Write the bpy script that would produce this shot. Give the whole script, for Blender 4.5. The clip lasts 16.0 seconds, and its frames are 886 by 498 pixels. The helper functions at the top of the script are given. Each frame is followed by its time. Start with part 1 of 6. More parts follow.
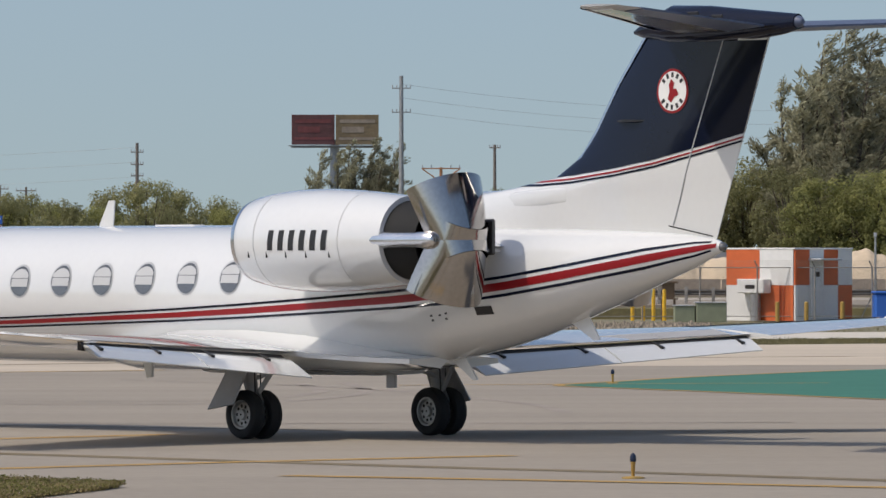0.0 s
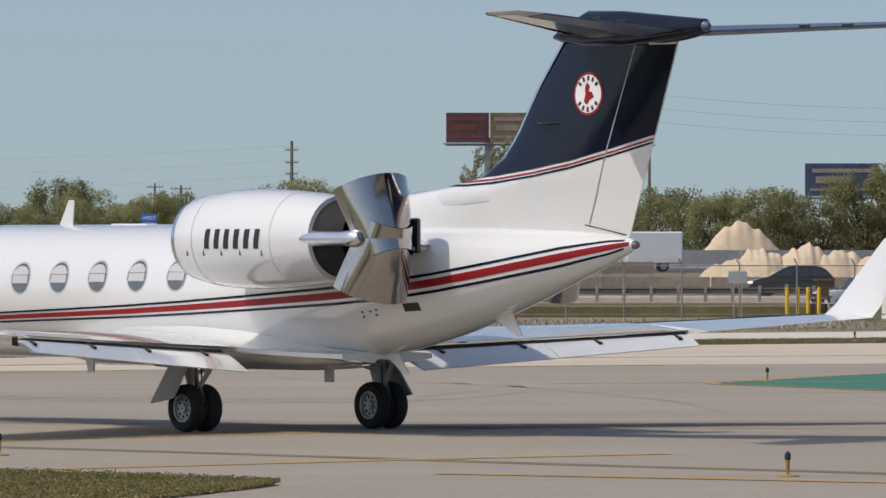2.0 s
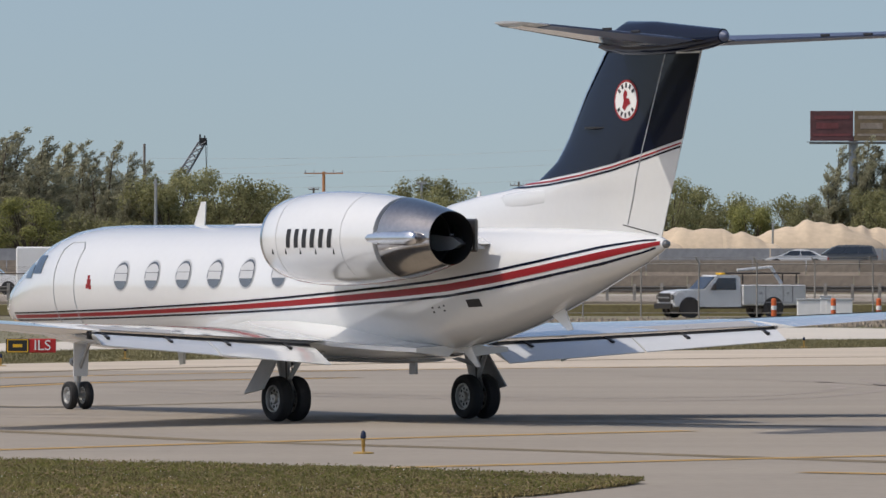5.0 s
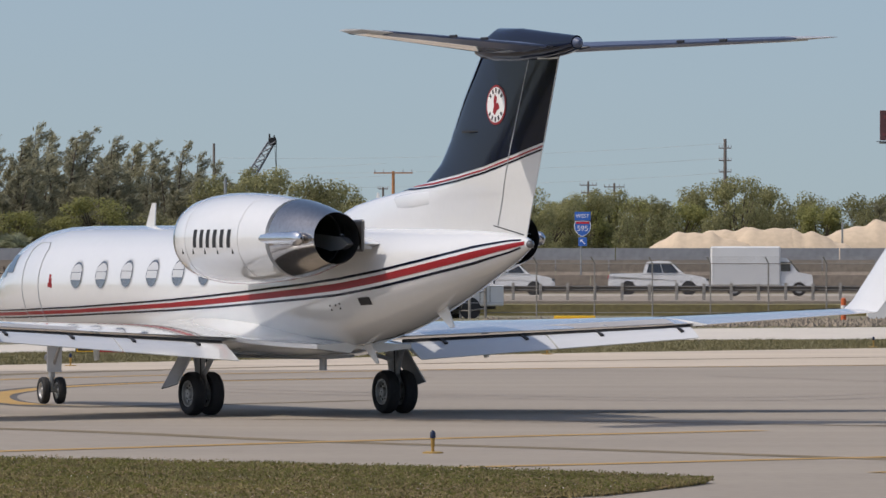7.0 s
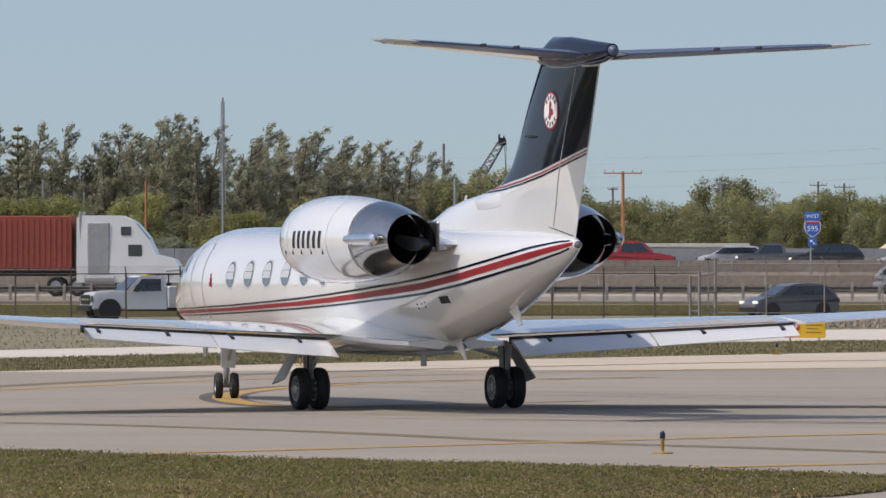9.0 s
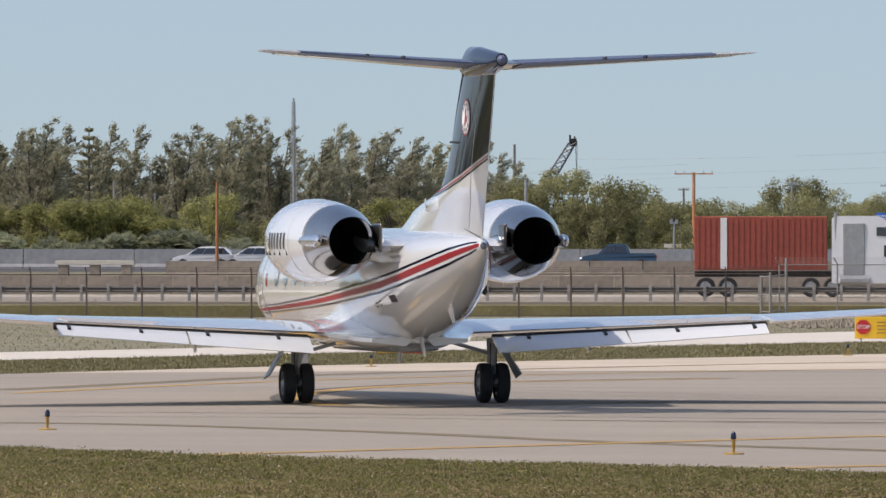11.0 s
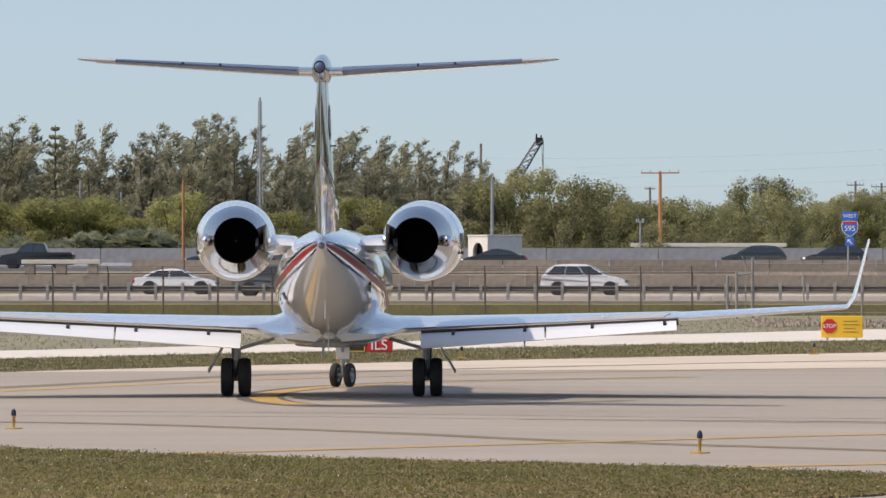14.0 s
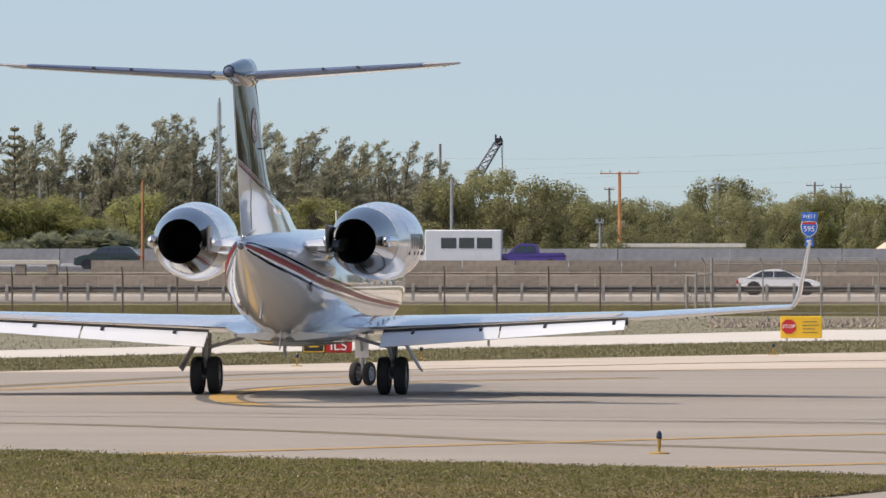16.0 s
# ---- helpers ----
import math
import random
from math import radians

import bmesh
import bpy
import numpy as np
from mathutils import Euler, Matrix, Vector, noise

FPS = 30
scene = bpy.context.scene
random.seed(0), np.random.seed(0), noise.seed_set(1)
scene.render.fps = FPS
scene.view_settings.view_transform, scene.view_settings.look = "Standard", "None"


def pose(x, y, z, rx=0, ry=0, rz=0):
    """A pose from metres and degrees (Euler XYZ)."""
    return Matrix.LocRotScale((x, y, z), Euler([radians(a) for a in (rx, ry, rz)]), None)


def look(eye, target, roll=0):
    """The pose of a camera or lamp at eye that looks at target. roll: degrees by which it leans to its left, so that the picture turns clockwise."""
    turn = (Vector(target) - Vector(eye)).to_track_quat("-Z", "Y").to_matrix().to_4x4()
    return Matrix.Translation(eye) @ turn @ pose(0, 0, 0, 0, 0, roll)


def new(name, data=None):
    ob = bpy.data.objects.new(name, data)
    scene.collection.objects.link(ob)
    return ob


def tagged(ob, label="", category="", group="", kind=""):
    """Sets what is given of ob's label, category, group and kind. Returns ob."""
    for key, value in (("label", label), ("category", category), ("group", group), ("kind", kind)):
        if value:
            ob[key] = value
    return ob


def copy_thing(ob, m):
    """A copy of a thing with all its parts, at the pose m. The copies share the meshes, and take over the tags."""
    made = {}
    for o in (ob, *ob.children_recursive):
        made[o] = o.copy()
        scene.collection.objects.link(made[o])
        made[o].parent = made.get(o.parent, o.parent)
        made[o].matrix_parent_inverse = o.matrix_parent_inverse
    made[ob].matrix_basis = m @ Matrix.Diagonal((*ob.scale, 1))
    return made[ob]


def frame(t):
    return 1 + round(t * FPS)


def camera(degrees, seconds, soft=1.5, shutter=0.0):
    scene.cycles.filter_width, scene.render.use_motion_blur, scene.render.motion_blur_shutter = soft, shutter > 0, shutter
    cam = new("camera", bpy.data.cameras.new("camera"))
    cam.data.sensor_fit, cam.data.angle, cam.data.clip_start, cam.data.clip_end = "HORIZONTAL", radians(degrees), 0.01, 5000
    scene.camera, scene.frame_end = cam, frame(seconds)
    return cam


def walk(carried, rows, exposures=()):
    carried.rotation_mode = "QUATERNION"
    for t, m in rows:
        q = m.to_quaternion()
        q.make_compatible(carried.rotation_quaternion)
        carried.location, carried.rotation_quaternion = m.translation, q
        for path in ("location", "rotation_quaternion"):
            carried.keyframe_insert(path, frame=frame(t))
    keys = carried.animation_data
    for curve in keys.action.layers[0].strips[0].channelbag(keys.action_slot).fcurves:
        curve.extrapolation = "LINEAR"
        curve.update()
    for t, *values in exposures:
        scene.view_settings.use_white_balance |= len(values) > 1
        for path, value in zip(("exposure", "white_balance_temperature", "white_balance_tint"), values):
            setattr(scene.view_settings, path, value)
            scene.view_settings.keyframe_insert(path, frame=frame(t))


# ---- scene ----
F = 13149.0      # view scale: bearing units per radian
EYE = 3.046
cam = camera(2 * math.degrees(math.atan(784 / F)), 16.0, soft=1.5)

# seconds, bearing of the view axis (units to the left), rise of the horizon in the picture
PAN = [(0, 0, 20.3), (.5, 113, 19.4), (1, 152, 18.4), (1.5, 181, 17.8), (2, 274, 16.7), (2.5, 355, 16.5), (3, 465, 15.5),
       (3.5, 596, 15.0), (3.7, 660, 15.0), (5.8, 954, 12.0), (6, 954, 11.5), (6.5, 980, 12.3), (7, 1041, 13.3), (7.5, 1093, 16.4), (8, 1151, 15.8),
       (8.5, 1330, 14.7), (9, 1448, 13.8), (9.2, 1486, 14), (11.3, 1574, 15), (11.5, 1571, 15.1), (12, 1557, 14.9), (12.5, 1542, 15.2), (13, 1532, 14),
       (13.5, 1519, 13.7), (14, 1514, 13.3), (14.5, 1508, 14.2), (15, 1480, 14.6), (15.5, 1456, 16), (16, 1442, 14.2)]


def view(left, rise):
    a = math.atan((left - 780) / F)
    tilt = math.atan(rise / F)
    return pose(0, 0, EYE, 90 + math.degrees(tilt), 0, math.degrees(a))


walk(cam, [(t, view(p, r)) for t, p, r in PAN], [(0, .0, 6560, 10.5), (3.5, .01, 6540, 10.5), (7, .01, 6500, 12.5), (9, .13, 6510, 13), (12, .38, 6670, 13.8), (16, .46, 6760, 13.5)])

# ---- light ----
SUN_EL = radians(55.5)      # the sun stands to the left of the view and somewhat behind it
world = bpy.data.worlds.new("sky")
scene.world = world
world.use_nodes = True
wn = world.node_tree
sky = wn.nodes.new("ShaderNodeTexSky")
sky.sky_type, sky.sun_disc = "NISHITA", False
sky.sun_elevation, sky.sun_rotation = SUN_EL, radians(249.4)
sky.air_density, sky.dust_density, sky.ozone_density = 1.0, 2.2, 1.2
# haze hides the lowest sky: look a little higher up in it
geo = wn.nodes.new("ShaderNodeTexCoord")
lift = wn.nodes.new("ShaderNodeVectorMath")
lift.operation = "ADD"
lift.inputs[1].default_value = (0, 0, .085)
wn.links.new(geo.outputs["Generated"], lift.inputs[0])
wn.links.new(lift.outputs[0], sky.inputs[0])
wn.links.new(sky.outputs[0], wn.nodes["Background"].inputs[0])
wn.nodes["Background"].inputs[1].default_value = 0.122
sun_data = bpy.data.lights.new("sun", "SUN")
sun_data.energy, sun_data.angle, sun_data.color = 2.55, radians(1.0), (1, .93, .84)
sun = new("sun", sun_data)
sun.matrix_world = look((-56 * math.cos(SUN_EL), 80 - 21 * math.cos(SUN_EL), 60 * math.sin(SUN_EL)), (0, 80, 0))
scene.view_settings.exposure = 0.0


# ---- materials ----
def mat(name, color, rough=.6, metal=0.0, vary=.25, scale=3.0, fine=40.0, bump=.1, coat=0.0, spec=.5, dist=.01, rnd=0.0, emit=0.0):
    """Principled surface with colour variation at two scales and fine relief."""
    m = bpy.data.materials.new(name)
    m.use_nodes = True
    t = m.node_tree
    b = t.nodes["Principled BSDF"]
    tc = t.nodes.new("ShaderNodeTexCoord")
    n1, n2 = t.nodes.new("ShaderNodeTexNoise"), t.nodes.new("ShaderNodeTexNoise")
    n1.inputs["Scale"].default_value, n2.inputs["Scale"].default_value = scale, fine
    n1.inputs["Detail"].default_value, n2.inputs["Detail"].default_value = 5, 4
    add = t.nodes.new("ShaderNodeMath")
    add.operation = "ADD"
    ramp = t.nodes.new("ShaderNodeMapRange")
    ramp.inputs[1].default_value, ramp.inputs[2].default_value = .6, 1.4
    ramp.inputs[3].default_value, ramp.inputs[4].default_value = 1 - vary, 1 + vary
    mul = t.nodes.new("ShaderNodeVectorMath")
    mul.operation = "SCALE"
    mul.inputs[0].default_value = color[:3]
    for n in (n1, n2):
        t.links.new(tc.outputs["Object"], n.inputs["Vector"])
    t.links.new(n1.outputs[0], add.inputs[0])
    t.links.new(n2.outputs[0], add.inputs[1])
    t.links.new(add.outputs[0], ramp.inputs[0])
    last = ramp.outputs[0]
    if rnd:
        oi = t.nodes.new("ShaderNodeObjectInfo")
        gi = t.nodes.new("ShaderNodeNewGeometry")
        s = t.nodes.new("ShaderNodeMath")
        s.operation = "ADD"
        t.links.new(oi.outputs["Random"], s.inputs[0])
        t.links.new(gi.outputs["Random Per Island"], s.inputs[1])
        r2 = t.nodes.new("ShaderNodeMapRange")
        r2.inputs[2].default_value = 2
        r2.inputs[3].default_value, r2.inputs[4].default_value = 1 - rnd, 1 + rnd
        t.links.new(s.outputs[0], r2.inputs[0])
        mm = t.nodes.new("ShaderNodeMath")
        mm.operation = "MULTIPLY"
        t.links.new(last, mm.inputs[0])
        t.links.new(r2.outputs[0], mm.inputs[1])
        last = mm.outputs[0]
    t.links.new(last, mul.inputs[3])
    t.links.new(mul.outputs[0], b.inputs["Base Color"])
    b.inputs["Roughness"].default_value, b.inputs["Metallic"].default_value = rough, metal
    b.inputs["Coat Weight"].default_value, b.inputs["Coat Roughness"].default_value = coat, .06
    b.inputs["Specular IOR Level"].default_value = spec
    if bump:
        bp = t.nodes.new("ShaderNodeBump")
        bp.inputs["Strength"].default_value, bp.inputs["Distance"].default_value = bump, dist
        t.links.new(n2.outputs[0], bp.inputs["Height"])
        t.links.new(bp.outputs[0], b.inputs["Normal"])
    if emit:
        b.inputs["Emission Color"].default_value = (*color[:3], 1)
        b.inputs["Emission Strength"].default_value = emit
    return m


def leaf(name, color, rnd):
    """Foliage: a rough leaf that also lets light through."""
    m = mat(name, color, .75, vary=.35, scale=.25, fine=2, bump=0, rnd=rnd, spec=.2)
    t = m.node_tree
    b = t.nodes["Principled BSDF"]
    tr, mx = t.nodes.new("ShaderNodeBsdfTranslucent"), t.nodes.new("ShaderNodeMixShader")
    mx.inputs[0].default_value = .56
    t.links.new(b.inputs["Base Color"].links[0].from_socket, tr.inputs[0])
    t.links.new(b.outputs[0], mx.inputs[1])
    t.links.new(tr.outputs[0], mx.inputs[2])
    t.links.new(mx.outputs[0], t.nodes["Material Output"].inputs[0])
    return m


WHITE = mat("white_paint", (.72, .725, .715), .08, vary=.02, scale=.6, fine=9, bump=0, coat=1.0, spec=.6)
NAVY = mat("navy_paint", (.005, .008, .022), .05, vary=.1, scale=1, fine=9, bump=.02, spec=.3)
RED = mat("red_paint", (.27, .010, .014), .35, vary=.06, bump=0, spec=.3)
CHROME = mat("polished_metal", (.44, .42, .40), .11, 1.0, vary=.12, scale=2.5, fine=14, bump=.03)
# navy lightened to blue-grey, the sky's reflection put into the colour
NAVYSHEEN = mat("navy_with_sky_sheen", (.09, .115, .185), .45, vary=.12, scale=1.5, fine=10, bump=.03)
BRIGHT = mat("leading_edge_metal", (.75, .76, .78), .25, 1.0, vary=.06, bump=.02)
STEEL = mat("grey_metal", (.33, .34, .35), .4, .8, vary=.2, bump=.05)
GREYP = mat("grey_paint", (.42, .43, .44), .4, vary=.15, scale=2, bump=.02)
DARK = mat("dark_metal", (.035, .033, .032), .45, .5, vary=.4, scale=4, bump=.1)
# black for sooty ducts and for the painted shade of holes
SOOTSHADE = mat("soot_and_hole_shade", (.008, .008, .008), .8, vary=.3, bump=.1)
RUBBER = mat("rubber", (.017, .017, .018), .75, vary=.3, scale=5, bump=.2)
GLASSP = mat("cabin_glass", (.13, .135, .14), .08, .3, vary=.25, scale=1.5, bump=0, coat=1)
TAR = mat("black_print", (.02, .02, .022), .5, vary=.1, bump=0)
CONC = mat("concrete", (0.302, 0.260, 0.206), .85, vary=.13, scale=.12, fine=3.5, bump=.15)
# taxiway concrete with the far side's sunlight mixed into its colour
SUNLITC = mat("sunlit_taxiway_concrete", (.52, .44, .34), .85, vary=.12, scale=.15, fine=3, bump=.1)
TYREM = mat("tyre_mark", (.30, .255, .21), .85, vary=.25, scale=.5, fine=4, bump=.1)


def weather(m):
    """Long faint streaks and darker patches over a concrete surface."""
    t = m.node_tree
    b = t.nodes["Principled BSDF"]
    src = b.inputs["Base Color"].links[0].from_socket
    tc, mp, n = t.nodes.new("ShaderNodeTexCoord"), t.nodes.new("ShaderNodeMapping"), t.nodes.new("ShaderNodeTexNoise")
    mp.inputs["Rotation"].default_value = (0, 0, radians(12))
    mp.inputs["Scale"].default_value = (.022, .28, 1)
    n.inputs["Scale"].default_value, n.inputs["Detail"].default_value = 1.0, 6
    r, v = t.nodes.new("ShaderNodeMapRange"), t.nodes.new("ShaderNodeVectorMath")
    r.inputs[1].default_value, r.inputs[2].default_value, r.inputs[3].default_value, r.inputs[4].default_value = .36, .64, .94, 1.04
    v.operation = "SCALE"
    t.links.new(tc.outputs["Object"], mp.inputs[0])
    t.links.new(mp.outputs[0], n.inputs["Vector"])
    t.links.new(n.outputs[0], r.inputs[0])
    t.links.new(src, v.inputs[0])
    t.links.new(r.outputs[0], v.inputs[3])
    t.links.new(v.outputs[0], b.inputs["Base Color"])


weather(CONC)
weather(SUNLITC)
LINEB = mat("black_border_paint", (.10, .09, .078), .8, vary=.35, scale=.7, fine=6, bump=.05)
YELLOW = mat("yellow_marking", (.43, .265, .075), .75, vary=.25, scale=1.2, fine=12, bump=.05)
OLDLINE = mat("worn_marking", (.19, .145, .08), .8, vary=.3, scale=.8, fine=6, bump=.05)
GREEN = mat("green_paint", (.035, .16, .105), .7, vary=.15, scale=.5, fine=5, bump=.05)
GROUND = mat("dry_ground", (.20, .18, .11), .95, vary=.35, scale=.15, fine=1.5, bump=.3)
GRASSG = mat("turf", (.20, .17, .07), .9, vary=.4, scale=.5, fine=5, bump=.6, dist=.05)
BLADE = mat("grass_blades", (.165, .150, .046), .7, vary=.4, scale=1.2, fine=9, bump=0, rnd=.45)
DRYBLADE = mat("dry_grass_blades", (.175, .155, .066), .75, vary=.35, scale=.3, fine=5, bump=0, rnd=.4)
BROWNB = mat("brown_grass_blades", (.15, .11, .05), .8, vary=.3, scale=.5, fine=6, bump=0, rnd=.35)
WEEDM = leaf("weed_leaves", (.165, .165, .05), .35)
STRAW = mat("straw_blades", (.30, .24, .095), .75, vary=.3, scale=.6, fine=6, bump=0, rnd=.3)
POSTY = mat("faded_yellow_post", (.40, .25, .06), .6, vary=.2, bump=.05)
PALEROAD = mat("pale_concrete", (.58, .53, .45), .85, vary=.12, scale=.3, fine=4, bump=.1)
BARRIER = mat("barrier_concrete", (.30, .25, .20), .9, vary=.3, scale=.35, fine=3, bump=.2, rnd=.22)
ROADC = mat("worn_road_concrete", (.45, .40, .33), .9, vary=.2, scale=.3, fine=3, bump=.15)
BARRIERG = mat("grey_barrier_concrete", (.33, .33, .33), .9, vary=.2, scale=.2, fine=2, bump=.2)
ASPHALT = mat("asphalt", (.07, .068, .065), .9, vary=.2, scale=.3, fine=4, bump=.2)
# rail steel darker than the posts: shade on the beam is in the colour
RAILSHADE = mat("shaded_rail_steel", (.12, .115, .108), .6, .5, vary=.2, bump=.05)
GUARDP = mat("weathered_post_steel", (.30, .285, .26), .7, .2, vary=.25, bump=.05, rnd=.25)
GALV = mat("galvanised_steel", (.42, .42, .41), .5, .7, vary=.2, bump=.05)
FENCEM = mat("fence_steel", (.30, .28, .25), .6, .3, vary=.25, bump=.05)
RUSTF = mat("rusty_fence_steel", (.13, .10, .08), .75, .2, vary=.3, bump=.05)
WIREM = mat("rusty_wire", (.15, .12, .095), .8, .2, vary=.25, bump=0)
WOOD = mat("pole_wood", (.21, .18, .155), .9, vary=.3, scale=1, fine=12, bump=.3)
ORANGEP = mat("orange_pole", (.42, .19, .075), .7, vary=.2, bump=.1)
SAND = mat("sand", (.60, .48, .34), .95, vary=.15, scale=.3, fine=2, bump=.4, dist=.1)
BARK = mat("bark", (.10, .08, .06), .95, vary=.3, scale=2, fine=12, bump=.4)
PINE = leaf("pine_foliage", (.36, .345, .23), .35)
PALMG = leaf("palmetto_foliage", (.30, .315, .20), .4)
LEAF = leaf("broadleaf_foliage", (.275, .268, .13), .45)
LIME = leaf("bright_foliage", (.30, .30, .115), .4)
CHECKO = mat("orange_panel", (.62, .13, .035), .6, vary=.12, bump=.05)
CHECKW = mat("white_panel", (.78, .77, .74), .6, vary=.08, bump=.05)
SIGNY = mat("yellow_sign", (.78, .46, .02), .5, vary=.06, bump=0)
SIGNR = mat("red_sign", (.50, .02, .02), .5, vary=.06, bump=0)
SIGNB = mat("blue_sign", (.03, .13, .48), .5, vary=.06, bump=0)
SIGNW = mat("white_sign", (.8, .8, .78), .5, vary=.04, bump=0)
BLUELENS = mat("blue_lens", (.012, .02, .05), .2, vary=.1, bump=0)
CARGLASS = mat("car_glass", (.02, .024, .028), .08, vary=.1, bump=0, coat=1)
LAMPW = mat("lit_headlamp", (1, .95, .85), .3, vary=0, bump=0, emit=.7)
LAMPR = mat("red_beacon", (1, .06, .02), .3, vary=0, bump=0, emit=1.2)
TAILR = mat("tail_lamp", (.4, .01, .01), .3, vary=.05, bump=0)


# ---- mesh helpers ----
def mesh_of(bm, name, material, smooth=False):
    me = bpy.data.meshes.new(name)
    bm.normal_update()
    for e in bm.edges:
        e.smooth = e.calc_face_angle(0.0) < .62
    bm.to_mesh(me)
    bm.free()
    for m in (material if isinstance(material, (list, tuple)) else [material]):
        me.materials.append(m)
    if smooth:
        for p in me.polygons:
            p.use_smooth = True
    return me


def part(name, bm, material, parent=None, label="", smooth=False, at=None):
    ob = new(name, mesh_of(bm, name, material, smooth))
    if parent is not None:
        ob.parent = parent
    if at is not None:
        ob.matrix_basis = at
    if label:
        ob["label"] = label
    return ob


def thing(name, label, category, m=None, group="", kind=""):
    e = new(name)
    e.empty_display_size = .2
    if m is not None:
        e.matrix_basis = m
    return tagged(e, label, category, group, kind)


def box(bm, c, s, m=None, bevel=0.0):
    r = bmesh.ops.create_cube(bm, size=1, matrix=Matrix.Translation(c) @ Matrix.Diagonal((*s, 1)))
    vs = r["verts"]
    if bevel:
        es = list({e for v in vs for e in v.link_edges})
        rb = bmesh.ops.bevel(bm, geom=es, offset=bevel, segments=1, affect="EDGES")
        vs = list({v for v in rb["verts"]} | {v for v in vs if v.is_valid})
    if m is not None:
        bmesh.ops.transform(bm, matrix=m, verts=vs)
    return bm


def boxes(*items, bevel=0.0):
    bm = bmesh.new()
    for c, s in items:
        box(bm, c, s, bevel=bevel)
    return bm


def rod(bm, a, b, r1, r2=None, n=8):
    a, b = Vector(a), Vector(b)
    d = b - a
    q = d.to_track_quat("Z", "Y").to_matrix().to_4x4()
    bmesh.ops.create_cone(bm, cap_ends=True, segments=n, radius1=r1, radius2=r1 if r2 is None else r2, depth=d.length,
                          matrix=Matrix.Translation((a + b) / 2) @ q)
    return bm


def rods(*items, n=8):
    bm = bmesh.new()
    for it in items:
        rod(bm, *it, n=n)
    return bm


def loft(rings, cap=True, closed=True, bm=None):
    """Skin a list of rings, each a list of points."""
    bm = bm or bmesh.new()
    vr = [[bm.verts.new(p) for p in r] for r in rings]
    n = len(rings[0])
    for a, b in zip(vr, vr[1:]):
        for i in range(n if closed else n - 1):
            j = (i + 1) % n
            bm.faces.new((a[i], a[j], b[j], b[i]))
    if cap:
        bm.faces.new(vr[0][::-1])
        bm.faces.new(vr[-1])
    bmesh.ops.recalc_face_normals(bm, faces=bm.faces[:])
    return bm


def lathe(profile, n=32, axis="x", cap=False):
    """Turn (along, radius) pairs round an axis."""
    rings = []
    for s, r in profile:
        ring = []
        for i in range(n):
            a = 2 * math.pi * i / n
            u, v = r * math.cos(a), r * math.sin(a)
            ring.append((s, u, v) if axis == "x" else (u, s, v) if axis == "y" else (u, v, s))
        rings.append(ring)
    return loft(rings, cap)


def curve_at(table, x):
    xs = [r[0] for r in table]
    return [float(np.interp(x, xs, [r[k] for r in table])) for k in range(1, len(table[0]))]


def spot(b, d, z=0.0):
    """The place at bearing b (units to the right) and distance d."""
    return Vector((d * b / F, d * math.sqrt(1 - (b / F) ** 2), z))


def rise(v, d):
    """Height at distance d of a sight line that leaves the level by v units."""
    return EYE + v * d / F


def lettering(name, text, size, depth, material, parent, at, label=""):
    cu = bpy.data.curves.new(name, "FONT")
    cu.body, cu.size, cu.extrude, cu.align_x, cu.align_y = text, size, depth, "CENTER", "CENTER"
    tmp = new("tmp_text", cu)
    me = bpy.data.meshes.new_from_object(tmp.evaluated_get(bpy.context.evaluated_depsgraph_get()))
    bpy.data.objects.remove(tmp)
    me.name = name
    me.materials.clear()
    me.materials.append(material)
    ob = new(name, me)
    ob.parent = parent
    ob.matrix_basis = at
    if label:
        ob["label"] = label
    return ob


# ---- the jet ----
# fuselage: x forward, top, bottom, half width, keel shape
HULL = [(-9.45, 3.35, 3.19, .075), (-9.3, 3.40, 3.13, .13), (-8.8, 3.47, 2.93, .26), (-8, 3.52, 2.68, .44), (-7, 3.56, 2.35, .64), (-6, 3.59, 2.05, .82),
        (-5, 3.605, 1.77, .96), (-4, 3.615, 1.54, 1.07), (-3, 3.62, 1.37, 1.14), (-2, 3.65, 1.27, 1.18), (-1, 3.66, 1.22, 1.195), (9.4, 3.67, 1.22, 1.2),
        (10.2, 3.65, 1.24, 1.17), (10.9, 3.58, 1.28, 1.10), (11.6, 3.42, 1.33, 1.0), (12.2, 3.15, 1.40, .88), (12.8, 2.88, 1.48, .73),
        (13.3, 2.64, 1.58, .57), (13.7, 2.40, 1.70, .38), (13.95, 2.18, 1.85, .17), (14.02, 2.04, 1.96, .04)]


JOINTM = mat("panel_joint_paint", (.52, .52, .52), .5, vary=.05, bump=0)
HEATM = mat("heat_stained_metal", (.13, .125, .12), .3, .8, vary=.3, scale=4, bump=.05)
BLINDSKY = mat("blind_with_sky_reflection", (.52, .52, .51), .3, vary=.05, bump=0, coat=.5)
# shading of the raised spoiler panels is put into this grey
SPOILSHADE = mat("shaded_spoiler_grey", (.40, .39, .38), .5, vary=.15, scale=1.5, fine=10, bump=.05)


def hull_at(x):
    top, bot, w = curve_at(HULL, x)
    return (top + bot) / 2, (top - bot) / 2, w


def side_y(x, z, off=.006):
    c, h, w = hull_at(x)
    u = max(-.999, min(.999, (z - c) / h))
    return w * math.sqrt(1 - u * u) + off


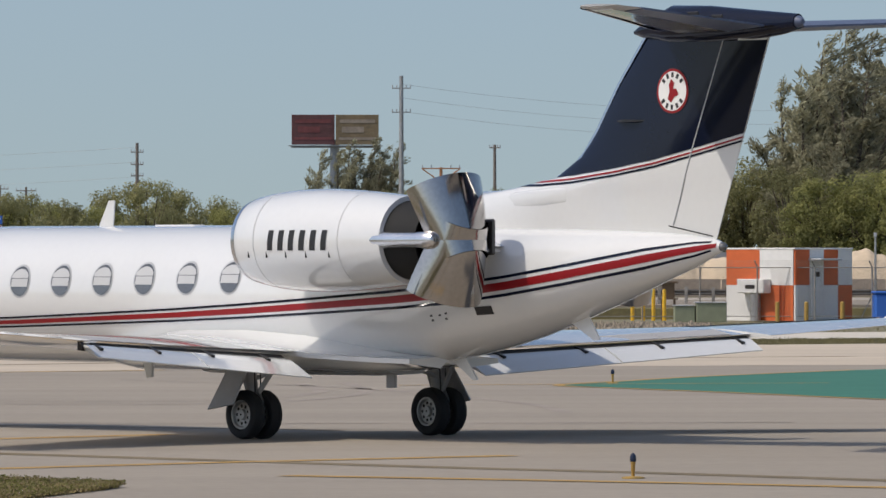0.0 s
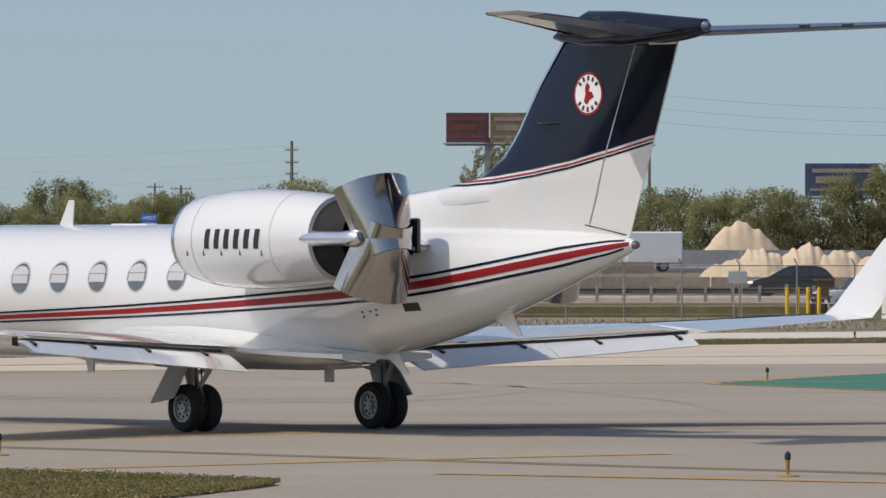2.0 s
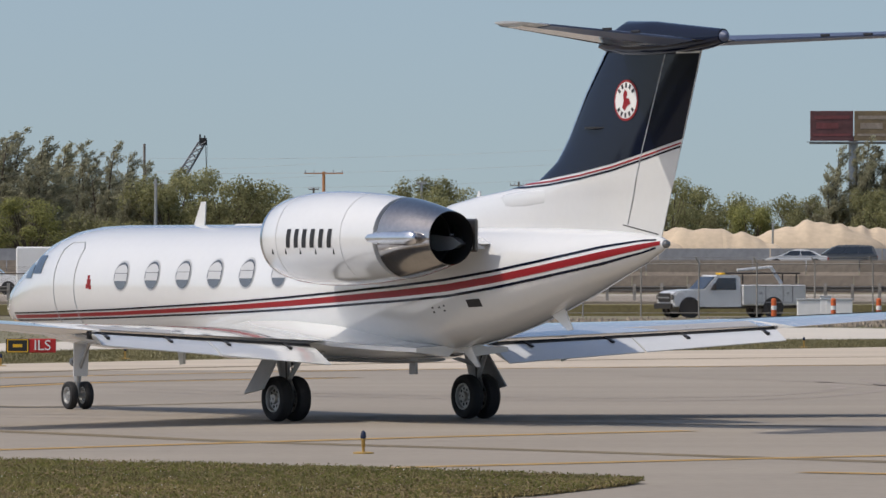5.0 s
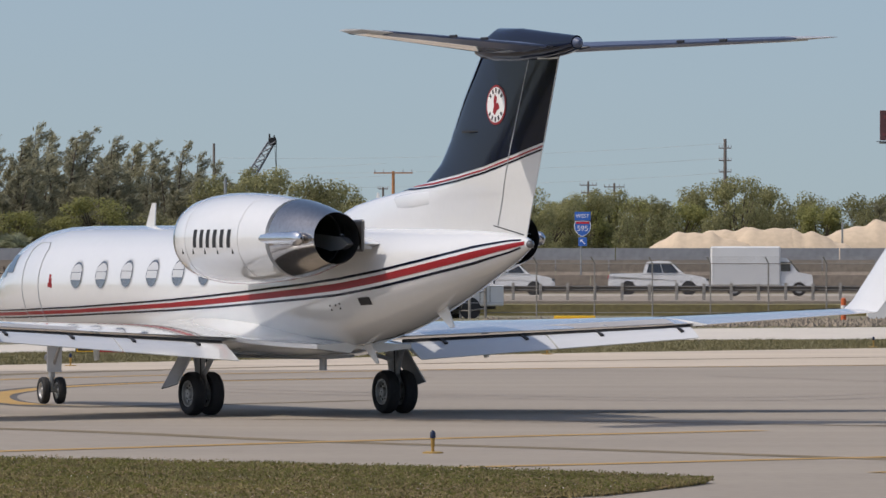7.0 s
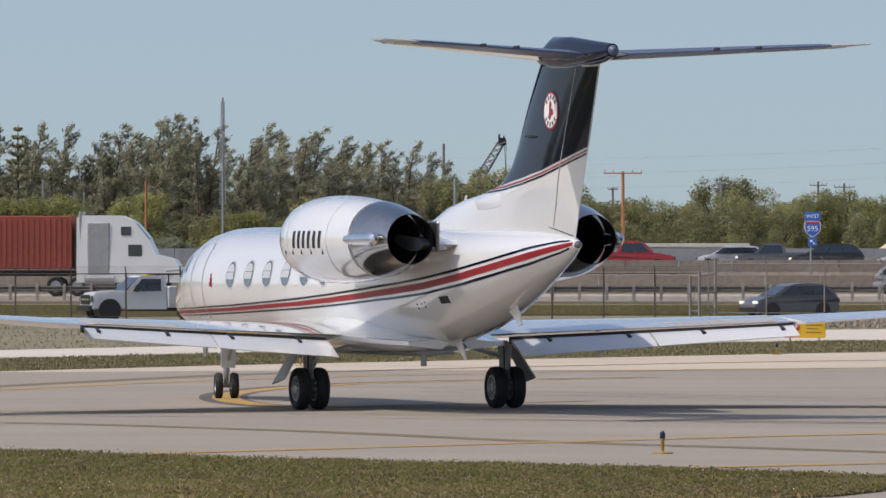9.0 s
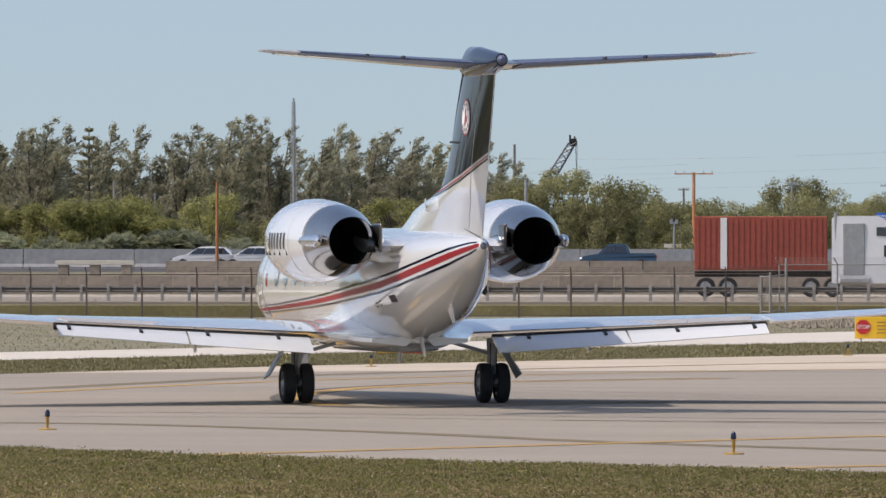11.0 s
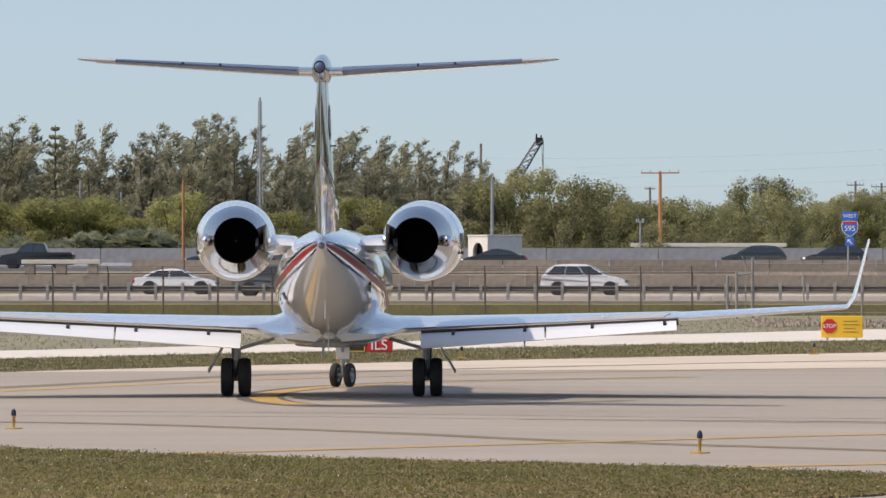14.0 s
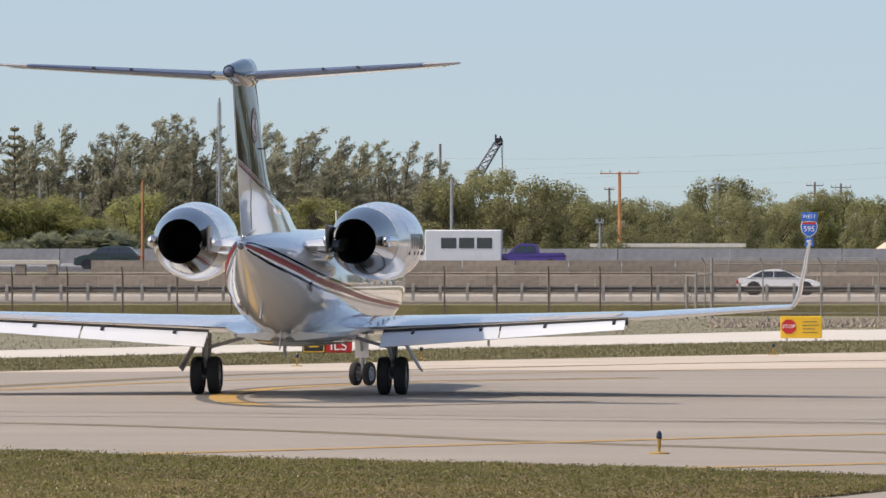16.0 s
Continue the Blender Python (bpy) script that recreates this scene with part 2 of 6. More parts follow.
STRIPE = [(-9.4, 3.29), (-8.5, 3.15), (-7.5, 2.985), (-6.35, 2.80), (-5.2, 2.63), (-3.9, 2.48), (-2.5, 2.38), (-.7, 2.28), (1.5, 2.17), (3.4, 2.09), (5.5, 2.02), (8, 1.94), (11, 1.87), (13.2, 1.84)]


def ribbon(lo, hi, x0, x1, side, n=70, off=.006):
    """A band on the fuselage side between two height offsets from the stripe line."""
    bm = bmesh.new()
    prev = None
    for x in sorted({x0 + (x1 - x0) * i / n for i in range(n + 1)} | {r[0] for r in HULL if x0 < r[0] < x1}):
        z = curve_at(STRIPE, x)[0]
        row = []
        for k in range(4):
            zz = z + lo(x) + (hi(x) - lo(x)) * k / 3
            row.append(bm.verts.new((x, side * side_y(x, zz, off), zz)))
        if prev:
            for k in range(3):
                bm.faces.new((prev[k], prev[k + 1], row[k + 1], row[k]))
        prev = row
    bmesh.ops.recalc_face_normals(bm, faces=bm.faces[:])
    return bm


def foil(le, te, z, thick, y, n=9, drop=0.0):
    """A closed wing section at span y, from the leading to the trailing edge."""
    up, dn = [], []
    for i in range(n):
        s = (1 - math.cos(math.pi * i / (n - 1))) / 2
        t = thick * 2.6 * (math.sqrt(max(s, 0)) * (1 - s) + .02 * s) * .75
        x = le + (te - le) * s
        zz = z - drop * s
        up.append((x, y, zz + t * .62))
        dn.append((x, y, zz - t * .38))
    return up + dn[::-1][1:-1]


def wing_edges(y):
    a = abs(y)
    return 5.1 - 6.6 * a / 10.8, -2.65 - .45 * (a - 7.55) / 3.55 if a > 7.5 else -.65


def flap_line(a):
    """x, z of the wing's rear edge before the flap at span a."""
    s = (a - 2.1) / 5.45
    return -.65 - 1.45 * s, 1.43 + .27 * s


def build_wing(jet, side):
    name = "wing"
    rings = []
    for a, th in ((.9, .62), (1.6, .55), (2.1, .50), (4, .40), (6, .31), (7.55, .25)):
        le = wing_edges(a)[0]
        x, z = flap_line(a)
        rings.append(foil(le, x, z + .04 + .03 * (7.6 - a) / 5, th, side * a, 11))
    w = part(name, loft(rings), WHITE, jet, "white low swept wing", True)
    rings = []
    for a, th in ((7.55, .27), (9, .22), (10.5, .17), (11.1, .14)):
        le, te = wing_edges(a)
        rings.append(foil(le, te, 1.72 + (a - 7.55) * .066, th, side * a, 11))
    part("aileron_panel", loft(rings), WHITE, w, "", True)
    # bright leading edge strip
    rings = []
    for a in (1.4, 4, 7.5, 11.1):
        le = wing_edges(a)[0]
        z = flap_line(a)[1] + .06 if a < 7.6 else 1.72 + (a - 7.55) * .066
        ring = []
        for k in range(7):
            an = math.pi * (k / 6 - .5)
            ring.append((le + .03 - .16 * (1 - math.cos(an)), side * a, z + .012 + .065 * math.sin(an)))
        rings.append(ring)
    part("leading_edge", loft(rings, False, False), BRIGHT, w, "bare metal leading edge", True)
    # winglet
    rings = []
    for s in (0, .15, .4, .7, 1):
        y = 11.1 + .10 * min(1, s / .15) + .62 * s * .55
        z = 1.96 + 1.46 * s
        le, te = -1.75 - 1.25 * s, -3.15 - .45 * s
        ring = []
        for k in range(10):
            an = 2 * math.pi * k / 10
            ring.append(((le + te) / 2 + (le - te) / 2 * math.cos(an), side * (y + .045 * (1 - .5 * s) * math.sin(an)), z))
        rings.append(ring)
    part("winglet", loft(rings), WHITE, w, "upright white winglet", True)
    # flaps: inner and outer panels, lowered
    for a0, a1 in ((1.95, 4.62), (4.66, 7.45)):
        rings = []
        for i in range(5):
            a = a0 + (a1 - a0) * i / 4
            s = (a - 2.1) / 5.45
            x, z = flap_line(a)
            xt, zt = -1.42 - 1.13 * s, 1.07 + .40 * s
            x0, z0 = x - .05, z - .05 + .01 * s
            dx, dz = xt - x0, zt - z0
            nl = math.hypot(dx, dz)
            nx, nz = -dz / nl, dx / nl
            if nz < 0:
                nx, nz = -nx, -nz
            ring = []
            for u, h in ((0, -.01), (.04, .025), (.15, .045), (.5, .035), (1, .008), (1, -.008), (.5, -.03), (.15, -.05)):
                ring.append((x0 + dx * u + nx * h, side * a, z0 + dz * u + nz * h))
            rings.append(ring)
        part("flap", loft(rings), WHITE, w, "lowered white trailing flap", True)
    # black solid fills the gap and stands for the shade in it
    part("flap_cove", loft([[(flap_line(a)[0] + .05, side * a, flap_line(a)[1] + .02), (flap_line(a)[0] + .05, side * a, flap_line(a)[1] - .12),
                             (flap_line(a)[0] - .055, side * a, flap_line(a)[1] - .13), (flap_line(a)[0] - .055, side * a, flap_line(a)[1] - .035)] for a in (1.95, 7.5)]),
         TAR, w, "black fill for the shaded gap before the flap")
    for a in (2.65, 4.2, 5.65, 7.2):
        x, z = flap_line(a)
        bm = bmesh.new()
        loft([[(x + .1, side * (a + o), z - .02), (x - .02, side * (a + o), z + .012), (x - .30, side * (a + o), z - .075), (x - .28, side * (a + o), z - .14), (x + .02, side * (a + o), z - .14)] for o in (-.035, .035)], bm=bm)
        part("flap_track", bm, DARK, w, "dark flap bracket")
    part("vane", loft([[(.40, side * (4.2 + o), 1.45), (.10, side * (4.2 + o), 1.45), (.12, side * (4.2 + o), 1.08), (.26, side * (4.2 + o), 1.06)] for o in (-.02, .02)]), WHITE, w)
    # spoiler: hinged at its front edge, in its own axes (y along the hinge, x forward)
    def hinge(a):
        x, z = flap_line(a)
        return Vector((x + .66, side * a, z + .125))
    p, q = hinge(4.75), hinge(7.35)
    yv = (q - p).normalized()
    L = (q - p).length
    xv = Vector((1, 0, .10))
    xv = (xv - yv * xv.dot(yv)).normalized()
    zv = xv.cross(yv) if side > 0 else yv.cross(xv)
    base = Matrix(((xv.x, yv.x, zv.x, p.x), (xv.y, yv.y, zv.y, p.y), (xv.z, yv.z, zv.z, p.z), (0, 0, 0, 1)))
    if side < 0:
        base = Matrix(((xv.x, -yv.x, zv.x, p.x), (xv.y, -yv.y, zv.y, p.y), (xv.z, -yv.z, zv.z, p.z), (0, 0, 0, 1)))
    for k in range(2):
        y0, y1 = side * (L * k / 2 + .015), side * (L * (k + 1) / 2 - .015)
        sp = part("spoiler", loft([[(0, y, .012), (-.62, y, .004), (-.62, y, -.008), (0, y, -.012)] for y in (y0, y1)]), SPOILSHADE, w, "wing spoiler panel in shaded grey", False, base)
        SPOILERS.append((sp, base, side))


def build_nacelle(jet, side):
    cy, cz = 2.12, 3.385
    prof = [(-.55, .56), (-.30, .60), (-.20, .66), (-.22, .70), (-.40, .76), (-.8, .82), (-1.4, .865), (-2.1, .87), (-2.8, .84), (-3.4, .795), (-3.95, .74), (-3.96, .66), (-3.6, .60)]
    nac = part("engine_nacelle", lathe(prof, 48), WHITE, jet, "white engine nacelle", True, pose(0, side * (cy - .02), cz, 0, 0, side * 2.3))
    part("intake_lip", lathe([(-.45, .575), (-.28, .605), (-.185, .66), (-.205, .705), (-.33, .742)], 48), BRIGHT, nac, "bare metal intake lip", True)
    part("intake_fan", lathe([(-.9, .02), (-1.0, .2), (-1.05, .58), (-.5, .575)], 32), DARK, nac, "", True)
    part("exhaust_duct", lathe([(-3.55, .64), (-3.9, .655), (-4.3, .60), (-4.6, .53), (-4.6, .50), (-4.2, .48), (-3.0, .46), (-2.4, .45), (-2.4, .02)], 40), SOOTSHADE, nac, "sooty exhaust duct", True)
    # panel joints: thin dark hoops and hinge ticks
    for x, r in ((-3.02, .828), (-.92, .835)):
        part("panel_joint", lathe([(x + .004, r - .002), (x + .004, r + .001), (x - .004, r + .001), (x - .004, r - .002)], 48), JOINTM, nac, "", True)
    for x in (-.75, -1.25, -1.75, -2.25, -2.8):
        r = float(np.interp(-x, [-p[0] for p in prof[4:11]], [p[1] for p in prof[4:11]]))
        part("latch", boxes(((x, side * (math.sqrt(r * r - .23 ** 2) - .015), -.23), (.014, .05, .12))), TAR, nac)
    # registration, as plain bars
    for i in range(6):
        x = -2.70 + i * .262
        rr = float(np.interp(-x, [-p[0] for p in prof[4:11]], [p[1] for p in prof[4:11]]))
        bm = bmesh.new()
        rows = []
        for k in range(5):
            z = -.17 + k * .085
            yy = side * (math.sqrt(rr * rr - z * z) + .006)
            sl = .05 * (k / 4 - .5)
            rows.append((bm.verts.new((x - .065 - sl, yy, z)), bm.verts.new((x + .065 - sl, yy, z))))
        for r0, r1 in zip(rows, rows[1:]):
            bm.faces.new((r0[0], r0[1], r1[1], r1[0]))
        part("registration_bar", bm, TAR, nac, "dark registration marking bar", True)
    # side arms that carry the reverser
    for s2 in (-1, 1):
        prs = [(-3.55, .12), (-3.75, .15), (-4.3, .13), (-4.75, .125), (-4.95, .14), (-5.1, .13), (-5.18, .09), (-5.21, .03)]
        bm = lathe(prs if s2 == side else [(-3.55, .08), (-3.75, .10), (-4.7, .09), (-4.95, .10), (-5.1, .09), (-5.15, .02)], 14)
        bmesh.ops.transform(bm, matrix=Matrix.Translation((0, s2 * .65, 0)) @ Matrix.Diagonal((1, .75, 1, 1)), verts=bm.verts[:])
        part("reverser_arm", bm, BRIGHT, nac, "polished reverser arm", True)
    for s3 in (1, -1):
        rings = []
        for x, r in ((-4.08, .735), (-4.35, .70), (-4.8, .615), (-5.15, .535), (-5.38, .485)):
            # the rear end is cut slanting, so that the pair closes behind the duct when open
            rings.append([(x, r * math.cos(a), r * math.sin(a)) for a in [math.pi * (k / 20) for k in range(21)]])
        inner = []
        for x, r in ((-5.385, .472), (-5.15, .515), (-4.8, .595), (-4.35, .68), (-4.09, .713)):
            inner.append([(x, r * math.cos(a), r * math.sin(a)) for a in [math.pi * (k / 20) for k in range(21)]])
        made = []
        for rr in (rings, inner):
            bm = loft(rr, False, False)
            if s3 < 0:
                bmesh.ops.transform(bm, matrix=Matrix.Diagonal((1, 1, -1, 1)), verts=bm.verts[:])
                bmesh.ops.reverse_faces(bm, faces=bm.faces[:])
            bmesh.ops.transform(bm, matrix=Matrix.Translation((4.98, 0, 0)), verts=bm.verts[:])
            made.append(bm)
        d = part("reverser_door", made[0], CHROME, nac, "polished clamshell reverser door", True, pose(-4.98, 0, 0))
        part("door_lining", made[1], SOOTSHADE, d, "sooty inner lining", True)
        DOORS.append((d, s3))
    part("inboard_fairing", boxes(((-4.98, -side * .60, .05), (.74, .07, .60)), bevel=.034), HEATM, nac, "dark heat-stained fairing")
    # pylon
    rings = []
    for y, le, te, th in ((.70, -1.2, -4.9, .17), (1.0, -1.0, -5.0, .19), (1.5, -1.0, -5.1, .21)):
        rings.append([(x, side * y, 3.28 + t) for x, t in ((le, 0), (le - .4, th), ((le + te) / 2, th * 1.2), (te + .3, th * .6), (te, 0), (te + .3, -th * .5), ((le + te) / 2, -th), (le - .4, -th * .8))])
    part("engine_pylon", loft(rings), WHITE, jet, "", True)
    bm = bmesh.new()
    for i in range(7):
        box(bm, (-4.6 - .1 * i, side * 1.22, 3.33 - .02 * i), (.03, .30, .05))
    part("pylon_vane", bm, GREYP, jet)


def build_tail(jet):
    # fin: rows of height, leading edge, trailing edge, thickness
    def fin_ring(z, le, te, th):
        ring = []
        n = 12
        for i in range(n):
            s = (1 - math.cos(math.pi * i / (n - 1))) / 2
            t = th * 1.9 * math.sqrt(s) * (1 - s) * .68 + .008
            ring.append((le + (te - le) * s, t, z))
        return ring + [(x, -y, zz) for x, y, zz in ring[::-1]]

    def le_at(z):
        return float(np.interp(z, [3.5, 3.66, 3.8, 4.0, 4.14, 4.25, 4.43, 4.6, 4.84, 5.2, 5.95, 6.82], [-.6, -1.1, -1.7, -2.4, -3.3, -4.3, -5.45, -5.85, -6.14, -6.45, -6.98, -7.72]))

    def te_at(z):
        return -9.36 - (z - 3.47) * (1.22 / 3.22)

    def split(x):      # lower edge of the navy field
        return float(np.interp(-x, [5.2, 6, 7, 8, 9, 10.2], [4.42, 4.46, 4.56, 4.70, 4.90, 5.16]))
    fin = part("tail_fin", loft([fin_ring(z, le_at(z), te_at(z), .5 - .09 * (z - 3.3)) for z in (3.4, 3.55, 3.66, 3.8, 3.9, 4.0, 4.07, 4.14, 4.2, 4.25, 4.34, 4.43, 4.52, 4.6, 4.72, 4.84, 5.0, 5.2, 5.6, 5.95, 6.4, 6.74)]), WHITE, jet, "tall swept tail fin, navy above and white below", True)
    # navy skin over the upper part, bounded by a rising curve, with fine lines below it
    def skin(name, lo, hi, material, off, label=""):
        for sgn in (1, -1):
            bm = bmesh.new()
            prev = None
            for i in range(41):
                s = .0005 + .9995 * i / 40
                s = s * s if s < 1 else 1
                row = []
                for k in range(9):
                    # follow the fin at share s of its chord
                    zz = 5.0
                    for _ in range(12):
                        x = le_at(zz) + (te_at(zz) - le_at(zz)) * s
                        a, b2 = lo(x), hi(x)
                        zz = a + (b2 - a) * k / 8
                    th = .5 - .09 * (zz - 3.3)
                    t = th * 1.9 * math.sqrt(s) * (1 - s) * .68 + .008 + off
                    row.append(bm.verts.new((x + (.012 if i == 0 else 0), sgn * (t if i else 0.0), zz)))
                if prev:
                    for k in range(8):
                        bm.faces.new((prev[k], prev[k + 1], row[k + 1], row[k]))
                prev = row
            bmesh.ops.recalc_face_normals(bm, faces=bm.faces[:])
            part(name, bm, material, fin, label, True)
    skin("navy_field", split, lambda x: 6.74, NAVY, .008, "glossy navy paint field")
    skin("fin_line", lambda x: split(x) - .075, lambda x: split(x) - .045, RED, .007)
    skin("fin_line", lambda x: split(x) - .135, lambda x: split(x) - .10, NAVY, .007)
    # bare metal leading edge of the fin
    rings = []
    for z in (4.45, 4.6, 4.84, 5.2, 5.6, 5.95, 6.4, 6.72):
        rings.append([(le_at(z) + .035 - .12 * (1 - math.cos(an)), .085 * math.sin(an), z) for an in [math.pi * (k / 8 - .5) for k in range(9)]])
    part("fin_leading_edge", loft(rings, False, False), BRIGHT, fin, "bare metal leading edge", True)
    # rudder joint
    def fin_y(x, z, off):
        le, te = le_at(z), te_at(z)
        u = (x - le) / (te - le)
        return (.5 - .09 * (z - 3.3)) * 1.9 * math.sqrt(u) * (1 - u) * .68 + .008 + off

    bm = bmesh.new()
    for sgn in (1, -1):
        loft([[(x, sgn * (fin_y(x, z, -.02)), z), (x - .022, sgn * (fin_y(x, z, -.02)), z), (x - .022, sgn * (fin_y(x - .022, z, .012)), z), (x, sgn * (fin_y(x, z, .012)), z)] for x, z in [(-8.36 - 1.22 * u, 3.62 + 3.06 * u) for u in [k / 12 for k in range(13)]]], bm=bm)
    part("rudder_joint", bm, GREYP, fin)
    part("rudder_top_gap", loft([[(te_at(z) + .60, y, z), (te_at(z) + .60, -y, z), (te_at(z) + .01, -.02, z), (te_at(z) + .01, .02, z)] for z, y in ((6.615, .115), (6.65, .115))]), WHITE, fin, "white strip above the rudder")
    bm = bmesh.new()
    for sgn in (1, -1):
        loft([[(-8.35, sgn * .16, 3.60), (-8.35, sgn * .17, 3.62), (-8.37, sgn * .165, 3.62)], [(-9.25, sgn * .02, 3.43), (-9.25, sgn * .03, 3.45), (-9.27, sgn * .025, 3.45)]], bm=bm)
    part("rudder_foot_joint", bm, TAR, fin)
    # round emblem laid on the fin: white disc with a red ring and a plain red shape
    def decal(name, outline, off, material, sgn, label=""):
        bm = bmesh.new()
        vs = [bm.verts.new((-8.43 + px, sgn * fin_y(-8.43 + px, 5.82 + pz, off), 5.82 + pz)) for px, pz in outline]
        c = bm.verts.new((-8.43 + sum(p[0] for p in outline) / len(outline), sgn * fin_y(-8.43 + sum(p[0] for p in outline) / len(outline), 5.82 + sum(p[1] for p in outline) / len(outline), off), 5.82 + sum(p[1] for p in outline) / len(outline)))
        for i in range(len(vs)):
            bm.faces.new((vs[i], vs[(i + 1) % len(vs)], c))
        bmesh.ops.recalc_face_normals(bm, faces=bm.faces[:])
        part(name, bm, material, fin, label, True)
    for sgn in (1, -1):
        ring = lambda r: [(r * math.cos(2 * math.pi * k / 40), r * math.sin(2 * math.pi * k / 40)) for k in range(40)]
        decal("emblem_rim", ring(.375), .014, TAR, sgn)
        decal("emblem_ring", ring(.365), .018, RED, sgn, "red ring of the emblem")
        decal("emblem_disc", ring(.325), .022, SIGNW, sgn, "white disc of the emblem")
        decal("emblem_mark", [(.10, -.13), (.02, -.19), (-.05, -.10), (-.15, -.06), (-.10, .03), (-.02, .04), (-.05, .13), (.03, .20), (.08, .10), (.06, -.01)], .027, RED, sgn, "plain red mark")
        for k in range(14):
            an = 2 * math.pi * (k + .5) / 14
            if abs(math.cos(an)) > .9:
                continue
            cx, cz, ux, uz = .265 * math.cos(an), .265 * math.sin(an), math.cos(an), math.sin(an)
            decal("emblem_bar", [(cx + ux * q * .042 - uz * w * .028, cz + uz * q * .042 + ux * w * .028) for q, w in ((-1, -1), (1, -1), (1, 1), (-1, 1))], .026, TAR, sgn)
    # small horizontal blade through the fin
    bm = bmesh.new()
    for sgn in (1, -1):
        loft([[(-6.9, sgn * .06, 5.345), (-7.3, sgn * .26, z), (-7.55, sgn * .26, z), (-7.9, sgn * .12, 5.345)] for z in (5.325, 5.365)], bm=bm)
    part("fin_blade", bm, TAR, fin)
    # dorsal air scoop
    rings = []
    for x, w, h in ((-2.9, .02, .02), (-3.3, .17, .12), (-4.2, .22, .16), (-5.0, .2, .14), (-5.4, .10, .06)):
        rings.append([(x, w * math.cos(a), 3.72 + .04 * (-x - 3) + h * math.sin(a)) for a in [2 * math.pi * k / 12 for k in range(12)]])
    part("dorsal_fairing", loft(rings), WHITE, jet, "", True)
    # long raised fairings on both sides of the fin root
    for sgn in (1, -1):
        rings = []
        for x, w, z0, z1 in ((-3.95, .02, 3.98, 4.02), (-4.2, .09, 3.93, 4.12), (-4.6, .13, 3.92, 4.19), (-5.3, .14, 3.95, 4.25), (-5.85, .12, 3.99, 4.28), (-6.1, .08, 4.03, 4.27), (-6.2, .02, 4.10, 4.24)):
            y0 = fin_y(min(x, le_at(4.1) - .02), 4.1, -.115)
            rings.append([(x, sgn * (y0 + w * math.copysign(abs(math.cos(a)) ** .38, math.cos(a))), (z0 + z1) / 2 + (z1 - z0) / 2 * math.copysign(abs(math.sin(a)) ** .38, math.sin(a))) for a in [2 * math.pi * k / 20 for k in range(20)]])
        part("root_fairing", loft(rings), WHITE, fin, "", True)
    # tailplane
    for sgn in (1, -1):
        rings = []
        for a, le, te, th, z in ((0, -8.1, -10.85, .26, 6.82), (.6, -8.45, -10.95, .24, 6.83), (2.5, -9.75, -11.55, .18, 6.92), (4.1, -10.78, -12.02, .125, 6.995)):
            rings.append(foil(le, te, z, th, sgn * a, 11))
        s = part("tailplane", loft(rings), NAVY, jet, "navy tailplane half with a bare metal leading edge", True)
        rings = [foil(le, te, z, th, sgn * a, 11) for a, le, te, th, z in ((4.1, -10.78, -12.02, .125, 6.995), (4.55, -11.07, -12.16, .10, 7.015), (4.85, -11.4, -12.25, .05, 7.03))]
        part("tailplane_tip", loft(rings), GREYP, s, "grey tailplane tip cap", True)
        rings = []
        for a, le, z, h in ((.5, -8.42, 6.83, .075), (2.5, -9.75, 6.92, .06), (4.5, -11.03, 7.01, .045)):
            rings.append([(le + .03 - .17 * (1 - math.cos(an)), sgn * a, z + .01 + h * math.sin(an)) for an in [math.pi * (k / 8 - .5) for k in range(9)]])
        part("tailplane_leading_edge", loft(rings, False, False), BRIGHT, s, "bare metal leading edge", True)
        part("tailplane_underside", loft([[(-8.95, sgn * .5, 6.785), (-10.05, sgn * .5, 6.79), (-10.05, sgn * .5, 6.765), (-8.95, sgn * .5, 6.745)],
                                         [(-11.3, sgn * 4.5, 6.985), (-11.76, sgn * 4.5, 6.99), (-11.76, sgn * 4.5, 6.97), (-11.3, sgn * 4.5, 6.965)]]), WHITE, s)
        part("elevator", loft([[(le + (te - le) * .67, sgn * a, z + th * .40), (te - .01, sgn * a, z + .016), (te - .012, sgn * a, z - .016), (le + (te - le) * .67, sgn * a, z - th * .34)]
                               for a, le, te, th, z in ((.45, -8.36, -10.92, .24, 6.828), (2.5, -9.75, -11.55, .18, 6.92), (4.1, -10.78, -12.02, .125, 6.995))]), NAVYSHEEN, s, "navy elevator with painted blue-grey sky sheen")
        for a in (2.0, 2.75):
            x = -10.9 - (a - .5) * .32
            z = 6.86 + a * .034
            part("hinge_fairing", boxes(((x - .10, sgn * a, z), (.26, .04, .05)), bevel=.01), TAR, s)
    rings = []
    for x, w, h, c in ((-7.35, .03, .03, 6.80), (-7.7, .15, .17, 6.84), (-8.3, .20, .33, 6.90), (-9.2, .21, .32, 6.88), (-10.2, .19, .25, 6.86), (-10.9, .155, .18, 6.87), (-11.25, .12, .13, 6.89)):
        rings.append([(x, w * math.cos(a), c + h * math.sin(a)) for a in [2 * math.pi * k / 20 for k in range(20)]])
    part("tail_bullet", loft(rings), NAVY, jet, "navy rounded tailplane fairing", True)
    rings = []
    for x, w, h, c in ((-11.22, .105, .105, 6.89), (-11.30, .09, .09, 6.89), (-11.36, .04, .04, 6.89)):
        rings.append([(x, w * math.cos(a), c + h * math.sin(a)) for a in [2 * math.pi * k / 20 for k in range(20)]])
    part("tail_lamp_cap", loft(rings), NAVYSHEEN, jet, "", True)
    rings = []
